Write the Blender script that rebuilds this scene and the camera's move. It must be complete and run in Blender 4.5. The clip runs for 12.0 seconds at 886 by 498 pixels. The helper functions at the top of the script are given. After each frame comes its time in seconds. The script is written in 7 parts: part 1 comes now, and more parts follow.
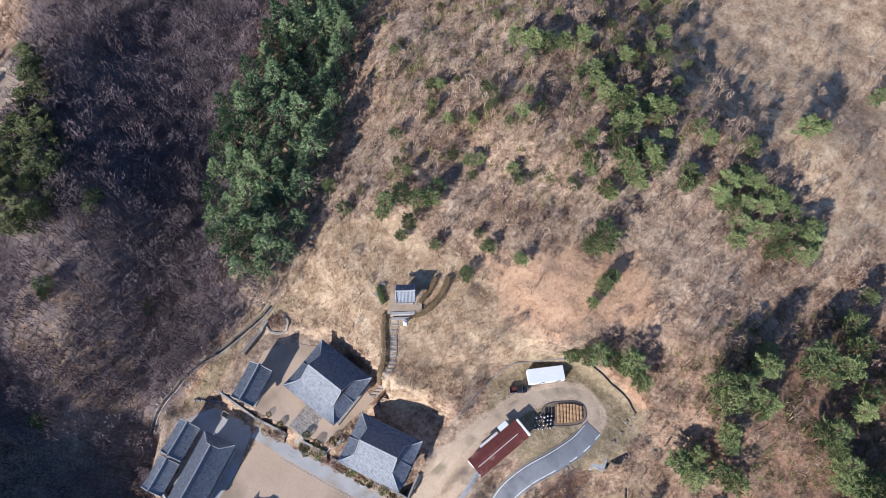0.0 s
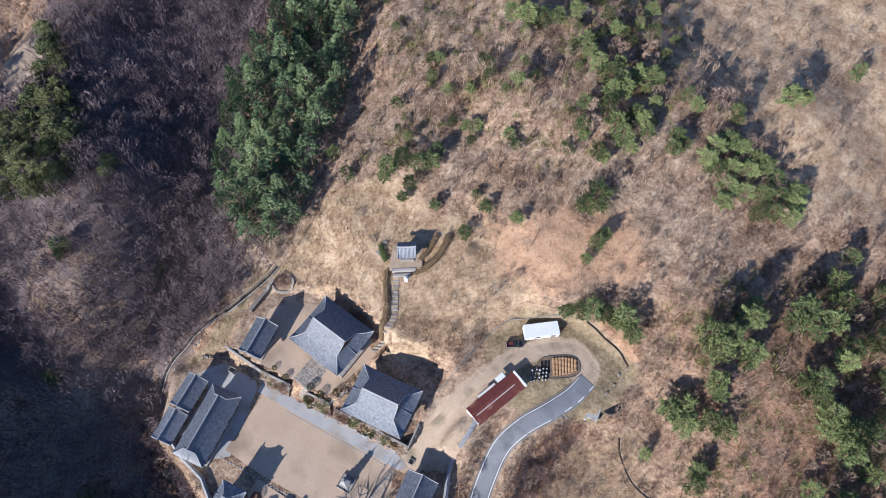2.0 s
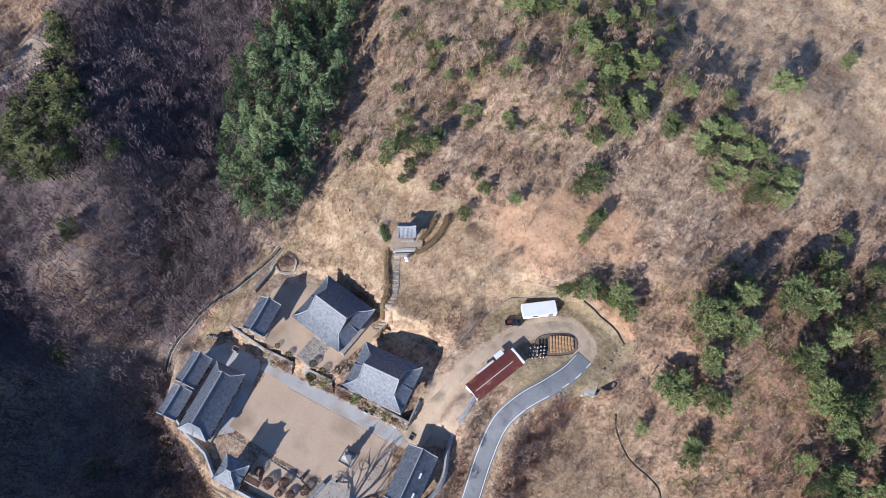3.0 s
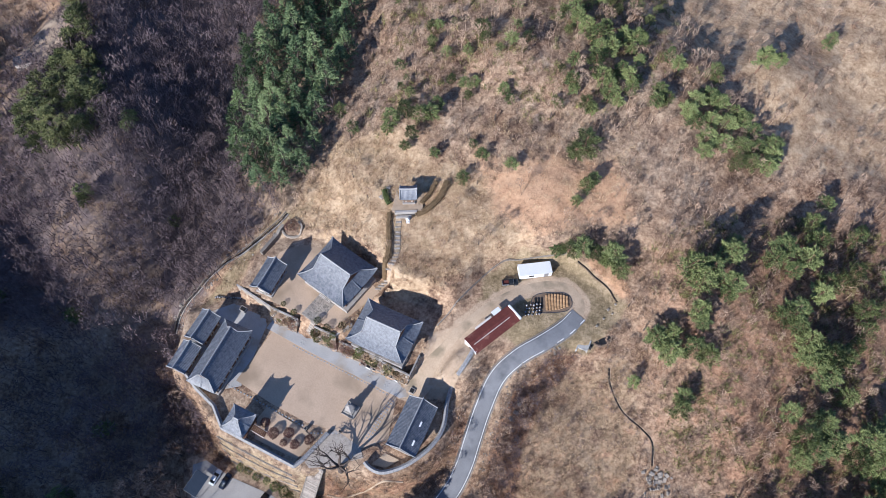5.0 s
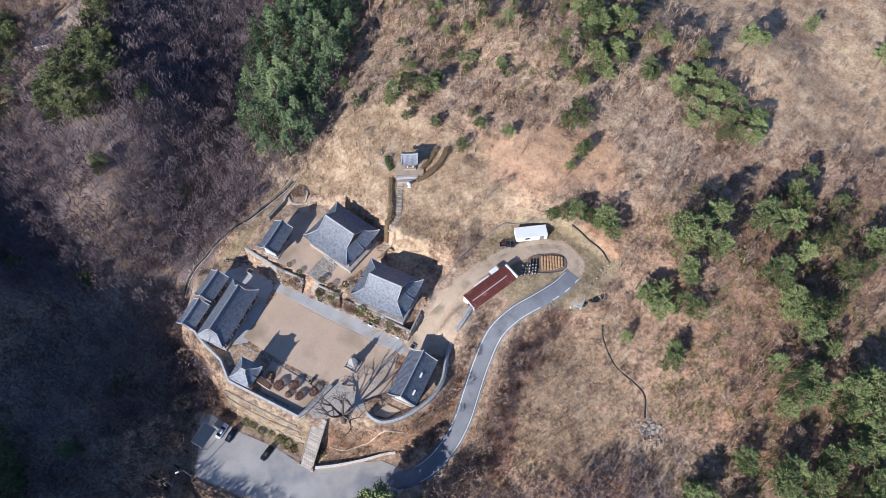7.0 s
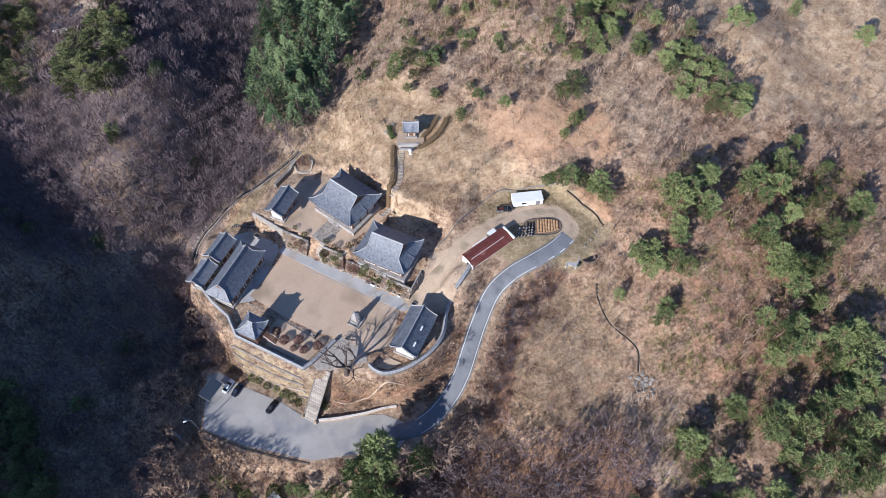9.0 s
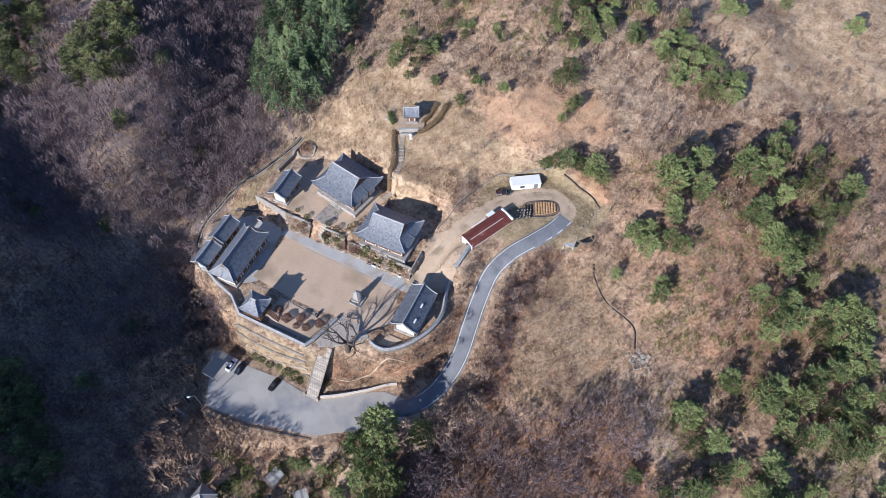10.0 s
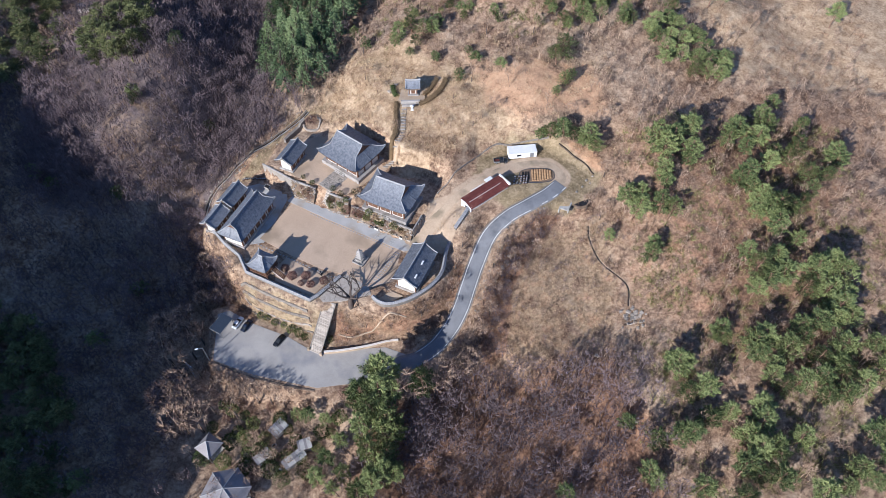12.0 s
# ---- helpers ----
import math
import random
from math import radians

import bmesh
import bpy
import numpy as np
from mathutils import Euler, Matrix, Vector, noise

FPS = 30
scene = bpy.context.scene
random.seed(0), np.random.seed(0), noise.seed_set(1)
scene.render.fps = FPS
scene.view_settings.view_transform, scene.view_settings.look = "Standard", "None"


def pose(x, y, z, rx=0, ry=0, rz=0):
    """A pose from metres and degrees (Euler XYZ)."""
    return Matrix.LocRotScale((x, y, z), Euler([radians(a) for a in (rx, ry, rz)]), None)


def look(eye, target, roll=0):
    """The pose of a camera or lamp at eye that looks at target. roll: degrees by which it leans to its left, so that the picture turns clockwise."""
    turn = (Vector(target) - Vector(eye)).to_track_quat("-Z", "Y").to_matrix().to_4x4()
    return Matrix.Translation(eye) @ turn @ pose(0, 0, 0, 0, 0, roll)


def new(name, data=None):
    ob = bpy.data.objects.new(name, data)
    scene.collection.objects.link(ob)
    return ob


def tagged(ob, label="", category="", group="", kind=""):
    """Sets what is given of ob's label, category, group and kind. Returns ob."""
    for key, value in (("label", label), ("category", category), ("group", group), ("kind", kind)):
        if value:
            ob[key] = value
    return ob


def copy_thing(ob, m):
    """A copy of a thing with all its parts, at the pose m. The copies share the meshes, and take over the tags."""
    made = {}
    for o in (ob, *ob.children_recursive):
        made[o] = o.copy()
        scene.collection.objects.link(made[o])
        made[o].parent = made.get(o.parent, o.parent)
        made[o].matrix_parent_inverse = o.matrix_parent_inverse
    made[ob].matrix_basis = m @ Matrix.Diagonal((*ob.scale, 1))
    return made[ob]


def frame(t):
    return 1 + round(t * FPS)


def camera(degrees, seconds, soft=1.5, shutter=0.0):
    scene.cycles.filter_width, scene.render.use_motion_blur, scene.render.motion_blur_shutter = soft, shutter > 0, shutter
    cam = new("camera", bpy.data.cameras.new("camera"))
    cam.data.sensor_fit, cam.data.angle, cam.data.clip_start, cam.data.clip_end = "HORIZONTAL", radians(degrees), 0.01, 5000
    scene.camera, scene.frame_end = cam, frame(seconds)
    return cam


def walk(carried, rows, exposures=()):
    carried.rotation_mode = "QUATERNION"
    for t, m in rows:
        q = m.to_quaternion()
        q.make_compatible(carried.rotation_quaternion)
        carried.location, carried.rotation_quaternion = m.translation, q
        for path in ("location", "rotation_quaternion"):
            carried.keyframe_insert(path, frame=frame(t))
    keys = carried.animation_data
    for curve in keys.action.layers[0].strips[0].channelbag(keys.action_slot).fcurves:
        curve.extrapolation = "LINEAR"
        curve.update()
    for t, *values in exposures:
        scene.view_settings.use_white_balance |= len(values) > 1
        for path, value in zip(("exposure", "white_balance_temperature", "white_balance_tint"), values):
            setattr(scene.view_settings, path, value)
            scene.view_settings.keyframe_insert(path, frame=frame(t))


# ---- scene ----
# The drone backs away and sinks a little while its camera tilts up from steeply down.
PLAN = 1.6  # metres to one unit of the plan: everything below is laid out in plan units and scaled at the end
cam = camera(66.0, 12.0, soft=0.4)
PATH = [
    # seconds, x, y, z in metres, pitch, heading
    (0, 0.56, 34.55, 184.70, -66.70, 0.48),
    (0.5, 0.64, 30.04, 184.79, -66.27, 0.48),
    (1, 0.72, 25.50, 184.90, -65.83, 0.48),
    (1.5, 0.79, 20.92, 185.00, -65.38, 0.49),
    (2, 0.87, 16.31, 185.09, -64.93, 0.49),
    (2.5, 0.94, 11.64, 185.14, -64.46, 0.49),
    (3, 1.02, 6.93, 185.16, -63.99, 0.50),
    (4, 1.17, -2.65, 185.02, -63.01, 0.51),
    (5, 1.32, -12.45, 184.58, -61.98, 0.51),
    (5.5, 1.40, -17.44, 184.23, -61.45, 0.52),
    (6, 1.47, -22.48, 183.79, -60.90, 0.52),
    (6.5, 1.55, -27.58, 183.26, -60.34, 0.53),
    (7, 1.62, -32.73, 182.62, -59.76, 0.53),
    (8, 1.78, -43.18, 181.03, -58.58, 0.54),
    (9, 1.93, -53.83, 179.03, -57.35, 0.55),
    (9.5, 2.00, -59.21, 177.88, -56.72, 0.55),
    (10, 2.08, -64.62, 176.64, -56.08, 0.55),
    (10.5, 2.15, -70.07, 175.31, -55.44, 0.56),
    (11, 2.23, -75.54, 173.89, -54.79, 0.56),
    (11.5, 2.30, -81.02, 172.40, -54.14, 0.56),
    (12, 2.38, -86.52, 170.85, -53.49, 0.57),
]
walk(cam, [(t, pose(x, y, z, 90 + p, 0, h)) for t, x, y, z, p, h in PATH], exposures=[(0.0, 0.50, 5200, 15), (12.0, 0.50, 5200, 15)])

# ---- daylight ----
SUN_AZ, SUN_EL = math.atan2(-0.61, -0.79), radians(26)
world = bpy.data.worlds.new("sky")
scene.world = world
world.use_nodes = True
wn = world.node_tree.nodes
sky = wn.new("ShaderNodeTexSky")
sky.sky_type = "NISHITA"
sky.sun_disc = False
sky.sun_elevation, sky.sun_rotation = SUN_EL, SUN_AZ % (2 * math.pi)
sky.air_density, sky.dust_density, sky.ozone_density = 1.0, 0.3, 4.0
world.node_tree.links.new(sky.outputs[0], wn["Background"].inputs[0])
wn["Background"].inputs[1].default_value = 0.088
sun_data = bpy.data.lights.new("sun", "SUN")
sun_data.energy, sun_data.angle, sun_data.color = 5.0, radians(0.5), (1.0, 0.875, 0.69)
sun = new("sun", sun_data)
to_sun = Vector((math.cos(SUN_EL) * math.sin(SUN_AZ), math.cos(SUN_EL) * math.cos(SUN_AZ), math.sin(SUN_EL)))
sun.matrix_world = look(to_sun * 200, (0, 0, 0))

# ---- the lie of the land ----
# Hills, spurs and gullies: x, y, height, by name of the slope.
WEST_HILL = [(-64, 43, -0.8), (-100, 45, -6.4), (-83, 45, -5.3), (-45, 45, 1.5), (-50, 48, -11), (-77, 59, 0.2), (-67, 59, 9.2), (-50, 60, -10.5), (-104, 62, -2.1), (-58, 66, 6.7), (-88, 67, 2), (-48, 70, -2.5), (-62, 72, 16.4), (-69, 80, 10.7), (-60, 84, 6.3), (-47, 84, -1), (-110, 90, -0), (-72, 90, 9.2), (-49, 98, 3.2), (-73, 102, 11.1), (-92, 112, 0.6), (-52, 112, 4.8), (-100, 118, -8.4), (-84, 122, 4.7), (-125, 125, -6.1), (-72, 132, 7.4), (-44, 132, 5.9)]
VALLEY = [(-72, -42, -13), (-20, -40, -15.2), (-80, -16, -13.1), (-2, -16, -13.6), (-46, -12, -13.8), (-26, -10, -12.9), (-104, -6, -12.1), (8, -3, -14), (-11, -1, -6.3), (-48, 2, -12.7), (-75, 9, -11.7), (-56, 16, -11.9), (-112, 30, -10.3), (-71, 30, -13.5), (-52, 36, -12.3)]
SPUR = [(20, -45, -12.1), (20, -12, -10), (22, 2, -6.6), (22, 10, -4.4), (20, 22, -0.2), (-4, 43, 6.9), (0, 50, 7.7), (-40, 51, 3.6), (-22, 57, 4.3), (-6, 57, 12.1), (5, 57, 11.7), (-34, 59, 2.4), (-42, 61, -1.1), (20, 61, 13), (-34, 65, 13), (-15, 66, 12), (14, 68, 14.2), (-28, 70, 5.9), (-4, 75, 15.4), (16, 88, 20.6), (-24, 94, 7.7), (-36, 101, 7.2), (5, 101, 14.2), (-22, 108, 6.3), (-10, 108, 12.1), (18, 108, 17.5), (-20, 130, 9), (0, 140, 12.1)]
EAST_HILL = [(100, 50, 0.8), (44, 52, 8.1), (68, 55, 3.4), (81, 65, 4.6), (27, 68, 12.3), (90, 69, 2), (67, 72, 6.2), (90, 82, 3.6), (52, 83, 11.4), (28, 86, 17.6), (44, 88, 17.6), (37, 89, 15.9), (120, 90, 3), (63, 91, 12.6), (60, 100, 7), (85, 107, 6.2), (68, 118, 8), (40, 140, 12), (95, 145, 8)]
EAST_FOOT = [(60, -22, -2), (95, -20, 3), (42, 2, -2.2), (55, 3, 0.1), (29, 5, -4.9), (60, 12, 0.7), (37, 18, -4.5), (100, 20, 3), (49, 22, 4), (72, 25, 2.9), (36, 30, 1.4), (65, 39, 4.6), (44, 43, 10.1), (32, 46, 3.8)]
KNOTS = np.array(SPUR + EAST_HILL + EAST_FOOT + VALLEY + WEST_HILL, float)

COURT_Z, HALL_Z, SIDE_Z, LOOP_Z, PARK_Z = -0.6, 3.2, 2.2, 3.9, -8.0
# Levelled ground: corner points, height, width of the bank around it.
PADS = [
    ([(-46, 40), (-38, 42), (-30, 38.2), (-17, 32.4), (-5, 26), (2.5, 25), (1.5, 18), (-1, 16), (-5, 13), (-9, 11.5), (-12, 12.8), (-17.5, 13.8), (-20.2, 12.6), (-21.8, 12.9), (-22.6, 13.6), (-24, 12.8), (-36.5, 18.4), (-42, 25), (-47, 30)], COURT_Z, 3.0),
    ([(-11, 40.2), (-6, 37.6), (-2, 35.5), (0.6, 36.8), (1.2, 38.8), (-3.6, 41.0), (-8, 41.6)], 2.3, 3.0),
    ([(-36.5, 44.0), (-30.0, 40.3), (-18.6, 35.2), (-15.0, 38.2), (-8.5, 44.5), (-18.5, 53), (-24, 54.5), (-33, 54)], HALL_Z, 0.6),
    ([(-17.6, 34.4), (-5.4, 28.4), (-1.8, 36.2), (-11.5, 41)], SIDE_Z, 0.6),
]
PADS += [
    ([(4, 33), (1.5, 36.5), (8.5, 46.5), (14, 48.8), (22, 48.2), (30, 41.5), (28.5, 36), (25, 34), (22.5, 35.5), (16, 36), (9, 33)], LOOP_Z, 3.0),
    ([(-44, 15), (-41, 16), (-36.5, 13.6), (-29, 10.6), (-23, 6.6), (-7, 8.0), (-3, 5.5), (-6, 1), (-22, -1.4), (-34, 1.2), (-42.5, 4)], PARK_Z, 3.0),
]
# The lane: centre line with heights, and the width of the asphalt.
LANE = [(24.3, 38.6, 3.95), (21.6, 36.0, 3.9), (17.8, 33.6, 3.5), (13.5, 31.3, 2.4), (9.9, 28.2, 0.6), (7.4, 23.2, -1.6), (5.6, 18.2, -3.2), (4.2, 14.2, -4.5), (2.1, 10.4, -5.9), (-1.2, 6.8, -7.2), (-5.5, 4.6, -7.9), (-12, 4.0, -8.0)]
# The dirt track round the vegetable bed and down to the yard.
TRACK = [(24.3, 38.6, 3.95), (24.6, 41.2, 3.95), (22.3, 43.9, 3.95), (18.3, 44.2, 3.95), (13.0, 42.6, 3.9), (7.6, 39.3, 3.7), (3.2, 35.6, 3.0), (-0.6, 31.6, 1.5), (-3.2, 28.2, 0.2), (-5.8, 26.0, -0.5)]


def smooth_line(pts, step=0.6):
    """A Catmull-Rom line through pts, evenly sampled."""
    p = [Vector(q) for q in pts]
    p = [2 * p[0] - p[1]] + p + [2 * p[-1] - p[-2]]
    out = []
    for i in range(1, len(p) - 2):
        n = max(2, int((p[i + 1] - p[i]).length / step))
        for k in range(n):
            t = k / n
            out.append(0.5 * (2 * p[i] + (p[i + 1] - p[i - 1]) * t + (2 * p[i - 1] - 5 * p[i] + 4 * p[i + 1] - p[i + 2]) * t * t + (3 * p[i] - p[i - 1] - 3 * p[i + 1] + p[i + 2]) * t ** 3))
    return out + [p[-2]]


def line_field(x, y, pts):
    """Distance to a line and the line's height at the nearest point."""
    best, height = np.full(x.shape, 1e9), np.zeros(x.shape)
    for a, b in zip(pts[:-1], pts[1:]):
        d = b - a
        t = np.clip(((x - a.x) * d.x + (y - a.y) * d.y) / max(d.x * d.x + d.y * d.y, 1e-9), 0, 1)
        dist = np.hypot(x - a.x - t * d.x, y - a.y - t * d.y)
        near = dist < best
        best = np.where(near, dist, best)
        height = np.where(near, a.z + t * d.z, height)
    return best, height


def poly_field(x, y, poly):
    """Signed distance to a polygon, positive inside."""
    best, inside = np.full(x.shape, 1e9), np.zeros(x.shape, bool)
    for (x0, y0), (x1, y1) in zip(poly, poly[1:] + poly[:1]):
        dx, dy = x1 - x0, y1 - y0
        t = np.clip(((x - x0) * dx + (y - y0) * dy) / (dx * dx + dy * dy), 0, 1)
        best = np.minimum(best, np.hypot(x - x0 - t * dx, y - y0 - t * dy))
        cross = (y0 > y) != (y1 > y)
        inside ^= cross & (x < dx * (y - y0) / (dy if dy else 1e-9) + x0)
    return np.where(inside, best, -best)


LANE_LINE, TRACK_LINE = smooth_line(LANE), smooth_line(TRACK)


def ease(t):
    t = np.clip(t, 0, 1)
    return t * t * (3 - 2 * t)


def height(x, y):
    """The ground's height."""
    x, y = np.asarray(x, float), np.asarray(y, float)
    w = 1 / ((x[..., None] - KNOTS[:, 0]) ** 2 + (y[..., None] - KNOTS[:, 1]) ** 2 + 90) ** 2
    h = (w * KNOTS[:, 2]).sum(-1) / w.sum(-1)
    h = h + 0.35 * np.sin(x * 0.31 + 1.3 * np.sin(y * 0.17)) * np.sin(y * 0.27 + np.sin(x * 0.13)) + 0.12 * np.sin(x * 0.9 + y * 0.5) * np.sin(y * 0.8 - x * 0.3)
    for poly, z, bank in PADS:
        k = ease(poly_field(x, y, poly) / bank + 1)
        h = h + (z - h) * k
    for line, half, bank in ((TRACK_LINE, 1.6, 2.0), (LANE_LINE, 1.9, 3.0)):
        d, z = line_field(x, y, line)
        k = ease((half + bank - d) / bank)
        h = h + (z - 0.03 - h) * k
    return h


def ground(x, y):
    return float(height(np.array([x]), np.array([y]))[0])

# ---- materials ----
def material(name, low, high, size=1.0, fine=12.0, rough=0.85, bump=0.3, mid=None, metal=0.0, by_island=0.0, by_object=0.0, stain=None, stain_size=0.3, stain_at=0.6, gloss=0.25):
    """Colour between low and high over noise at two scales (size, fine: features per metre), with relief and optional stains."""
    m = bpy.data.materials.new(name)
    m.use_nodes = True
    nt = m.node_tree
    n, link = nt.nodes, nt.links.new
    bsdf = n["Principled BSDF"]
    bsdf.inputs["Roughness"].default_value = rough
    bsdf.inputs["Metallic"].default_value = metal
    bsdf.inputs["Specular IOR Level"].default_value = gloss
    co = n.new("ShaderNodeTexCoord")
    a, b = n.new("ShaderNodeTexNoise"), n.new("ShaderNodeTexNoise")
    for node, s, det in ((a, size, 6.0), (b, fine, 4.0)):
        node.inputs["Scale"].default_value = s
        node.inputs["Detail"].default_value = det
        node.inputs["Roughness"].default_value = 0.62
        link(co.outputs["Object"], node.inputs["Vector"])
    mix = n.new("ShaderNodeMath")
    mix.operation = "MULTIPLY_ADD"
    link(a.outputs["Fac"], mix.inputs[0])
    mix.inputs[1].default_value = 0.55
    half = n.new("ShaderNodeMath")
    half.operation = "MULTIPLY"
    link(b.outputs["Fac"], half.inputs[0])
    half.inputs[1].default_value = 0.45
    link(half.outputs[0], mix.inputs[2])
    value = mix.outputs[0]
    for amount, kind in ((by_island, "island"), (by_object, "object")):
        if amount:
            src = n.new("ShaderNodeNewGeometry").outputs["Random Per Island"] if kind == "island" else n.new("ShaderNodeObjectInfo").outputs["Random"]
            add = n.new("ShaderNodeMath")
            add.operation = "MULTIPLY_ADD"
            link(src, add.inputs[0])
            add.inputs[1].default_value = amount
            link(value, add.inputs[2])
            sub = n.new("ShaderNodeMath")
            sub.operation = "SUBTRACT"
            link(add.outputs[0], sub.inputs[0])
            sub.inputs[1].default_value = amount / 2
            value = sub.outputs[0]
    ramp = n.new("ShaderNodeValToRGB")
    ramp.color_ramp.elements[0].position, ramp.color_ramp.elements[1].position = 0.32, 0.68
    ramp.color_ramp.elements[0].color, ramp.color_ramp.elements[1].color = (*low, 1), (*high, 1)
    if mid:
        e = ramp.color_ramp.elements.new(0.5)
        e.color = (*mid, 1)
    link(value, ramp.inputs[0])
    colour = ramp.outputs[0]
    if stain:
        sn = n.new("ShaderNodeTexNoise")
        sn.inputs["Scale"].default_value, sn.inputs["Detail"].default_value = stain_size, 5.0
        link(co.outputs["Object"], sn.inputs["Vector"])
        sr = n.new("ShaderNodeMapRange")
        sr.inputs["From Min"].default_value, sr.inputs["From Max"].default_value = stain_at - 0.08, stain_at + 0.08
        link(sn.outputs["Fac"], sr.inputs["Value"])
        sm = n.new("ShaderNodeMix")
        sm.data_type = "RGBA"
        link(sr.outputs["Result"], sm.inputs["Factor"])
        link(colour, sm.inputs["A"])
        sm.inputs["B"].default_value = (*stain, 1)
        colour = sm.outputs["Result"]
    link(colour, bsdf.inputs["Base Color"])
    if bump:
        bp = n.new("ShaderNodeBump")
        bp.inputs["Strength"].default_value, bp.inputs["Distance"].default_value = bump, 0.05
        link(b.outputs["Fac"], bp.inputs["Height"])
        link(bp.outputs["Normal"], bsdf.inputs["Normal"])
    return m


M_TILE = material("roof_tile", (0.06, 0.07, 0.088), (0.27, 0.283, 0.31), 2.2, 9, 0.5, 0.4, by_object=0.15, stain=(0.07, 0.08, 0.10), stain_size=2.5, stain_at=0.64, gloss=0.6)
M_RIDGE = material("lime_ridge", (0.25, 0.255, 0.26), (0.46, 0.46, 0.45), 1.5, 9, 0.8, 0.3)
M_PLASTER = material("lime_plaster", (0.62, 0.57, 0.50), (0.80, 0.76, 0.69), 0.8, 7, 0.85, 0.15, stain=(0.5, 0.42, 0.33), stain_size=0.7, stain_at=0.66)
M_TIMBER = material("old_timber", (0.10, 0.055, 0.035), (0.22, 0.12, 0.075), 1.5, 14, 0.75, 0.4)
M_RAFTER = material("painted_rafters", (0.14, 0.11, 0.085), (0.28, 0.21, 0.15), 1.5, 14, 0.75, 0.3)
M_STONE = material("granite", (0.26, 0.24, 0.22), (0.46, 0.43, 0.39), 1.2, 10, 0.85, 0.5, by_object=0.2, stain=(0.17, 0.16, 0.14), stain_size=0.9, stain_at=0.63)
M_FIELDSTONE = material("fieldstone", (0.20, 0.18, 0.155), (0.42, 0.37, 0.31), 1.6, 8, 0.9, 0.6, by_island=0.35, by_object=0.35)
M_CONCRETE = material("old_concrete", (0.34, 0.33, 0.31), (0.52, 0.51, 0.48), 0.6, 8, 0.9, 0.3, stain=(0.24, 0.23, 0.21), stain_size=0.5, stain_at=0.6)
M_ASPHALT = material("worn_asphalt", (0.155, 0.16, 0.17), (0.25, 0.255, 0.265), 0.35, 9, 0.9, 0.3, stain=(0.12, 0.125, 0.135), stain_size=0.25, stain_at=0.6)
M_PARKING = material("parking_concrete", (0.31, 0.293, 0.27), (0.46, 0.435, 0.395), 0.22, 7, 0.9, 0.25, stain=(0.25, 0.25, 0.26), stain_size=0.18, stain_at=0.58)
M_PAINT = material("road_paint", (0.55, 0.55, 0.53), (0.78, 0.78, 0.76), 1.2, 9, 0.7, 0.1)
M_SAND = material("court_sand", (0.44, 0.325, 0.225), (0.61, 0.465, 0.33), 0.13, 4, 0.95, 0.25, stain=(0.34, 0.26, 0.18), stain_size=0.12, stain_at=0.57)
M_DIRT = material("packed_dirt", (0.38, 0.285, 0.195), (0.56, 0.445, 0.32), 0.25, 5, 0.95, 0.35, stain=(0.27, 0.22, 0.15), stain_size=0.3, stain_at=0.6)
M_PAVE = material("paved_walk", (0.35, 0.345, 0.335), (0.52, 0.505, 0.48), 0.35, 6, 0.9, 0.3, stain=(0.36, 0.30, 0.23), stain_size=0.22, stain_at=0.57)
M_WHITE = material("white_sheet", (0.74, 0.76, 0.78), (0.84, 0.85, 0.86), 0.5, 5, 0.45, 0.05)
M_RUST = material("rust_red_sheet", (0.10, 0.03, 0.024), (0.19, 0.06, 0.046), 0.6, 6, 0.6, 0.2, stain=(0.32, 0.18, 0.13), stain_size=0.5, stain_at=0.64)
M_BLUE = material("blue_sheet", (0.022, 0.032, 0.052), (0.042, 0.058, 0.085), 0.8, 6, 0.85, 0.1)
# Near-black of dark things; in hollows and the pipe mouth it replaces shade.
M_DARK = material("dark_opening", (0.012, 0.012, 0.014), (0.03, 0.03, 0.032), 1, 5, 0.7, 0.0)
M_GLASS = material("car_glass", (0.015, 0.018, 0.022), (0.03, 0.034, 0.04), 1, 5, 0.08, 0.0)
M_RUBBER = material("rubber", (0.015, 0.015, 0.015), (0.03, 0.03, 0.03), 2, 12, 0.85, 0.1)
M_STEEL = material("grey_steel", (0.28, 0.29, 0.30), (0.42, 0.43, 0.44), 2, 12, 0.45, 0.1, metal=0.6)
M_BARK = material("bark", (0.06, 0.048, 0.042), (0.15, 0.12, 0.10), 1.5, 9, 0.95, 0.5)
M_TWIG = material("bare_twigs", (0.19, 0.125, 0.09), (0.60, 0.45, 0.32), 0.05, 0.6, 0.95, 0.0, mid=(0.38, 0.27, 0.19), by_island=0.4)
M_BRUSH = material("dry_brush", (0.12, 0.07, 0.047), (0.52, 0.365, 0.24), 0.09, 0.6, 0.95, 0.0, mid=(0.28, 0.18, 0.12), by_island=0.45)
M_STRAW = material("dry_grass", (0.33, 0.235, 0.13), (0.68, 0.53, 0.33), 0.08, 0.6, 0.95, 0.0, by_island=0.3)
M_FIR = material("fir_needles", (0.05, 0.09, 0.042), (0.27, 0.34, 0.155), 0.5, 4, 0.7, 0.0, by_island=0.3, by_object=0.3)
M_PINE = material("pine_needles", (0.045, 0.072, 0.026), (0.31, 0.35, 0.13), 0.5, 4, 0.7, 0.0, by_island=0.3, by_object=0.22)
M_FARPINE = material("far_pine_needles", (0.035, 0.05, 0.02), (0.27, 0.28, 0.11), 0.5, 4, 0.7, 0.0, by_island=0.35)
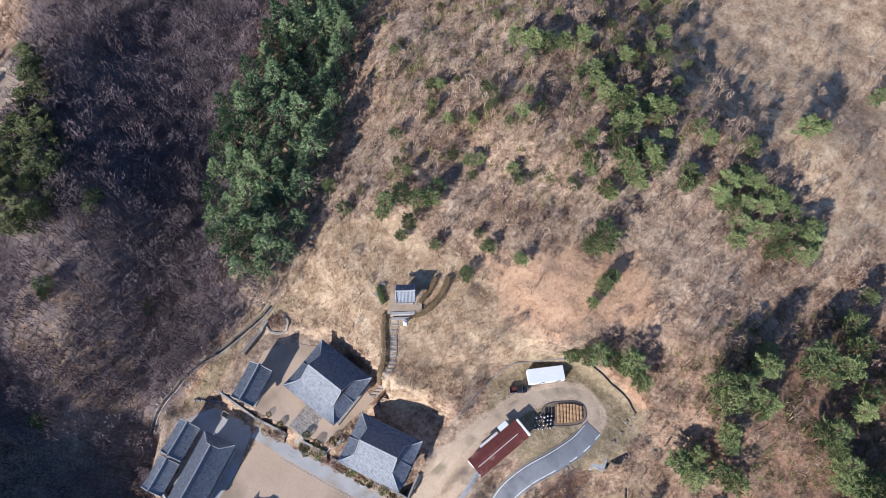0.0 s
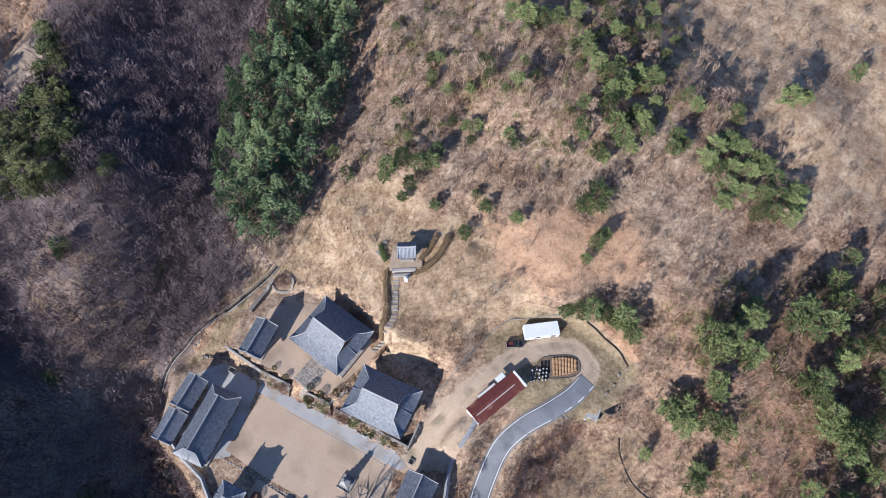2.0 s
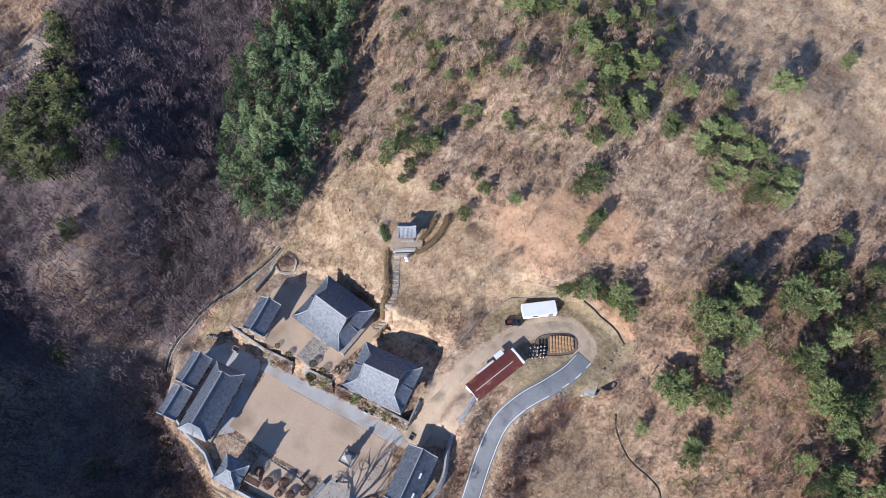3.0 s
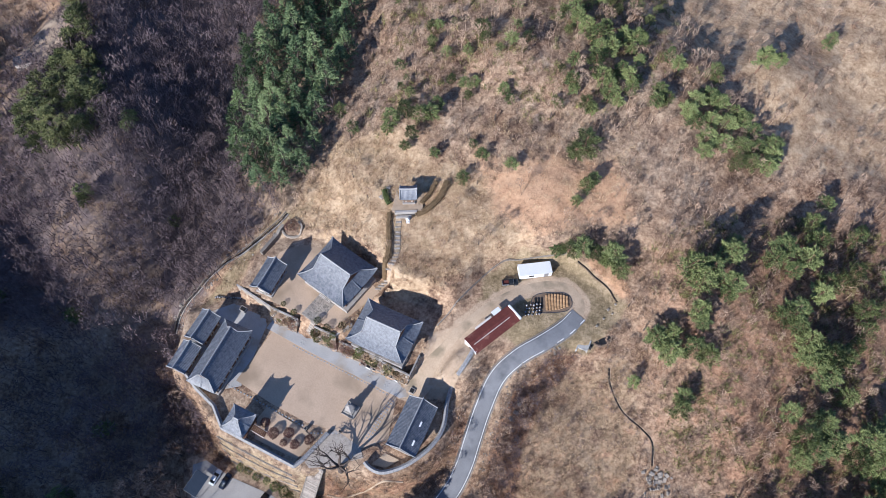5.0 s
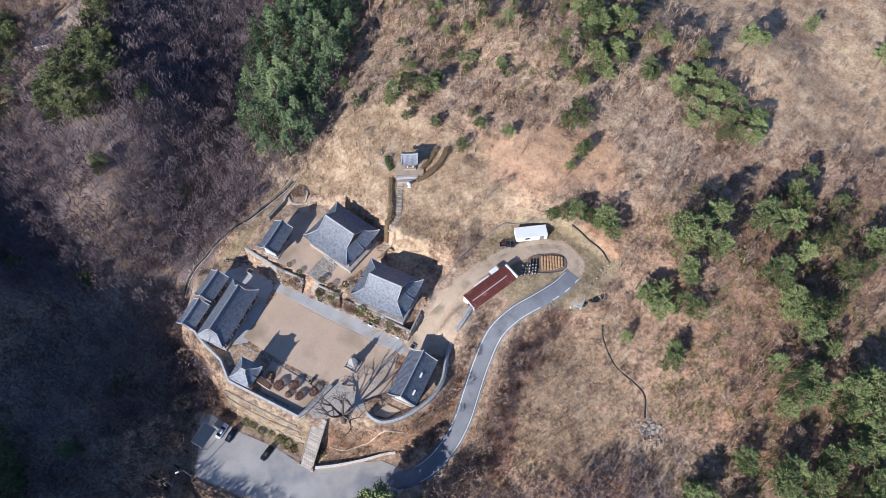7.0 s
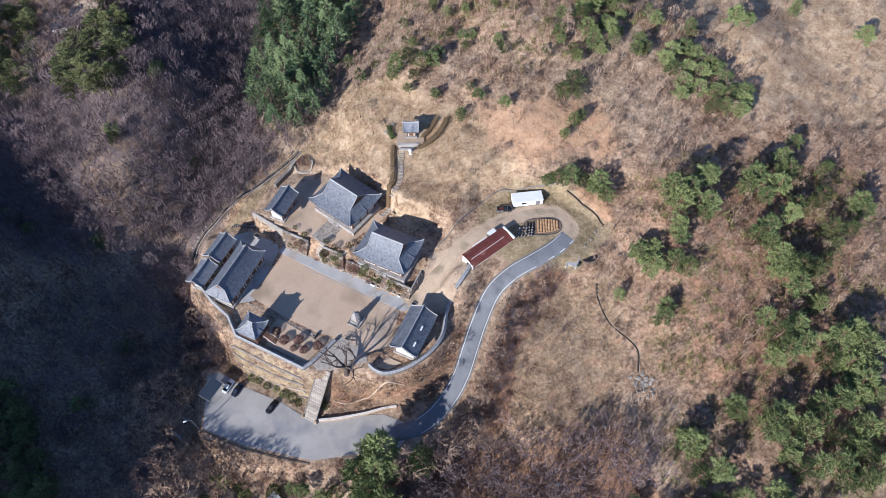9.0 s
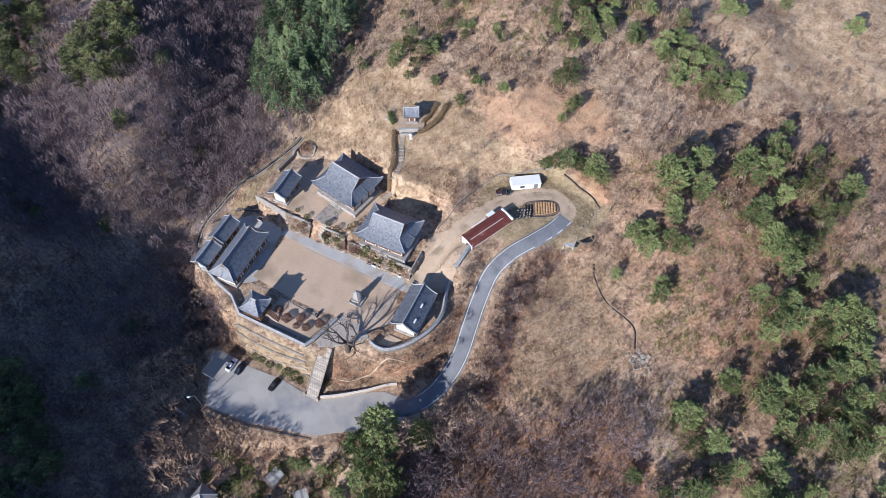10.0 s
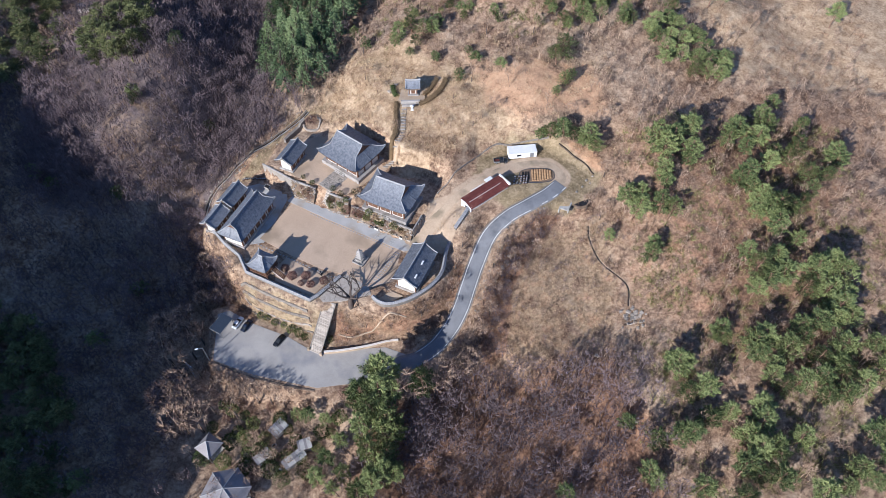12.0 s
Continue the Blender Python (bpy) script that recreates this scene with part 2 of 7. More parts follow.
M_HEDGE = material("evergreen_shrub", (0.04, 0.06, 0.018), (0.14, 0.15, 0.05), 0.8, 5, 0.75, 0.0, by_island=0.3, by_object=0.3)
M_REDBRUSH = material("reddish_shrub", (0.10, 0.055, 0.045), (0.23, 0.13, 0.10), 0.8, 5, 0.9, 0.0, by_island=0.3)


def ground_material():
    """Leaf litter, dry grass, bare orange soil and the west gully's shade as a dark tint, by what covers each part of
    the land.
    """
    m = bpy.data.materials.new("hill_ground")
    m.use_nodes = True
    nt = m.node_tree
    n, link = nt.nodes, nt.links.new
    bsdf = n["Principled BSDF"]
    bsdf.inputs["Roughness"].default_value = 0.95
    bsdf.inputs["Specular IOR Level"].default_value = 0.1
    co = n.new("ShaderNodeTexCoord")

    def noise_at(scale, detail=6.0, rough=0.65):
        t = n.new("ShaderNodeTexNoise")
        t.inputs["Scale"].default_value, t.inputs["Detail"].default_value, t.inputs["Roughness"].default_value = scale, detail, rough
        link(co.outputs["Object"], t.inputs["Vector"])
        return t.outputs["Fac"]

    def ramp(fac, stops):
        r = n.new("ShaderNodeValToRGB")
        e = r.color_ramp.elements
        e[0].position, e[0].color = stops[0][0], (*stops[0][1], 1)
        e[1].position, e[1].color = stops[-1][0], (*stops[-1][1], 1)
        for p, c in stops[1:-1]:
            k = e.new(p)
            k.color = (*c, 1)
        link(fac, r.inputs[0])
        return r.outputs[0]

    def blend(fac, a, b):
        x = n.new("ShaderNodeMix")
        x.data_type = "RGBA"
        link(fac, x.inputs["Factor"])
        link(a, x.inputs["A"])
        link(b, x.inputs["B"])
        return x.outputs["Result"]

    def combine(a, b, op, c=None):
        x = n.new("ShaderNodeMath")
        x.operation = op
        for i, v in enumerate((a, b, c)):
            if v is None:
                continue
            if isinstance(v, (int, float)):
                x.inputs[i].default_value = v
            else:
                link(v, x.inputs[i])
        return x.outputs[0]

    big, mid, small, grit = noise_at(0.045), noise_at(0.35), noise_at(1.6, 8.0, 0.75), noise_at(7.0, 4.0)
    mixed = combine(combine(mid, 0.45, "MULTIPLY"), combine(small, 0.55, "MULTIPLY"), "ADD")
    litter = ramp(mixed, [(0.38, (0.10, 0.06, 0.043)), (0.46, (0.255, 0.163, 0.105)), (0.53, (0.44, 0.30, 0.19)), (0.62, (0.65, 0.48, 0.325))])
    grey = ramp(mixed, [(0.38, (0.12, 0.082, 0.062)), (0.5, (0.33, 0.243, 0.168)), (0.61, (0.59, 0.46, 0.325))])
    grass = ramp(mixed, [(0.36, (0.19, 0.118, 0.066)), (0.48, (0.42, 0.295, 0.18)), (0.60, (0.64, 0.49, 0.32))])
    soil = ramp(mixed, [(0.34, (0.28, 0.155, 0.09)), (0.5, (0.55, 0.345, 0.205)), (0.66, (0.68, 0.46, 0.29))])
    green = ramp(mixed, [(0.36, (0.13, 0.10, 0.055)), (0.5, (0.285, 0.22, 0.13)), (0.62, (0.46, 0.36, 0.23))])
    dirt = ramp(mixed, [(0.30, (0.37, 0.27, 0.18)), (0.5, (0.48, 0.365, 0.255)), (0.68, (0.58, 0.465, 0.34))])
    rust = ramp(mixed, [(0.36, (0.085, 0.05, 0.035)), (0.48, (0.225, 0.128, 0.08)), (0.56, (0.39, 0.235, 0.145)), (0.66, (0.56, 0.37, 0.235))])
    # dark grey-brown that puts the west gully's shade into the ground colour
    west_shade = ramp(mixed, [(0.32, (0.075, 0.062, 0.06)), (0.5, (0.16, 0.127, 0.12)), (0.7, (0.285, 0.22, 0.195))])
    r = n.new("ShaderNodeMapRange")
    r.inputs["From Min"].default_value, r.inputs["From Max"].default_value = 0.40, 0.60
    link(big, r.inputs["Value"])
    colour = blend(r.outputs["Result"], litter, grey)
    for name, c in (("grass", grass), ("soil", soil), ("green", green), ("rust", rust), ("west_shade", west_shade), ("dirt", dirt)):
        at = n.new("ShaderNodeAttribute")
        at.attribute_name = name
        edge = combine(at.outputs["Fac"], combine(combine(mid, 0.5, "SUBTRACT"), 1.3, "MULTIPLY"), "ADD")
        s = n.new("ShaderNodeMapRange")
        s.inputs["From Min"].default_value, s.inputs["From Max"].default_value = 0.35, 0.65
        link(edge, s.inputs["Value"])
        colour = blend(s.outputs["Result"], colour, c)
    link(colour, bsdf.inputs["Base Color"])
    bp = n.new("ShaderNodeBump")
    bp.inputs["Strength"].default_value, bp.inputs["Distance"].default_value = 0.9, 0.3
    link(small, bp.inputs["Height"])
    link(bp.outputs["Normal"], bsdf.inputs["Normal"])
    return m


M_GROUND = ground_material()

# ---- building helpers ----
def part(name, bm, mat, parent=None, label="", smooth=False):
    """Links a bmesh as one mesh object under a thing or part."""
    me = bpy.data.meshes.new(name)
    bm.to_mesh(me)
    bm.free()
    return part_mesh(name, me, mat, parent, label, smooth)


def part_mesh(name, me, mat, parent=None, label="", smooth=False):
    if mat and not me.materials:
        me.materials.append(mat)
    if smooth:
        me.polygons.foreach_set("use_smooth", [True] * len(me.polygons))
    ob = new(name, me)
    if parent:
        ob.parent = parent
    return tagged(ob, label)


def raw_mesh(name, verts, faces, smooth=False):
    """A mesh from vertex rows and rows of faces that all have the same number of corners."""
    verts, faces = np.asarray(verts, np.float32), np.asarray(faces, np.int32)
    me = bpy.data.meshes.new(name)
    k = faces.shape[1]
    me.vertices.add(len(verts))
    me.vertices.foreach_set("co", verts.ravel())
    me.loops.add(faces.size)
    me.loops.foreach_set("vertex_index", faces.ravel())
    me.polygons.add(len(faces))
    me.polygons.foreach_set("loop_start", np.arange(0, faces.size, k, dtype=np.int32))
    me.update(calc_edges=True)
    if smooth:
        me.polygons.foreach_set("use_smooth", np.ones(len(faces), bool))
    return me


def thing(name, m, label, category, group="", kind=""):
    ob = new(name)
    ob.empty_display_size = 0.3
    ob.matrix_world = m
    return tagged(ob, label, category, group, kind)


def box(bm, x, y, z, sx, sy, sz, bevel=0.0, turn=0.0):
    """A box round (x, y) standing on z."""
    r = bmesh.ops.create_cube(bm, size=1, matrix=Matrix.Translation((x, y, z + sz / 2)) @ Matrix.Rotation(turn, 4, "Z") @ Matrix.Diagonal((sx, sy, sz, 1)))
    if bevel:
        bmesh.ops.bevel(bm, geom=list({e for v in r["verts"] for e in v.link_edges}), offset=bevel, segments=1, affect="EDGES")
    return bm


def one_box(*args, **kw):
    return box(bmesh.new(), *args, **kw)


def pole(bm, a, b, r0, r1, sides=6):
    """A tapered round bar from a to b."""
    a, b = Vector(a), Vector(b)
    d = b - a
    m = Matrix.Translation((a + b) / 2) @ d.to_track_quat("Z", "Y").to_matrix().to_4x4()
    bmesh.ops.create_cone(bm, cap_ends=True, segments=sides, radius1=r0, radius2=r1, depth=d.length, matrix=m)
    return bm


def bar_along(bm, pts, width, tall):
    """A bar with a rounded top that follows a line of points."""
    pts = [Vector(p) for p in pts]
    rings = []
    for i, p in enumerate(pts):
        d = (pts[min(i + 1, len(pts) - 1)] - pts[max(i - 1, 0)]).normalized()
        side = d.cross(Vector((0, 0, 1))).normalized()
        up = side.cross(d).normalized()
        rings.append([bm.verts.new(p + side * (u * width) + up * (v * tall)) for u, v in ((-0.5, -0.3), (-0.5, 0.6), (-0.25, 1), (0.25, 1), (0.5, 0.6), (0.5, -0.3))])
    for a, b in zip(rings, rings[1:]):
        for k in range(6):
            bm.faces.new((a[k], a[(k + 1) % 6], b[(k + 1) % 6], b[k]))
    bm.faces.new(rings[0][::-1])
    bm.faces.new(rings[-1])
    return bm


def ribbon(pts, half, lift, name, skirt=True):
    """A strip of that half width along a line, laid on it, with a little thickness."""
    verts, faces = [], []
    for i, p in enumerate(pts):
        d = pts[min(i + 1, len(pts) - 1)] - pts[max(i - 1, 0)]
        s = Vector((d.y, -d.x, 0)).normalized()
        w = half(i / (len(pts) - 1)) if callable(half) else half
        for k in (-1, -0.5, 0, 0.5, 1):
            q = p + s * (k * w)
            verts.append((q.x, q.y, p.z + lift - 0.03 * k * k))
        for k in (1, -1):
            q = p + s * (k * (w + 0.06))
            verts.append((q.x, q.y, p.z + lift - 0.25))
    order = [6, 0, 1, 2, 3, 4, 5] if skirt else [0, 1, 2, 3, 4]
    for i in range(len(pts) - 1):
        for a, b in zip(order, order[1:]):
            faces.append((7 * i + a, 7 * i + b, 7 * i + 7 + b, 7 * i + 7 + a))
    return raw_mesh(name, verts, faces)


def slab(poly, top, thick):
    """A flat plate with the outline poly."""
    bm = bmesh.new()
    f = bm.faces.new([bm.verts.new((x, y, top - thick)) for x, y in poly])
    r = bmesh.ops.extrude_face_region(bm, geom=[f])
    bmesh.ops.translate(bm, verts=[g for g in r["geom"] if isinstance(g, bmesh.types.BMVert)], vec=(0, 0, thick))
    bmesh.ops.recalc_face_normals(bm, faces=bm.faces)
    return bm


def merged(name, protos, spots, mat, kind_label, category):
    """Many plants that nobody could count, as one mesh. spots: proto, x, y, z, turn, scale, stretch up, lean x, lean y."""
    vs, fs, base = [], [], 0
    spots = np.asarray(spots, float)
    for k, (pv, pf) in enumerate(protos):
        s = spots[spots[:, 0] == k]
        if not len(s):
            continue
        c, w = np.cos(s[:, 4])[:, None], np.sin(s[:, 4])[:, None]
        x, y, z = pv[:, 0][None] * s[:, 5, None], pv[:, 1][None] * s[:, 5, None], pv[:, 2][None] * (s[:, 5] * s[:, 6])[:, None]
        v = np.stack([c * x - w * y + s[:, 1, None] + z * s[:, 7, None], w * x + c * y + s[:, 2, None] + z * s[:, 8, None], z + s[:, 3, None]], -1)
        vs.append(v.reshape(-1, 3))
        fs.append((pf[None] + (np.arange(len(s)) * len(pv))[:, None, None]).reshape(-1, 3) + base)
        base += len(s) * len(pv)
    return tagged(part_mesh(name, raw_mesh(name, np.concatenate(vs), np.concatenate(fs)), mat), kind_label, category, kind="stuff")


class Strokes:
    """Collects thin blades and bars as triangles."""

    def __init__(self):
        self.v, self.f = [], []

    def blade(self, a, b, side, w0, w1=0.0):
        """A flat tapering blade from a to b."""
        n = len(self.v)
        self.v += [a - side * w0, a + side * w0, b + side * w1] + ([b - side * w1] if w1 else [])
        self.f.append((n, n + 1, n + 2))
        if w1:
            self.f.append((n, n + 2, n + 3))

    def stick(self, a, b, r0, r1, sides=3):
        d = (b - a).normalized()
        s = d.orthogonal().normalized()
        t = d.cross(s)
        n = len(self.v)
        for p, r in ((a, r0), (b, r1)):
            self.v += [p + (s * math.cos(k * 2 * math.pi / sides) + t * math.sin(k * 2 * math.pi / sides)) * r for k in range(sides)]
        for k in range(sides):
            j = (k + 1) % sides
            self.f += [(n + k, n + j, n + sides + j), (n + k, n + sides + j, n + sides + k)]

    def arrays(self):
        return np.array([tuple(p) for p in self.v], np.float32), np.array(self.f, np.int32)

    def mesh(self, name):
        return raw_mesh(name, *self.arrays())


def rand_dir(rng, up=0.0):
    a, z = rng.uniform(0, 2 * math.pi), rng.uniform(-1, 1)
    r = math.sqrt(1 - z * z)
    return Vector((r * math.cos(a), r * math.sin(a), z + up)).normalized()

# ---- the ground ----
def spread(lo, hi, step, far):
    """Even steps from lo to hi, then ever wider ones out to far."""
    mid = list(np.arange(lo, hi + step / 2, step))
    left, right, s = [], [], step
    while mid[0] - sum(left) > -far:
        s *= 1.35
        left.append(s)
    out = [mid[0] - v for v in np.cumsum(left)][::-1]
    return np.array(out + mid + [mid[-1] + v for v in np.cumsum(left)])


MEADOW = [(-29.7, 56.6), (-20.2, 72.3), (-10, 72.8), (-2.4, 66.6), (8.1, 63.3), (10.1, 55.2), (17.1, 51.2), (9.2, 47.9), (1, 43.3), (-1, 41.3), (-9.2, 42.5), (-10.2, 48.4), (-19.1, 53.6)]
SCAR = [(7.1, 66), (12.3, 62.9), (21.3, 66.5), (23.8, 64.9), (32, 66.2), (34.9, 60), (33.7, 55.2), (25.4, 53.8), (18.1, 51.2), (10.1, 55.2)]
BANK_GREEN = [(14, 50), (24, 50), (33, 40), (26, 32), (14, 33), (6, 38), (8, 46)]
WEST_STRIP = [(-46, 40), (-40, 48), (-32, 58), (-24, 60), (-33, 54), (-38, 45)]
FIELD = [(12, 24), (22, 30), (33, 33), (36, 20), (32, 7), (20, 3), (9, 5), (9, 14)]
SOUTH_EAST_GREEN = [(35.4, 43.2), (44.3, 51.6), (61.1, 59.4), (91.1, 62.9), (75.2, -1), (46, -0.8), (39.4, 14), (38.5, 27.3)]


BANK_SOUTH = [(-42, 20), (-36, 18.6), (-23.6, 12.8), (-19, 13), (-9, 11.6), (0, 16), (3, 25), (6.5, 22), (2, 11), (-7, 9), (-21, 7), (-30, 10), (-41, 15.5)]
PLAZA = [(-6.2, 27.2), (-3.2, 31), (-1.6, 35.4), (2.6, 36.2), (6.2, 34.4), (6.4, 32.6), (5.0, 30.2), (3.2, 27.6), (1.6, 24.4), (-2.6, 24.6), (-5, 25.6)]
# GULLY gets the painted shade; PINK_SPUR keeps it thinner where the sun falls.
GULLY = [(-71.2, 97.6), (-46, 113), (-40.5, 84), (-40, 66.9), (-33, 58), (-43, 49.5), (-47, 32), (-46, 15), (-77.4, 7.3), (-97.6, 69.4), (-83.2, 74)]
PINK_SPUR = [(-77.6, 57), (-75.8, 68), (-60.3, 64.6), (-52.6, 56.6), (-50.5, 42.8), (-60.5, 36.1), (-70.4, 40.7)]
LANE_SCRUB = [(9.5, 5), (7.2, 10), (9.2, 18), (13, 26), (19.5, 31.5), (24, 32), (18, 26), (13.4, 17), (12, 6)]
LOW_WOODS = [(-14, -4), (-2, 1), (4, 5), (14, 2), (22, 3), (32, 6), (38, -10), (38, -46), (-18, -46)]
CUTTING = [(-94.3, 105.7), (-89.9, 113.3), (-86.3, 113.3), (-79.4, 98.9), (-81.2, 96.3), (-81.9, 91.8), (-86, 92.9)]
LOOP_BANK = [(25.2, 49.6), (32, 46.6), (34, 41.6), (31.6, 41.4), (30.0, 44.2), (26.8, 47.2)]
FAR_VALLEY = [(-200, 60), (-95, 72), (-90, 92), (-83, 116), (-70, 150), (-70, 170), (-200, 170)]
EAST_PALE = [(42, 96), (58, 88), (62, 80), (67, 69), (90, 67), (130, 67), (130, 140), (48, 140)]


def region(x, y, poly, soft=4.0):
    return np.clip(0.5 + poly_field(x, y, poly) / soft, 0, 1)


def build_ground():
    xs, ys = spread(-126, 114, 1.25, 1700), spread(-50, 158, 1.25, 1700)
    xs = np.sort(np.concatenate([xs, np.arange(-49.4, 34, 1.25)]))
    ys = np.sort(np.concatenate([ys, np.arange(-3.4, 61, 1.25)]))
    x, y = np.meshgrid(xs, ys)
    z = height(x, y)
    # the high ridge to the south-west that keeps the low sun off the valley, and hills all round
    along, across = 0.6 * x + 0.8 * y, 0.8 * x - 0.6 * y
    crest = np.interp(across, [-420, -220, -115, -90, -60, -50, -44, -38, -28, -10, 12], [0, 80, 66, 61, 56, 53.5, 49.5, 44.5, 34, 6, -12])
    z = z + np.maximum(crest - z, 0) * np.exp(-(((along + 132) / 36) ** 2))
    out = np.maximum(np.abs(x) - 130, 0) + np.maximum(np.abs(y - 54) - 120, 0)
    z = z + ease(out / 500) * (55 + 40 * np.sin(x / 210) * np.cos(y / 260))
    n, m = x.shape
    i = np.arange(n * m).reshape(n, m)
    faces = np.stack([i[:-1, :-1], i[:-1, 1:], i[1:, 1:], i[1:, :-1]], -1).reshape(-1, 4)
    me = raw_mesh("ground", np.stack([x, y, z], -1).reshape(-1, 3), faces, True)
    cover = {
        "grass": np.maximum(np.maximum(region(x, y, MEADOW, 6), 0.95 * region(x, y, EAST_PALE, 12)), 0.1 * region(x, y, FIELD, 10)),
        "soil": np.maximum(region(x, y, SCAR, 9), region(x, y, LOOP_BANK, 2)),
        "green": np.maximum(np.maximum(np.maximum(region(x, y, BANK_GREEN, 3), 0.5 * region(x, y, FIELD, 5)), region(x, y, WEST_STRIP, 3)), region(x, y, BANK_SOUTH, 2.5) * (0.62 - 0.1 * ease((-18 - x) / 6))),
        "rust": np.maximum(np.maximum((0.2 + 0.4 * ease((x + 22) / 4)) * region(x, y, BANK_SOUTH, 2.5) + 0.38 * region(x, y, FIELD, 6) + 0.75 * region(x, y, LOW_WOODS, 6) + region(x, y, LANE_SCRUB, 1.5), 0.55 * region(x, y, SOUTH_EAST_GREEN, 14)), 0.42 * region(x, y, [(30, 34), (36, 52), (60, 60), (90, 52), (90, 20), (36, 10)], 8)),
        "dirt": np.maximum(np.maximum(1.3 * region(x, y, CUTTING, 2), 1.15 * region(x, y, PLAZA, 1.2)), np.clip(1.1 - (line_field(x, y, TRACK_LINE)[0] - 1.0) / 1.3, 0, 1)),
        # painted shade over the west gully and woods, left off the sunlit cutting
        "west_shade": np.clip((0.4 + 0.6 * ease((y - 34) / 14)) * region(x, y, GULLY, 8) + 0.8 * region(x, y, [(-92, 52), (-56, 60), (-42, 84), (-36, 130), (-40, 170), (-92, 170)], 12), 0, 1) * 0.95 * (1 - 0.45 * region(x, y, PINK_SPUR, 8)) * (1 - region(x, y, CUTTING, 3)),
    }
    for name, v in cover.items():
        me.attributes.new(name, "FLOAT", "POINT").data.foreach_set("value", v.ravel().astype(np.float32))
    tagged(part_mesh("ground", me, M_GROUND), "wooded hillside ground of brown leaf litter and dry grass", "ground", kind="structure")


build_ground()

# sandy court, paved walk, yards, parking and lanes
COURT = [(-35.6, 27.6), (-30.3, 37.0), (-7.4, 25.4), (-8.6, 17.6), (-13, 16.2), (-17.6, 19.0), (-22.6, 20.4), (-29, 23.6)]
tagged(part("court", slab(COURT, COURT_Z + 0.05, 0.3), M_SAND), "raked sandy courtyard with paler trodden patches", "courtyard", kind="structure")
WALK = [(-31.6, 37.4), (-30.4, 39.2), (-24.6, 36.4), (-17.3, 33.2), (-4.6, 27.0), (-2.6, 25.6), (-7.0, 24.7), (-16, 29.2), (-24, 33.3)]
tagged(part("pavement", slab(WALK, COURT_Z + 0.09, 0.3), M_PAVE), "grey paved walk along the foot of the terrace", "pavement", kind="structure")
tagged(part("parking", slab([(-43.2, 14.6), (-41, 15.4), (-36.2, 12.6), (-29, 9.8), (-23.6, 6.6), (-10, 7.6), (-4, 5.4), (-7, 1.4), (-22, -0.8), (-34, 1.7), (-42, 4.6)], PARK_Z + 0.05, 0.3), M_PARKING), "pale concrete parking area dappled with tree shadow", "parking area", kind="structure")
tagged(part_mesh("road", ribbon(LANE_LINE, 1.55, 0.05, "road"), M_ASPHALT), "narrow grey asphalt lane climbing from the parking area", "road", kind="structure")
tagged(part_mesh("dirt_track", ribbon(TRACK_LINE, lambda t: 0.95 + 2.0 * ease((t - 0.75) / 0.25), -0.006, "dirt_track", False), M_DIRT), "pale dirt track looping round a vegetable bed", "track", kind="structure")
tagged(part("hall_yard", slab([(-33, 43.2), (-29.8, 40.8), (-18.7, 35.9), (-11, 43), (-19, 51.5), (-26, 52.5), (-30, 51)], HALL_Z + 0.05, 0.3), M_SAND), "sandy terrace yard in front of the main hall", "yard", kind="structure")

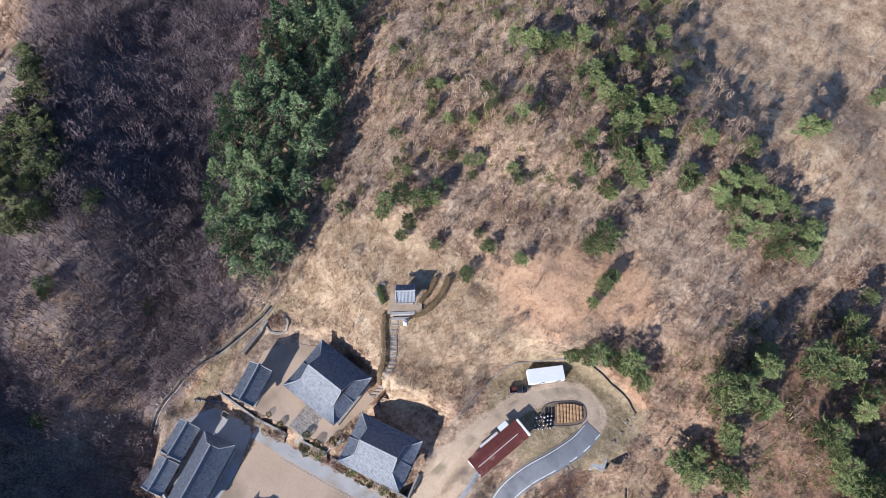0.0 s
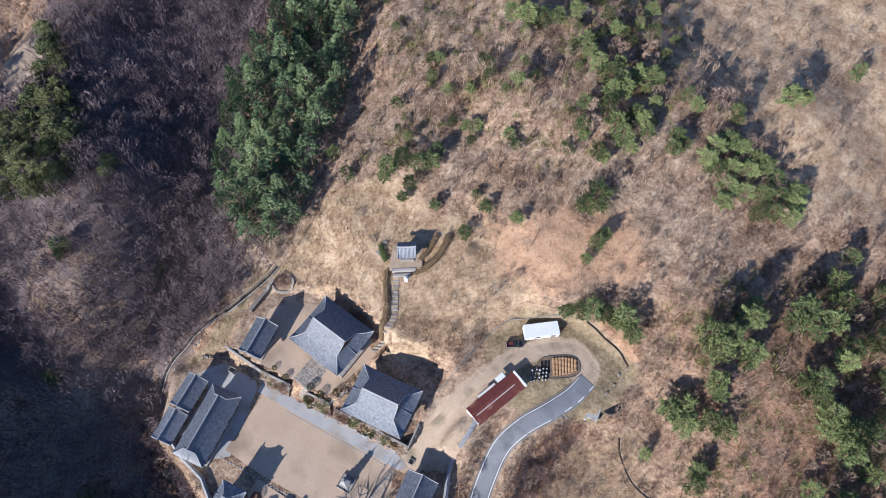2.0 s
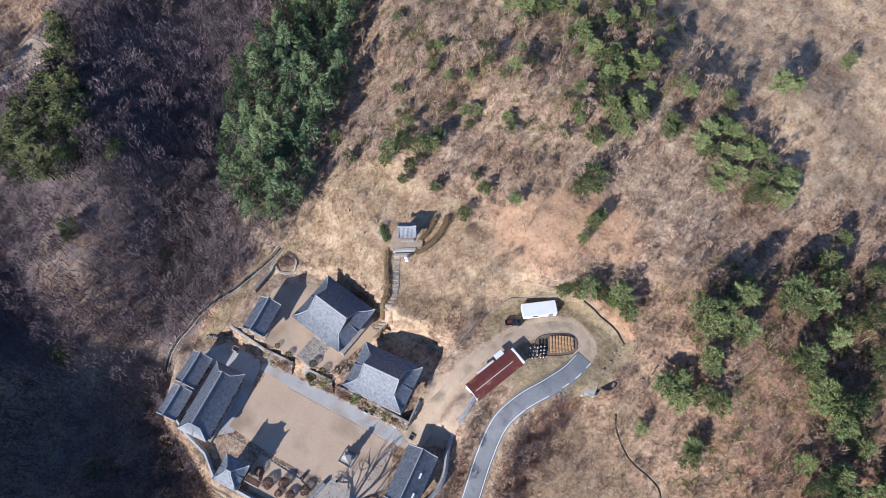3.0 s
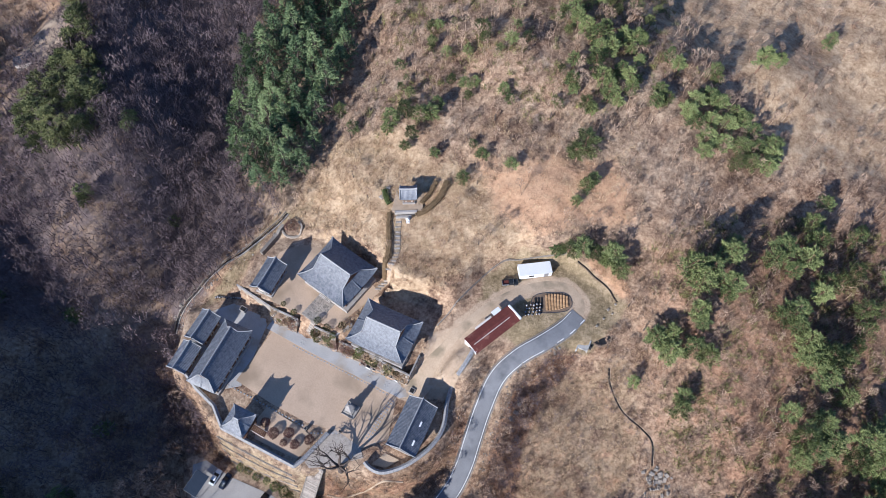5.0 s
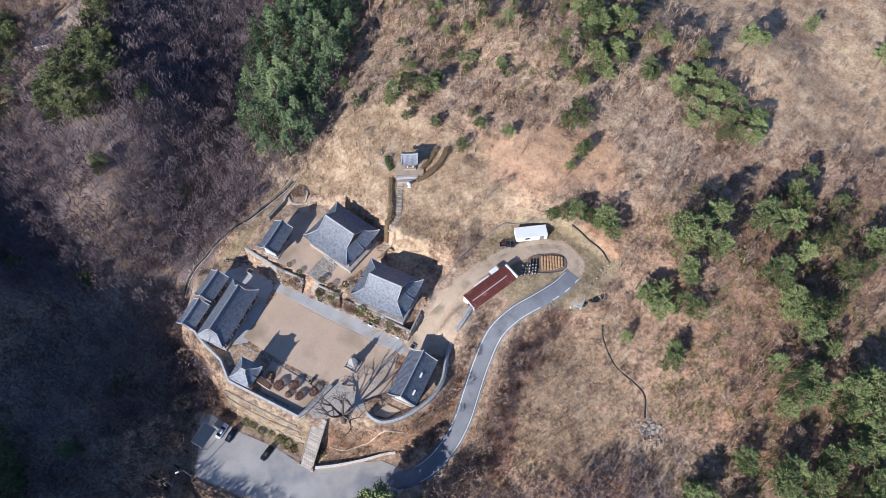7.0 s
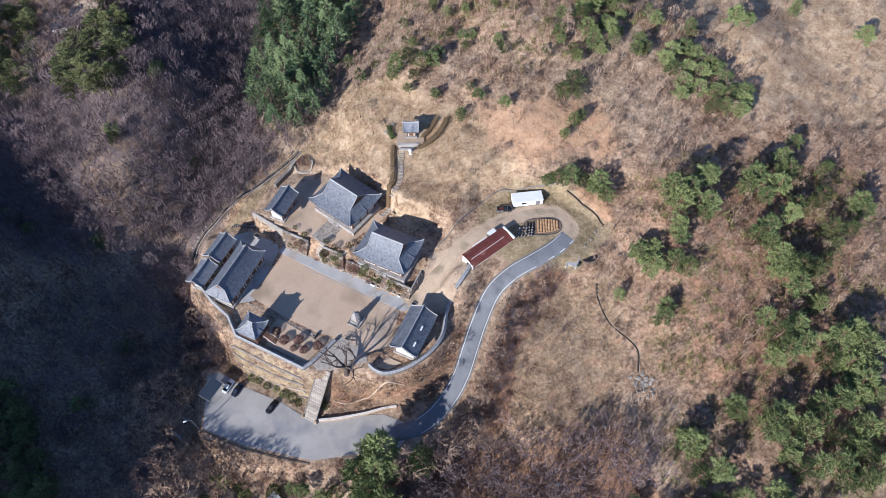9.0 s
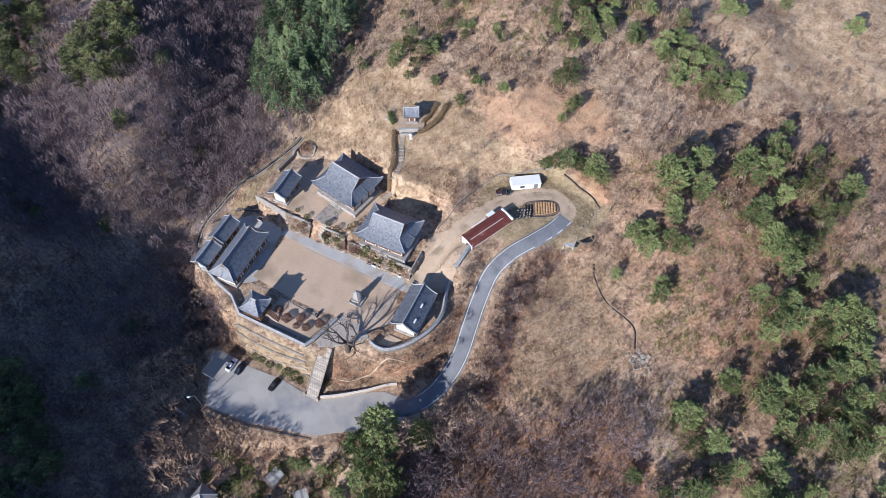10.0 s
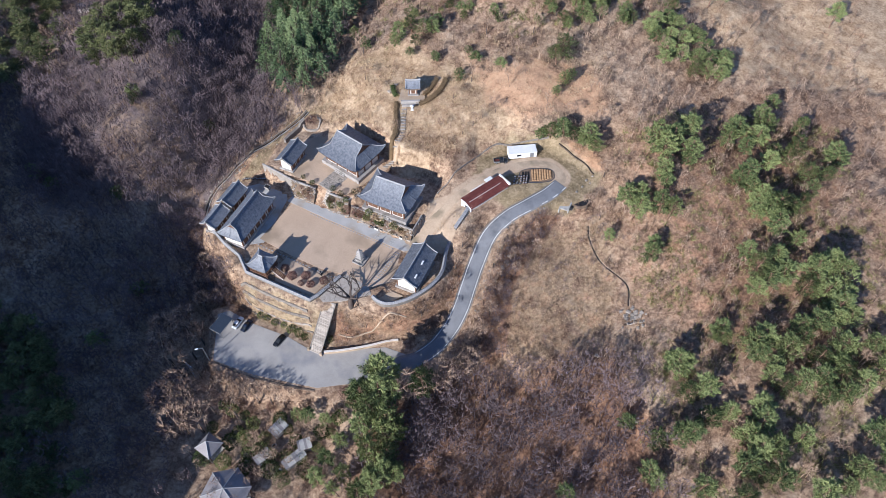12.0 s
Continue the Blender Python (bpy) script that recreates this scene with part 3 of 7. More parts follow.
# ---- tiled halls ----
class Roof:
    """A tiled roof with a hollow pitch and lifted corners. The ridge runs along x. gable: half length of the upper gabled part
    (the whole half length for a plain gable roof); hip: the height share at which the end slopes meet the gable."""

    def __init__(self, w, d, eave, ridge, gable=None, hip=0.5, lift=0.45, sag=0.09):
        self.hw, self.hd, self.eave, self.rise = w / 2, d / 2, eave, ridge - eave
        self.g = self.hw if gable is None else gable
        self.hip, self.lift, self.sag = hip, lift, sag

    def z(self, x, y, upper=False):
        u = min(abs(y) / self.hd, 1.0)
        main = (1 - u) - self.sag * math.sin(math.pi * (1 - u)) * 0.9
        v = min(abs(x) / self.hw, 1.0)
        if not upper and abs(x) > self.g:
            e = (self.hw - abs(x)) / max(self.hw - self.g, 1e-6)
            side = self.hip * (e - 0.10 * math.sin(math.pi * e))
            main = min(main, side)
        return self.eave + self.rise * main + self.lift * (v ** 5) * (u ** 4) + (0.18 * v ** 3 if u < 0.02 else 0)

    def on_hip(self, x, y):
        if abs(x) <= self.g:
            return False
        u = abs(y) / self.hd
        e = (self.hw - abs(x)) / max(self.hw - self.g, 1e-6)
        return self.hip * (e - 0.10 * math.sin(math.pi * e)) < (1 - u) - self.sag * math.sin(math.pi * (1 - u)) * 0.9

    def surface(self, row=0.22):
        """The tiled skin: rounded tile rows run down each slope."""
        step = row / 4
        xs = list(np.arange(-self.hw, self.hw + step / 2, step))
        if self.g < self.hw - 0.01:
            xs = sorted([x for x in xs if abs(abs(x) - self.g) > 0.03] + [-self.g - 0.012, -self.g, self.g, self.g + 0.012])
        ys = list(np.arange(-self.hd, self.hd + step, step * 1.6))
        ys[-1] = self.hd
        verts, faces = [], []
        for x in xs:
            for y in ys:
                s = y if self.on_hip(x, y) else x
                rib = 0.075 * abs(math.cos(math.pi * s / row)) ** 0.7
                verts.append((x, y, self.z(x, y) + rib))
        ny = len(ys)
        for i in range(len(xs) - 1):
            for j in range(ny - 1):
                a = i * ny + j
                faces.append((a, a + ny, a + ny + 1, a + 1))
        return raw_mesh("tiles", verts, faces)

    def underside(self):
        """Boarding and eave thickness below the tiles."""
        xs = [x for x in np.linspace(-self.hw, self.hw, 25)]
        ys = [y for y in np.linspace(-self.hd, self.hd, 17)]
        verts, faces = [], []
        for lay, drop in ((0, 0.02), (1, 0.30)):
            for x in xs:
                for y in ys:
                    k = 1 - 0.04 * lay
                    verts.append((x * k, y * k, self.z(x, y) - drop))
        n = len(ys)
        tot = len(xs) * n
        for i in range(len(xs) - 1):
            for j in range(n - 1):
                a = tot + i * n + j
                faces.append((a, a + 1, a + n + 1, a + n))
        rim = [i * n for i in range(len(xs))] + [(len(xs) - 1) * n + j for j in range(1, n)] + [i * n + n - 1 for i in range(len(xs) - 2, -1, -1)] + [j for j in range(n - 2, 0, -1)]
        for a, b in zip(rim, rim[1:] + rim[:1]):
            faces.append((a, b, tot + b, tot + a))
        return raw_mesh("eaves", verts, faces)

    def build(self, root, ridge_mat):
        part_mesh("tiles", self.surface(), M_TILE, root, "dark grey clay tiles in rounded rows")
        part_mesh("eaves", self.underside(), M_RAFTER, root, "brown timber eaves")
        gx = self.g
        lines = [[(x, 0, self.z(x, 0, True) + 0.12) for x in np.linspace(-gx, gx, 15)]]
        hipped = gx < self.hw - 0.01
        yh = self.hd * (1 - self.hip)
        for sx in (-1, 1):
            for sy in (-1, 1):
                if hipped:
                    stop = yh * 0.96
                    lines.append([(sx * gx, sy * y, self.z(gx - 0.02, y) + 0.10) for y in np.linspace(0.1, stop, 8)])
                    lines.append([(sx * (gx + (self.hw - 0.05 - gx) * t), sy * (yh + (self.hd - 0.05 - yh) * t), self.z(gx + (self.hw - gx) * t, yh + (self.hd - yh) * t) + 0.12 + 0.12 * t ** 4) for t in np.linspace(0, 1, 9)])
                else:
                    lines.append([(sx * (gx - 0.12), sy * y, self.z(gx, y) + 0.08) for y in np.linspace(0.1, self.hd - 0.05, 8)])
        for k, line in enumerate(lines):
            wide = 0.22 if k == 0 else 0.14
            part("ridge_cap", bar_along(bmesh.new(), line, wide, 0.22 if k == 0 else 0.13), ridge_mat, root, "pale lime-mortared ridge")
        if hipped:
            for sx in (-1, 1):
                bm = bmesh.new()
                low = self.eave + self.rise * self.hip
                ring = [bm.verts.new((sx * (gx - 0.10), y, z)) for y, z in ((-yh, low - 0.2), (yh, low - 0.2), (yh * 0.5, self.z(0, yh * 0.5) - 0.06), (0, self.eave + self.rise - 0.1), (-yh * 0.5, self.z(0, yh * 0.5) - 0.06))]
                f = bm.faces.new(ring)
                r = bmesh.ops.extrude_face_region(bm, geom=[f])
                bmesh.ops.translate(bm, verts=[v for v in r["geom"] if isinstance(v, bmesh.types.BMVert)], vec=(sx * 0.14, 0, 0))
                bmesh.ops.recalc_face_normals(bm, faces=bm.faces)
                part("gable", bm, M_TIMBER, root, "boarded gable")


def hall_body(root, w, d, z0, top, bays, sides, podium):
    """Columns, plastered walls, lattice doors and a stone podium; the front faces -y."""
    bm = bmesh.new()
    box(bm, 0, 0, z0 - podium - 1.2, w + 1.7, d + 1.7, podium + 1.2, 0.06)
    part("podium", bm, M_STONE, root, "grey granite podium")
    for k in range(2):
        bm = bmesh.new()
        box(bm, 0, -d / 2 - 0.85 - 0.1 - 0.18 * k, z0 - podium - 0.3, 2.6, 0.2, podium * (0.66 - 0.33 * k) + 0.3, 0.03)
        part("step", bm, M_STONE, root)
    xs, ys = np.linspace(-w / 2, w / 2, bays + 1), np.linspace(-d / 2, d / 2, sides + 1)
    cols = [(x, s * d / 2) for x in xs for s in (-1, 1)] + [(s * w / 2, y) for y in ys[1:-1] for s in (-1, 1)]
    for x, y in cols:
        part("column", pole(bmesh.new(), (x, y, z0), (x, y, top + 0.1), 0.19, 0.17, 10), M_TIMBER, root)
    for s in (-1, 1):
        part("beam", one_box(0, s * d / 2, top - 0.28, w + 0.3, 0.26, 0.34), M_TIMBER, root)
        part("beam", one_box(s * w / 2, 0, top - 0.28, 0.26, d - 0.3, 0.34), M_TIMBER, root)
    for face, lines, along in (("x", xs, d / 2), ("y", ys, w / 2)):
        for s in (-1, 1):
            for a, b in zip(lines, lines[1:]):
                mid, wide = (a + b) / 2, b - a - 0.36
                front = face == "x" and s < 0
                tall = top - 0.3 - z0

                def at(name, inset, width, zlow, high, thick, mat, label=""):
                    bm = bmesh.new()
                    if face == "x":
                        box(bm, mid, s * (along - inset), z0 + zlow, width, thick, high)
                    else:
                        box(bm, s * (along - inset), mid, z0 + zlow, thick, width, high)
                    return part(name, bm, mat, root, label)

                at("wall_panel", 0.05, wide, 0.0, tall, 0.14, M_PLASTER, "pale lime-plastered wall panel")
                if front:
                    for k in (-0.25, 0.25):
                        bm = one_box(mid + k * wide * 0.9, s * (along + 0.05), z0 + 0.25, wide * 0.42, 0.06, tall * 0.66)
                        part("door", bm, M_TIMBER, root, "brown lattice door")
                elif face == "y" or s > 0:
                    at("rail", -0.03, wide, tall * 0.45, 0.14, 0.12, M_TIMBER)


def hall(name, m, w, d, floor, eave, ridge, gable, hip, body_w, body_d, bays, sides, podium, label, category):
    root = thing(name, m, label, category)
    Roof(w, d, eave, ridge, gable, hip, lift=0.55).build(root, M_RIDGE)
    hall_body(root, body_w, body_d, floor, eave + 0.15, bays, sides, podium)
    return root


hall("main_hall", pose(-18.2, 45.0, HALL_Z, rz=-36.5), 10.6, 9.4, 0.9, 3.8, 6.9, 3.4, 0.5, 8.4, 6.4, 3, 3, 0.9, "main hall with a grey-tiled hip-and-gable roof on a granite podium", "temple hall")
hall("side_hall", pose(-9.5, 34.5, SIDE_Z, rz=-24.5), 10.7, 8.3, 0.7, 3.5, 6.6, 3.2, 0.5, 8.2, 5.8, 3, 2, 0.7, "lower hall with a grey-tiled hip-and-gable roof and pale walls", "temple hall")


def long_house(name, m, w, d, floor, eave, ridge, label, bays=4, gable=None, hip=0.5):
    root = thing(name, m, label, "tiled house")
    Roof(w, d, eave, ridge, gable, hip, lift=0.2).build(root, M_RIDGE)
    part("podium", one_box(0, 0, -1.0, w - 0.9, d - 0.8, 1.0 + floor, bevel=0.05), M_STONE, root, "low stone footing")
    bw, bd = w - 1.7, d - 1.6
    for x in np.linspace(-bw / 2, bw / 2, bays + 1):
        for s in (-1, 1):
            part("column", one_box(x, s * bd / 2, floor, 0.2, 0.2, eave - floor), M_TIMBER, root)
    for s in (-1, 1):
        for a, b in zip(np.linspace(-bw / 2, bw / 2, bays + 1), np.linspace(-bw / 2, bw / 2, bays + 1)[1:]):
            part("wall_panel", one_box((a + b) / 2, s * (bd / 2 - 0.04), floor, b - a - 0.2, 0.14, eave - floor + 0.1), M_PLASTER, root)
            part("door", one_box((a + b) / 2, s * (bd / 2 + 0.05), floor + 0.1, (b - a) * 0.55, 0.07, (eave - floor) * 0.7), M_TIMBER, root)
        part("end_wall", one_box(s * bw / 2, 0, floor, 0.14, bd - 0.2, eave - floor + 0.1), M_PLASTER, root)
        if gable is None:
            bm = bmesh.new()
            v = [bm.verts.new((s * (bw / 2 + 0.07), y, z)) for y, z in ((-bd / 2, eave), (bd / 2, eave), (0, ridge - 0.3))]
            f = bm.faces.new(v)
            r = bmesh.ops.extrude_face_region(bm, geom=[f])
            bmesh.ops.translate(bm, verts=[q for q in r["geom"] if isinstance(q, bmesh.types.BMVert)], vec=(-s * 0.14, 0, 0))
            bmesh.ops.recalc_face_normals(bm, faces=bm.faces)
            part("gable", bm, M_PLASTER, root, "plastered gable")
    return root


# store beside the main hall
long_house("store_house", pose(-30.7, 44.9, HALL_Z, rz=67), 6.5, 4.1, 0.3, 2.5, 3.9, "small gabled store house with grey tiles and white end walls", 3)
# living quarters: a long hipped house and two lower ones behind it
long_house("living_quarters", pose(-38.1, 31.1, COURT_Z, rz=67), 12.4, 5.7, 0.5, 2.9, 5.4, "long grey-tiled living quarters with a white gable", 5, gable=4.7, hip=0.62)
long_house("rear_quarters", pose(-42.1, 36.5, COURT_Z, rz=66), 5.9, 3.9, 0.3, 2.7, 4.1, "grey-tiled rear house with pale ridge lines", 2)
long_house("kitchen_house", pose(-44.5, 31.0, COURT_Z, rz=67), 5.5, 3.7, 0.3, 2.4, 3.7, "grey-tiled kitchen house at the valley edge", 2)
# house at the east wall
east_house = long_house("east_house", pose(-4.5, 19.3, COURT_Z, rz=66), 9.1, 5.3, 0.4, 2.8, 4.7, "grey-tiled house along the curved east wall", 4)
for x, y in ((0.6, -1.3), (-2.6, -1.5)):
    part("skylight", one_box(x, y, 3.72 + 0.12 * (x > 0), 0.9, 0.3, 0.12, bevel=0.02), M_WHITE, east_house, "small white roof light")

# ---- walls, gate, pagoda and garden round the court ----
def draped(pts, lift=0.0, step=0.6, flat=None):
    """A smooth line laid on the ground (or at one height)."""
    line = smooth_line([(x, y, 0) for x, y in pts], step)
    return [Vector((p.x, p.y, (ground(p.x, p.y) if flat is None else flat) + lift)) for p in line]


def straight(pts, flat, step=0.9):
    out = []
    for (x0, y0), (x1, y1) in zip(pts, pts[1:]):
        n = max(1, int(math.hypot(x1 - x0, y1 - y0) / step))
        out += [Vector((x0 + (x1 - x0) * k / n, y0 + (y1 - y0) * k / n, flat)) for k in range(n)]
    return out + [Vector((*pts[-1], flat))]


def band(line, low, high, half):
    """A wall between two heights relative to a line."""
    bm = bmesh.new()
    rings = []
    for i, p in enumerate(line):
        d = line[min(i + 1, len(line) - 1)] - line[max(i - 1, 0)]
        s = Vector((d.y, -d.x, 0)).normalized() * half
        rings.append([bm.verts.new(p + s * k + Vector((0, 0, z))) for k, z in ((-1.1, low), (-1, high), (1, high), (1.1, low))])
    for a, b in zip(rings, rings[1:]):
        for k in range(4):
            bm.faces.new((a[k], a[(k + 1) % 4], b[(k + 1) % 4], b[k]))
    bm.faces.new(rings[0][::-1])
    bm.faces.new(rings[-1])
    return bm


def coping(line, z, half):
    """Little tiled roof on a wall, with a rounded ridge."""
    bm = bmesh.new()
    rings = []
    for i, p in enumerate(line):
        d = line[min(i + 1, len(line) - 1)] - line[max(i - 1, 0)]
        s = Vector((d.y, -d.x, 0)).normalized()
        bump = 0.025 * (i % 2)
        rings.append([bm.verts.new(p + s * u + Vector((0, 0, z + v + bump))) for u, v in ((-half, 0), (-half, 0.06), (-0.08, 0.26), (0, 0.34), (0.08, 0.26), (half, 0.06), (half, 0))])
    for a, b in zip(rings, rings[1:]):
        for k in range(7):
            bm.faces.new((a[k], a[(k + 1) % 7], b[(k + 1) % 7], b[k]))
    bm.faces.new(rings[0][::-1])
    bm.faces.new(rings[-1])
    return bm


def tiled_wall(line, low, tall, label):
    root = thing("boundary_wall", Matrix(), label, "wall")
    part("masonry", band(line, -low, tall, 0.24), M_FIELDSTONE, root, "mortared fieldstone")
    fine = []
    for a, b in zip(line, line[1:]):
        n = max(1, int((b - a).length / 0.16))
        fine += [a.lerp(b, k / n) for k in range(n)]
    part("coping", coping(fine + [line[-1]], tall, 0.36), M_COPING, root, "pale grey tiled coping")
    return root


M_COPING = material("wall_tiles", (0.18, 0.18, 0.185), (0.42, 0.415, 0.41), 2.5, 10, 0.7, 0.3)
M_SOILBED = material("bed_soil", (0.115, 0.082, 0.058), (0.27, 0.20, 0.14), 0.9, 8, 0.95, 0.5)
M_COBBLE = material("cobble_paving", (0.27, 0.24, 0.205), (0.54, 0.48, 0.41), 2.0, 10, 0.9, 0.5, by_object=0.3, by_island=0.2)

tiled_wall(straight([(-46.2, 30.6), (-42.0, 25.9), (-38.6, 23.0), (-36.5, 19.2), (-23.8, 13.1), (-22.4, 14.2), (-20.0, 17.0), (-18.7, 18.5)], COURT_Z), 2.4, 0.6, "fieldstone boundary wall with pale tiled coping round the court")
tiled_wall(draped([(-12.2, 13.8), (-11.2, 12.8), (-9.0, 12.2), (-5.2, 13.5), (-1.4, 16.4), (0.6, 19.6), (1.3, 24.0), (2.4, 27.8)], 0, 0.5, COURT_Z), 2.4, 0.95, "curved fieldstone wall with pale coping behind the east house")
tiled_wall(draped([(3.0, 27.8), (4.6, 30.0), (5.9, 32.2)], 0, 0.5), 1.2, 0.6, "short stepped fieldstone wall rising beside the track")

# terrace walls below the halls
def terrace_wall(pts, z, tall, label):
    """A retaining wall of separate stones in rough courses under a kerb."""
    root = tagged(new("terrace_wall"), label, "wall")
    line = straight(pts, z, 0.7)
    part("backing", band(line, -tall - 0.4, -0.12, 0.16), M_FIELDSTONE, root)
    part("kerb", band(line, -0.14, 0.10, 0.13), M_STONE, root, "pale stone kerb")
    return root, line


STONE_MESHES = []
for k in range(6):
    r = random.Random(300 + k)
    bm = one_box(0, 0, -0.5, 1, 1, 1)
    for v in bm.verts:
        v.co += Vector((r.uniform(-0.10, 0.10), r.uniform(-0.12, 0.12), r.uniform(-0.10, 0.10)))
    bmesh.ops.bevel(bm, geom=list(bm.edges), offset=0.10, segments=1, affect="EDGES")
    me = bpy.data.meshes.new("stone")
    bm.to_mesh(me)
    bm.free()
    me.materials.append(M_FIELDSTONE)
    STONE_MESHES.append(me)


def stone(parent, m):
    ob = new("stone", random.choice(STONE_MESHES))
    ob.parent = parent
    ob.matrix_basis = m
    return ob


TERRACES = []
for pts, z, tall, label in (([(-37.0, 44.3), (-30.2, 39.9), (-25.2, 37.6)], HALL_Z, 4.2, "stone terrace wall beside the steps to the main hall"), ([(-22.2, 36.3), (-18.4, 34.6), (-15.6, 37.0)], HALL_Z, 4.2, "stone terrace wall below the main hall yard"), ([(-17.7, 34.0), (-5.2, 27.9), (-3.6, 31.6)], SIDE_Z, 3.4, "stone terrace wall below the lower hall")):
    TERRACES.append((*terrace_wall(pts, z, tall, label), tall))


def planted_bank(front, back, z, label):
    """A steep bank of earth from the walk up to the terrace kerb, with rocks in it."""
    root = thing("planted_bank", Matrix(), label, "flower bed")
    r = random.Random(int(-front[0][0] * 10))
    bm = bmesh.new()
    n = 26
    rows = []
    for k in range(n + 1):
        t = k / n
        a, b = Vector((*front[0], 0)).lerp(Vector((*front[1], 0)), t), Vector((*back[0], 0)).lerp(Vector((*back[1], 0)), t)
        rows.append([bm.verts.new((*(a.lerp(b, u).xy + Vector((r.uniform(-0.06, 0.06), r.uniform(-0.06, 0.06)))), COURT_Z + 0.3 + (z - COURT_Z - 0.45) * max(u, 0) ** 0.8 + r.uniform(-0.1, 0.1))) for u in (-0.05, 0.15, 0.4, 0.7, 0.97)])
    for p, q in zip(rows, rows[1:]):
        for k in range(4):
            bm.faces.new((p[k], q[k], q[k + 1], p[k + 1]))
    part("earth", bm, M_SOILBED, root)
    return root, front, back, z


BANKS = [
    planted_bank(((-30.9, 39.1), (-25.9, 36.5)), ((-30.2, 39.8), (-25.2, 37.5)), HALL_Z, "steep brown planted bank with rocks beside the steps"),
    planted_bank(((-22.9, 35.0), (-18.4, 33.1)), ((-22.2, 36.2), (-18.3, 34.5)), HALL_Z, "steep planted bank below the main hall yard"),
    planted_bank(((-18.2, 33.0), (-5.7, 27.0)), ((-17.7, 33.9), (-5.2, 27.8)), SIDE_Z, "long planted bank with leafless shrubs below the side hall"),
]

# steps up to the main hall, in cobbles
steps = thing("terrace_steps", pose(-24.2, 36.3, COURT_Z, rz=-36), "rough cobbled steps climbing to the main hall yard", "steps")
for k in range(12):
    part("step", one_box(0, 0.1 + 0.15 * k, -0.3, 3.3 + 0.05 * (k % 3), 0.19, 0.34 + 0.317 * (k + 1), bevel=0.03), M_COBBLE, steps)
cobbles = tagged(new("yard_cobbles"), "grey cobbled path across the hall yard", "paving", kind="structure")
cobbles.matrix_world = pose(-21.7, 39.7, HALL_Z + 0.05, rz=-36)
part("bedding", one_box(0, 0, 0, 3.5, 5.2, 0.03), M_COBBLE, cobbles)
cr = random.Random(8)
for i in range(8):
    for j in range(12):
        if cr.random() < 0.93:
            o = new("cobble", STONE_MESHES[cr.randrange(6)])
            o.parent = cobbles
            o.matrix_basis = pose(-1.55 + 0.44 * i + cr.uniform(-0.05, 0.05), -2.4 + 0.44 * j + cr.uniform(-0.05, 0.05), 0.04, 0, 0, cr.uniform(0, 360)) @ Matrix.Diagonal((0.4, 0.36, 0.1, 1))


def gate_pavilion():
    """A two-storey open pavilion over the gate, with a steep tiled roof."""
    root = thing("gate_pavilion", pose(-33.1, 19.7, COURT_Z - 0.2, rz=-25), "two-storey timber gate pavilion with a hipped grey-tiled roof", "pavilion")
    Roof(4.4, 4.3, 3.5, 5.2, 0.55, 0.82, lift=0.4).build(root, M_RIDGE)
    part("base", one_box(0, 0, -2.4, 4.2, 4.0, 2.4, bevel=0.06), M_FIELDSTONE, root, "fieldstone base")
    for x in (-1.55, 1.55):
        for y in (-1.45, 1.45):
            part("column", pole(bmesh.new(), (x, y, 0), (x, y, 3.6), 0.16, 0.14, 8), M_TIMBER, root)
    part("upper_floor", one_box(0, 0, 1.8, 3.9, 3.7, 0.2), M_TIMBER, root)
    for s in (-1, 1):
        part("railing", one_box(0, s * 1.75, 2.5, 3.8, 0.08, 0.1), M_TIMBER, root)
        part("railing", one_box(s * 1.85, 0, 2.5, 0.08, 3.4, 0.1), M_TIMBER, root)
        part("beam", one_box(0, s * 1.45, 3.25, 3.4, 0.2, 0.25), M_TIMBER, root)
        part("beam", one_box(s * 1.55, 0, 3.25, 0.2, 2.7, 0.25), M_TIMBER, root)
        for k in range(7):
            part("baluster", one_box(-1.7 + k * 0.567, s * 1.75, 2.0, 0.06, 0.05, 0.5), M_TIMBER, root)
    for k in range(9):
        part("stair_tread", one_box(2.2 + 0.26 * k, 0.3, 1.85 - 0.21 * k, 0.28, 1.0, 0.06), M_TIMBER, root)
    for s in (-0.25, 0.85):
        part("stringer", pole(bmesh.new(), (2.0, s, 2.0), (4.6, s, -0.05), 0.06, 0.06, 4), M_PLASTER, root)


gate_pavilion()


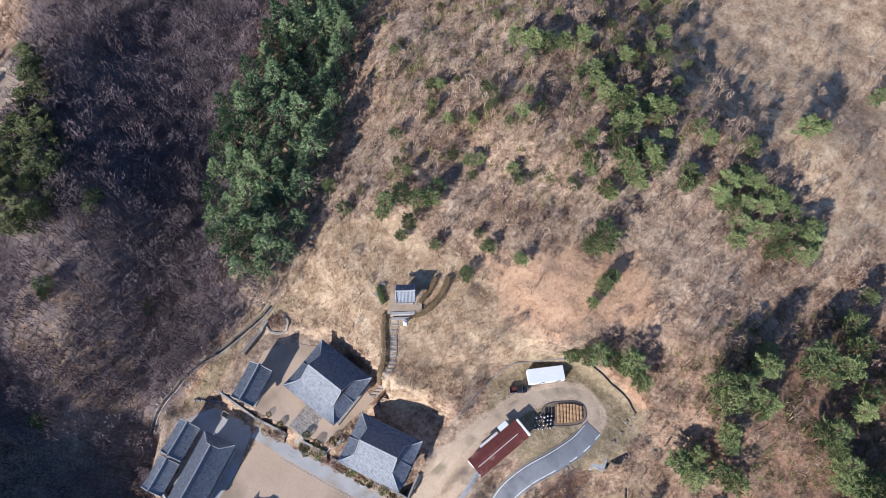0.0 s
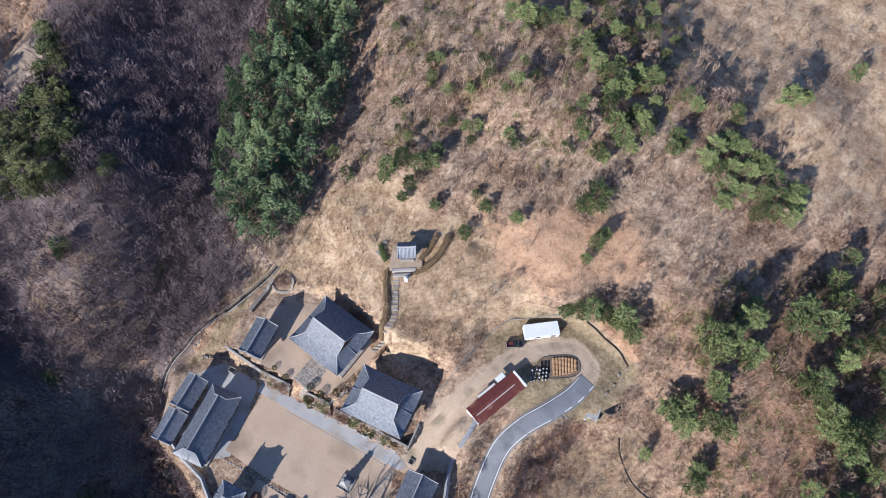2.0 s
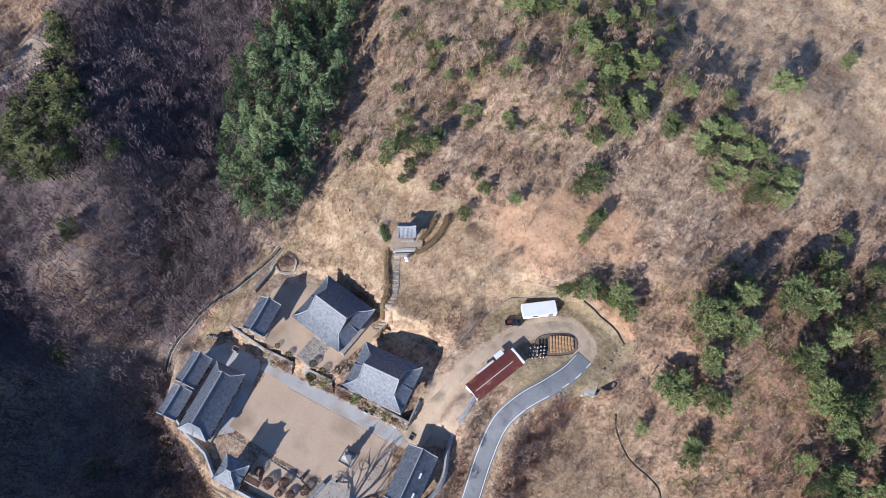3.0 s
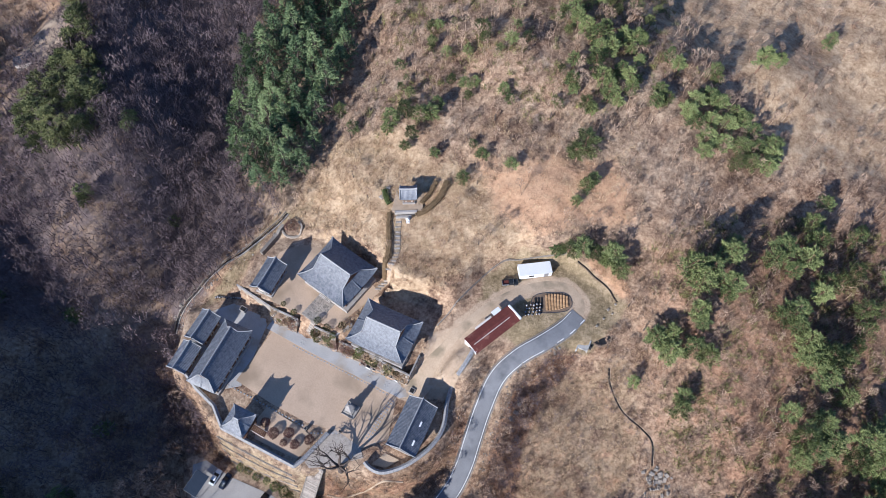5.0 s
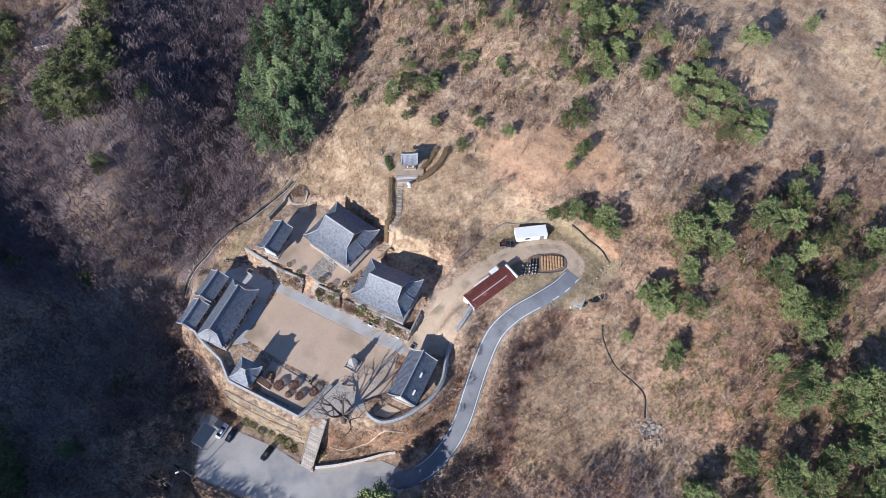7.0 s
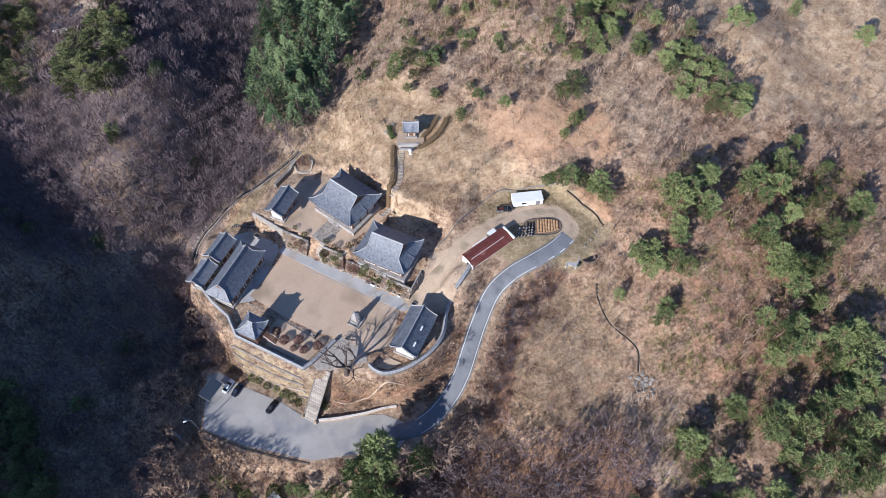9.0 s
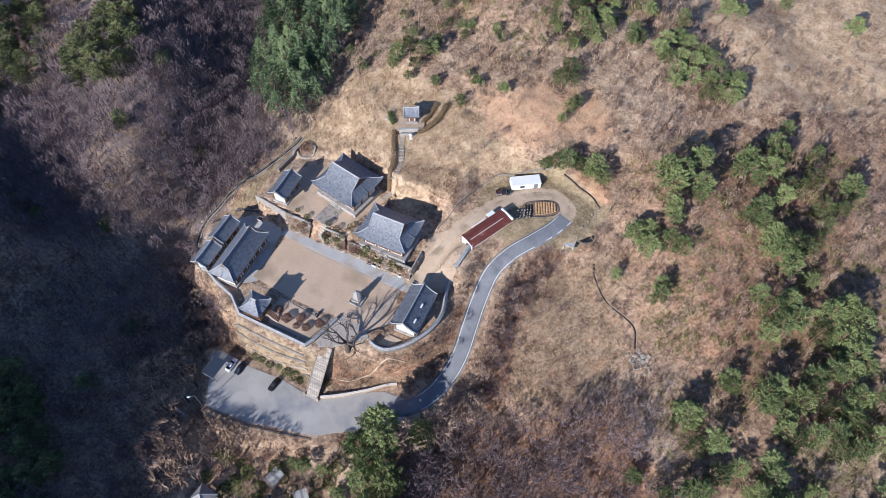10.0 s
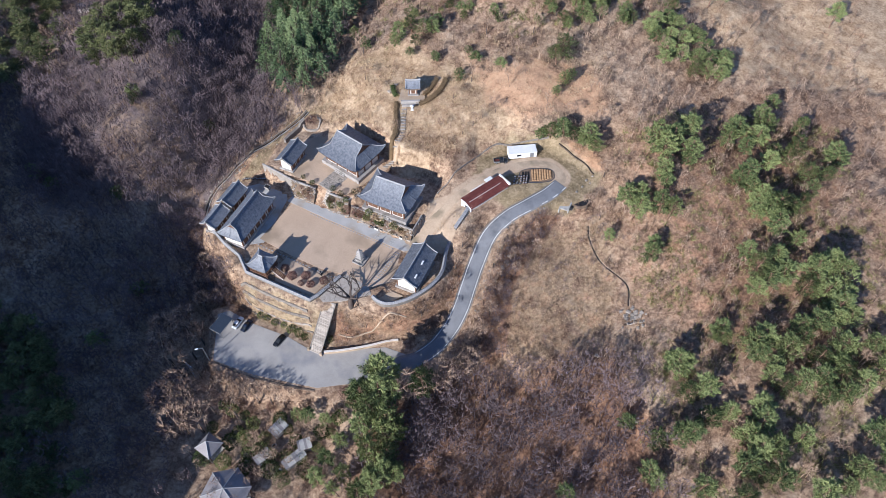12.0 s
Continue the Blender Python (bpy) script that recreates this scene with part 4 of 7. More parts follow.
def pagoda():
    root = thing("stone_pagoda", pose(-15.2, 22.5, COURT_Z + 0.05, rz=-28), "weathered grey stone pagoda of several tiers on a plinth", "pagoda")
    part("plinth", one_box(0, 0, 0, 2.1, 2.1, 0.22, bevel=0.04), M_STONE, root)
    part("base", one_box(0, 0, 0.22, 1.35, 1.35, 0.55, bevel=0.05), M_STONE, root)
    part("cap", one_box(0, 0, 0.77, 1.6, 1.6, 0.14, bevel=0.04), M_STONE, root)
    z = 0.91
    for k in range(4):
        w = 0.95 - 0.15 * k
        part("tier", one_box(0, 0, z, w, w, 0.42 - 0.05 * k, bevel=0.03), M_STONE, root)
        z += 0.42 - 0.05 * k
        bm = bmesh.new()
        bmesh.ops.create_cone(bm, cap_ends=True, segments=4, radius1=(w + 0.42) * 0.7071, radius2=w * 0.5, depth=0.22, matrix=Matrix.Translation((0, 0, z + 0.11)) @ Matrix.Rotation(math.pi / 4, 4, "Z"))
        part("tier_roof", bm, M_STONE, root)
        z += 0.2
    part("finial", pole(bmesh.new(), (0, 0, z), (0, 0, z + 0.7), 0.12, 0.03, 6), M_STONE, root)
    for s in range(4):
        a = s * math.pi / 2
        part("fence_rail", one_box(1.15 * math.cos(a), 1.15 * math.sin(a), 0.0, 0.1, 2.4, 0.35, turn=a), M_STONE, root)


pagoda()

# stepping stones, pale in the sand
SS = one_box(0, 0, 0, 0.30, 0.24, 0.05, bevel=0.02)
ss_mesh = bpy.data.meshes.new("stepping_stone")
SS.to_mesh(ss_mesh)
SS.free()
ss_mesh.materials.append(M_RIDGE)
sr = random.Random(3)


def stepping(x, y, z):
    o = new("stepping_stone", ss_mesh)
    o.matrix_world = pose(x + sr.uniform(-0.04, 0.04), y + sr.uniform(-0.04, 0.04), z, rz=sr.uniform(-12, 12) - 28)
    tagged(o, "small pale stepping stone set in the sand", "stepping stone", group="stepping stones in the court")


for (x0, y0), (x1, y1), gap in (((-26.2, 34.0), (-9.2, 25.4), 0.62), ((-37.4, 27.0), (-22.6, 19.6), 0.66), ((-21.6, 18.6), (-17.4, 18.6), 0.6)):
    n = int(math.hypot(x1 - x0, y1 - y0) / gap)
    for k in range(n + 1):
        stepping(x0 + (x1 - x0) * k / n, y0 + (y1 - y0) * k / n, COURT_Z + 0.03)
for x0, y0 in ((-25.0, 34.6), (-12.6, 28.4), (-9.6, 27.0)):
    for k in range(5):
        for s in (0, 0.55):
            stepping(x0 + 0.30 * k * 0.9 + s * 0.85, y0 + 0.55 * k * 0.9 - s * 0.45, COURT_Z + 0.065)
for k in range(14):
    for s in (0, 0.6):
        stepping(-8.6 - 0.28 * k + s * 0.8, 24.4 - 0.5 * k - s * 0.4, COURT_Z + 0.03)


def leafy(seed, blades, spread_r, tall, size, wide):
    """A rounded shrub of many small leaf blades, hollow inside, with short stems."""
    rng = random.Random(seed)
    s = Strokes()
    for k in range(5):
        d = rand_dir(rng, 1.2)
        s.stick(Vector((0, 0, -0.1)), Vector((d.x * spread_r * 0.6, d.y * spread_r * 0.6, tall * 0.6)), 0.03, 0.012)
    for k in range(blades):
        d = rand_dir(rng, 0.3)
        r = rng.uniform(0.72, 1.04) + 0.10 * math.sin(5 * d.x + seed) * math.cos(4 * d.y)
        p = Vector((d.x * spread_r * r, d.y * spread_r * r, tall * 0.5 + d.z * tall * 0.5 * r))
        if p.z < 0:
            p.z = rng.uniform(0, 0.15)
        e = (d + rand_dir(rng) * 0.9).normalized()
        s.blade(p, p + e * size * rng.uniform(0.6, 1.2), e.orthogonal().normalized(), wide)
    return s.mesh("foliage")


M_AZALEA = material("azalea_twigs", (0.12, 0.065, 0.055), (0.27, 0.155, 0.125), 0.8, 5, 0.9, 0.0, by_island=0.3)
SHRUBS = {
    "green": [(leafy(400 + k, 600, 0.8, 1.25, 0.16, 0.05), M_HEDGE) for k in range(3)],
    "round": [(leafy(430 + k, 1500, 0.62, 0.85, 0.09, 0.03), M_AZALEA) for k in range(3)],
    "dry": [(leafy(420 + k, 420, 0.8, 0.9, 0.2, 0.03), M_STRAW) for k in range(3)],
    "red": [(leafy(410 + k, 700, 0.8, 1.0, 0.13, 0.03), M_REDBRUSH) for k in range(3)],
}


def shrub(x, y, kind, size, label, group, z=None):
    root = thing("shrub", pose(x, y, ground(x, y) if z is None else z, rz=sr.uniform(0, 360)) @ Matrix.Diagonal((size, size, size, 1)), label, "shrub", group)
    me, mat = sr.choice(SHRUBS[kind])
    part_mesh("foliage", me, mat, root)


BED_Z = COURT_Z + 0.75
for x, y, s, z in ((-21.6, 37.2, 0.85, HALL_Z), (-19.9, 35.9, 0.85, HALL_Z), (-17.3, 36.4, 0.8, HALL_Z), (-22.4, 36.0, 1.1, BED_Z), (-19.4, 34.2, 1.0, BED_Z), (-14.2, 32.2, 1.25, BED_Z), (-15.6, 32.8, 0.9, BED_Z), (-28.9, 38.9, 0.9, BED_Z), (-26.4, 37.8, 0.8, BED_Z), (-26.0, 38.8, 0.7, HALL_Z), (-28.0, 40.4, 0.6, HALL_Z), (-13.0, 31.6, 0.9, BED_Z), (-20.8, 35.2, 0.7, BED_Z)):
    shrub(x, y, "green", s, "clipped dark green evergreen shrub in the terrace garden", "garden shrubs", z)
for x, y, s, z in ((-30.0, 39.4, 0.8, BED_Z), (-27.8, 38.4, 1.0, BED_Z), (-18.2, 33.7, 0.9, BED_Z), (-10.6, 30.4, 1.2, BED_Z), (-8.8, 29.6, 1.1, BED_Z), (-11.9, 31.0, 0.8, BED_Z), (-7.2, 28.8, 0.9, BED_Z), (-17.0, 33.1, 0.8, BED_Z)):
    shrub(x, y, "red", s, "leafless brown shrub in the terrace garden", "garden shrubs", z)
for root, front, back, z in BANKS:
    run = math.hypot(front[1][0] - front[0][0], front[1][1] - front[0][1])
    for k in range(int(run * 2.8)):
        t, u = sr.uniform(0.02, 0.98), sr.uniform(0.0, 0.95)
        a, b = Vector(front[0]).lerp(Vector(front[1]), t), Vector(back[0]).lerp(Vector(back[1]), t)
        p = a.lerp(b, u)
        kind = sr.choice(("red", "red", "dry", "green", "dry"))
        shrub(p.x, p.y, kind, sr.uniform(0.55, 1.1), {"red": "leafless brown shrub on the planted bank", "dry": "straw-coloured dead perennial on the planted bank", "green": "small dark evergreen shrub on the planted bank"}[kind], "bank shrubs", COURT_Z + 0.3 + (z - COURT_Z - 0.45) * u ** 0.8)
for x, y, s in ((-29.4, 20.2, 1.05), (-27.8, 18.4, 1.2), (-25.2, 18.5, 1.15), (-21.7, 17.4, 1.1), (-24.1, 16.6, 1.0), (-26.0, 16.9, 0.8)):
    s *= 1.25
    shrub(x, y, "round", s, "round clipped reddish-brown azalea inside the wall", "round azaleas", COURT_Z)
plot = [(-31.2, 20.6), (-29.6, 23.0), (-22.9, 19.2), (-20.9, 17.4), (-23.6, 14.2), (-31.0, 17.6)]
tagged(part("azalea_plot", slab(plot, COURT_Z + 0.12, 0.5), M_SAND), "reddish earth plot with round azaleas inside the wall", "flower bed", kind="structure")
tagged(part("stair_head", slab([(-21.4, 12.9), (-18.2, 13.2), (-12.6, 14.6), (-13.2, 16.4), (-17.6, 19.2), (-19.0, 18.2), (-20.3, 16.4), (-22.2, 13.9)], COURT_Z + 0.07, 0.5), M_COBBLE), "worn cobbled landing at the head of the stairs", "paving", kind="structure")
tagged(part("house_yard", slab([(-31.6, 37.9), (-34.6, 26.6), (-37.6, 26.0), (-45.4, 31.0), (-44.4, 39.6), (-38.2, 42.2), (-32.0, 39.4)], COURT_Z + 0.04, 0.3), M_PAVE), "grey yard round the living quarters", "yard", kind="structure")
shade_bed = [(-11.2, 13.6), (-8.8, 13.0), (-6.6, 14.3), (-9.0, 15.4)]
tagged(part("corner_bed", slab(shade_bed, COURT_Z + 0.2, 0.5), M_DIRT), "small walled earth bed beside the east house", "flower bed", kind="structure")
for x, y, w, d, h, mat, label in ((-12.6, 30.2, 0.9, 0.6, 0.5, M_WHITE, "white stone trough beside the garden bed"), (-11.6, 29.7, 0.6, 0.5, 0.45, M_DIRT, "tan clay planter beside the garden bed"), (-13.6, 30.7, 0.9, 0.5, 0.4, M_DARK, "dark low box beside the garden bed"), (-8.6, 28.3, 0.7, 0.4, 0.6, M_DIRT, "tan clay planter by the lower hall steps"), (-7.6, 27.8, 0.6, 0.4, 0.5, M_WHITE, "white planter by the lower hall steps"), (-22.5, 19.2, 0.5, 0.5, 0.7, M_DARK, "dark iron lantern post at the court edge"), (-16.7, 18.8, 0.4, 0.4, 0.5, M_DIRT, "small tan stone marker in the court"), (-4.8, 25.9, 0.9, 0.9, 0.5, M_STONE, "square stone well head beside the east house"), (-36.2, 40.9, 1.3, 0.9, 0.5, M_STONE, "stone water basin in the shaded yard")):
    root = thing(("planter" if "planter" in label else "trough" if "trough" in label or "basin" in label else "lantern" if "lantern" in label else "stone_marker" if "marker" in label else "well" if "well" in label else "box"), pose(x, y, COURT_Z + 0.05, rz=-28), label, "garden ornament")
    part("body", one_box(0, 0, 0, w, d, h, bevel=0.05), mat, root)
    part("rim", one_box(0, 0, h, w * 1.08, d * 1.08, 0.06, bevel=0.02), M_STONE, root)
    # thin black plate on the rim, painted shade instead of a real hollow
    part("hollow", one_box(0, 0, h + 0.06, w * 0.8, d * 0.8, 0.012), M_DARK, root)

# ---- the loop: container, shed, vegetable bed, drains ----
box_root = thing("site_hut", pose(16.9, 46.9, LOOP_Z - 0.05, rz=7.6), "long white prefabricated site hut with a ribbed sheet roof", "hut")
part("body", one_box(0, 0, 0.12, 5.9, 2.3, 1.35, bevel=0.04), M_WHITE, box_root)
part("roof_sheet", one_box(0, 0, 1.47, 6.0, 2.4, 0.07, bevel=0.02), M_WHITE, box_root, "white sheet roof")
for k in range(19):
    part("rib", one_box(-2.8 + 0.31 * k, 0, 1.54, 0.05, 2.3, 0.02), M_WHITE, box_root)
for x in (-2.4, 0, 2.4):
    part("skid", one_box(x, 0, 0, 0.25, 2.2, 0.14), M_STEEL, box_root)
part("door", one_box(1.9, -1.17, 0.2, 0.8, 0.05, 1.2), M_STEEL, box_root)
part("window", one_box(-0.8, -1.17, 0.7, 0.9, 0.05, 0.45), M_GLASS, box_root)


def pickup():
    """A dark pickup truck with an open load bed."""
    root = thing("pickup_truck", pose(12.4, 44.6, LOOP_Z + 0.02, rz=4) @ Matrix.Scale(0.62, 4), "dark pickup truck with an open load bed on the grass", "truck")
    part("chassis", one_box(0, 0, 0.35, 4.6, 1.6, 0.25, bevel=0.05), M_RUBBER, root)
    part("bonnet", one_box(1.75, 0, 0.55, 1.1, 1.72, 0.55, bevel=0.12), M_GLASS, root)
    part("cab", one_box(0.45, 0, 0.55, 1.6, 1.74, 0.62, bevel=0.08), M_GLASS, root)
    part("cab_roof", one_box(0.35, 0, 1.16, 1.15, 1.5, 0.5, bevel=0.14), M_GLASS, root)
    part("windscreen", one_box(0.98, 0, 1.12, 0.10, 1.35, 0.42, bevel=0.03), M_STEEL, root, "pale reflecting windscreen")
    for s in (-1, 1):
        part("bed_side", one_box(-1.35, s * 0.83, 0.6, 1.9, 0.08, 0.5), M_STEEL if s < 0 else M_GLASS, root)
        for x in (-1.4, 1.5):
            w = part("wheel", pole(bmesh.new(), (x, s * 0.68, 0.36), (x, s * 0.9, 0.36), 0.36, 0.36, 14), M_RUBBER, root)
            part("hub", pole(bmesh.new(), (x, s * 0.9, 0.36), (x, s * 0.915, 0.36), 0.2, 0.18, 10), M_STEEL, w)
        part("headlight", one_box(2.3, s * 0.6, 0.75, 0.06, 0.3, 0.16), M_WHITE, root)
    part("bed_floor", one_box(-1.35, 0, 0.6, 1.9, 1.6, 0.06), M_RUST, root, "rusty load bed floor")
    part("tailgate", one_box(-2.3, 0, 0.6, 0.08, 1.7, 0.5), M_STEEL, root)


pickup()


def rust_shed():
    """A long low shed with a rust-red sheet roof in overlapping strips."""
    root = thing("long_shed", pose(9.0, 35.4, 2.7, rz=39), "long low shed with a rust-red sheet roof and white ends", "shed")
    part("wall", one_box(0, 0, -0.6, 9.5, 2.7, 2.7), M_PLASTER, root, "white block walls")
    n = 16
    for side, y0, y1, z0, z1 in ((0, -1.75, 0.25, 2.25, 2.75), (1, 0.25, 1.65, 2.75, 2.45)):
        for k in range(n):
            x = -5.0 + 10.0 * (k + 0.5) / n
            bm = bmesh.new()
            w = 10.0 / n / 2 + 0.03
            lift = 0.02 * (k % 2)
            q = [bm.verts.new(p) for p in ((x - w, y0, z0 + lift), (x + w, y0, z0 + lift), (x + w, y1, z1 + lift), (x - w, y1, z1 + lift))]
            f = bm.faces.new(q)
            r = bmesh.ops.extrude_face_region(bm, geom=[f])
            bmesh.ops.translate(bm, verts=[v for v in r["geom"] if isinstance(v, bmesh.types.BMVert)], vec=(0, 0, 0.05))
            bmesh.ops.recalc_face_normals(bm, faces=bm.faces)
            part("roof_sheet", bm, M_RUST, root, "rust-red metal sheet")
    part("ridge_strip", one_box(-0.4, -0.3, 2.68, 8.0, 0.10, 0.03), M_PLASTER, root, "pale worn ridge strip")
    part("gable_frame", one_box(4.95, -0.1, 2.4, 0.35, 3.2, 0.5, bevel=0.03), M_WHITE, root, "white gable end")
    part("lean_to_roof", one_box(2.6, 1.9, 2.35, 1.7, 1.3, 0.12, bevel=0.02), M_WHITE, root, "white lean-to roof")
    part("lean_to_roof", one_box(-0.5, 1.85, 2.3, 3.6, 0.45, 0.1, bevel=0.02), M_PLASTER, root, "pale narrow side roof")
    part("end_wall", one_box(-4.9, 0, -0.6, 0.2, 2.9, 3.0), M_WHITE, root, "white end wall")
    part("door", one_box(-5.02, -0.3, 0.1, 0.06, 0.9, 1.8), M_DARK, root)


rust_shed()


M_MULCH = material("straw_mulch", (0.30, 0.17, 0.08), (0.55, 0.36, 0.19), 1.5, 8, 0.95, 0.5)


def vegetable_bed():
    root = thing("vegetable_bed", pose(19.7, 40.9, LOOP_Z, rz=4), "oval vegetable bed of straw-mulched ridges edged with dark net", "vegetable bed")
    out = [(3.6 * math.copysign(abs(math.cos(a)) ** 0.6, math.cos(a)), 1.95 * math.copysign(abs(math.sin(a)) ** 0.8, math.sin(a))) for a in np.linspace(0, 2 * math.pi, 36)[:-1]]
    part("soil", slab(out, 0.06, 0.4), M_SOILBED, root)
    part("edging", band(straight(out + out[:1], 0, 0.5), -0.1, 0.1, 0.035), M_BLUE, root, "low dark blue-grey netting edge")
    for k in range(8):
        x = -0.9 + 0.52 * k
        half = 1.5 * math.sqrt(max(0.2, 1 - (x / 3.7) ** 2))
        line = [(x + 0.10 * y, y, 0.14 + 0.03 * math.sin(7 * y + k)) for y in np.linspace(-half, half, 10)]
        part("mulched_ridge", bar_along(bmesh.new(), line, 0.42, 0.15), M_MULCH, root, "straw-covered planting ridge")
    for k in range(3):
        line = [(-2.9 + 0.55 * k + 0.1 * y, y, 0.12) for y in np.linspace(-1.0, 1.0, 6)]
        part("dark_ridge", bar_along(bmesh.new(), line, 0.34, 0.1), M_RUBBER, root, "ridge under black plastic film")


vegetable_bed()


def jar(seed):
    r = random.Random(seed)
    s = bmesh.new()
    prof = [(0.16, 0), (0.28, 0.18), (0.33, 0.38), (0.27, 0.56), (0.2, 0.62)]
    rings = [[s.verts.new((a * math.cos(k * math.pi / 5), a * math.sin(k * math.pi / 5), z)) for k in range(10)] for a, z in prof]
    for p, q in zip(rings, rings[1:]):
        for k in range(10):
            s.faces.new((p[k], p[(k + 1) % 10], q[(k + 1) % 10], q[k]))
    s.faces.new(rings[0][::-1])
    s.faces.new(rings[-1])
    return s


M_JAR = material("glazed_jar", (0.05, 0.035, 0.03), (0.12, 0.085, 0.07), 2, 8, 0.35, 0.1, by_object=0.5)
crock = thing("storage_jar", Matrix(), "dark glazed clay storage jar with a pale lid", "jar", "jars beside the long shed")
part("body", jar(1), M_JAR, crock, "", True)
part("lid", pole(bmesh.new(), (0, 0, 0.62), (0, 0, 0.72), 0.25, 0.12, 10), M_STEEL, crock, "pale grey lid")
jr = random.Random(12)
first = True
for i in range(5):
    for j in range(4):
        x, y = 14.9 + 0.62 * i + 0.12 * j + jr.uniform(-0.1, 0.1), 38.3 + 0.62 * j + 0.08 * i + jr.uniform(-0.1, 0.1)
        m = pose(x, y, LOOP_Z + 0.02, rz=jr.uniform(0, 360)) @ Matrix.Scale(jr.uniform(0.5, 0.8), 4)
        if first:
            crock.matrix_basis = m
            first = False
        else:
            copy_thing(crock, m).matrix_basis = m
for k in range(12):
    x, y = -41.8 + 0.44 * k, 43.4 - 0.035 * k + jr.uniform(-0.1, 0.1)
    m = pose(x, y, ground(x, y) - 0.02, rz=jr.uniform(0, 360)) @ Matrix.Scale(jr.uniform(0.55, 0.8), 4)
    root = copy_thing(crock, m)
    root.matrix_basis = m
    tagged(root, "dark clay storage jar in a row behind the living quarters", group="jars behind the living quarters")


def drain(pts, label, half=0.28):
    """An open earth drain between low banks."""
    line = draped(pts, 0.04, 0.5)
    root = thing("drain", Matrix(), label, "drain")
    part_mesh("bed", ribbon(line, half * 0.75, 0.015, "bed"), M_DARK, root, "near-black bottom strip")
    for s in (-1, 1):
        side = []
        for i, p in enumerate(line):
            d = line[min(i + 1, len(line) - 1)] - line[max(i - 1, 0)]
            side.append(p + Vector((d.y, -d.x, 0)).normalized() * s * half)
        part("lip", bar_along(bmesh.new(), side, 0.10, 0.07), M_SOILBED if s > 0 else M_DIRT, root)


drain([(24.7, 48.3), (26.2, 47.2), (27.7, 45.7), (29.2, 44.4), (30.3, 43.1), (31.3, 41.0)], "earth drain curving round the loop lawn")
drain([(29.3, 29.8), (29.3, 27.4), (30.9, 23.7), (32.3, 22), (34.7, 20), (36.2, 17.8), (35.8, 14.2)], "narrow winding drain across the dry field", 0.2)

kerb = thing("retaining_kerb", Matrix(), "pale concrete kerb at the foot of the grassy slope", "kerb")
part("wall", band(draped([(-0.6, 36.8), (2.6, 40.2), (5.6, 43.6), (8.6, 46.8), (11.4, 48.6), (14.2, 49.2), (22.6, 49.6)], 0, 0.6), -0.6, 0.28, 0.10), M_FIELDSTONE, kerb)

culvert = thing("culvert", pose(24.8, 33.2, 3.0, rz=-25), "pale concrete culvert head with wing walls", "culvert")
part("slab", one_box(0, 0, 0.15, 1.5, 1.7, 0.28, bevel=0.04), M_CONCRETE, culvert)
part("wing_wall", one_box(-1.2, 0.5, -0.5, 1.0, 0.25, 1.0, bevel=0.03), M_CONCRETE, culvert)
part("wing_wall", one_box(-0.85, -0.75, -0.6, 0.25, 1.2, 1.0, bevel=0.03), M_CONCRETE, culvert)
part("head_wall", one_box(0.85, 0.2, -0.5, 0.25, 1.9, 1.3, bevel=0.03), M_CONCRETE, culvert)
# solid black plug: the shade inside the pipe is only its colour
part("pipe_mouth", pole(bmesh.new(), (0.98, 0.2, 0.2), (1.4, 0.2, 0.2), 0.45, 0.45, 14), M_DARK, culvert)

# white lines along the lane
def lane_line(offset, start, stop, dashed=False):
    line = []
    for i, p in enumerate(LANE_LINE):
        d = LANE_LINE[min(i + 1, len(LANE_LINE) - 1)] - LANE_LINE[max(i - 1, 0)]
        line.append(p + Vector((d.y, -d.x, 0)).normalized() * offset + Vector((0, 0, -0.02)))
    line = line[int(start * len(line)):int(stop * len(line))]
    if dashed:
        for k in range(0, len(line) - 3, 4):
            tagged(part_mesh("edge_line", ribbon(line[k:k + 3], 0.09, 0.075, "edge_line"), M_PAINT), "white dash of paint on the lane edge", "road marking", kind="structure")
    else:
        tagged(part_mesh("edge_line", ribbon(line, 0.06, 0.075, "edge_line"), M_PAINT), "worn white edge line on the lane", "road marking", kind="structure")


lane_line(1.32, 0.02, 0.86)
lane_line(-1.32, 0.16, 0.86)
lane_line(-1.32, 0.0, 0.16, True)
for s in (-1, 1):
    side = []
    for i, p in enumerate(LANE_LINE[:int(0.84 * len(LANE_LINE))]):
        d = LANE_LINE[min(i + 1, len(LANE_LINE) - 1)] - LANE_LINE[max(i - 1, 0)]
        side.append(p + Vector((d.y, -d.x, 0)).normalized() * 1.7 * s + Vector((0, 0, 0.02)))
    tagged(part("lane_kerb", bar_along(bmesh.new(), side[4:], 0.16, 0.08 if s > 0 else 0.05), M_FIELDSTONE), "low stone kerb along the lane", "kerb", kind="structure")


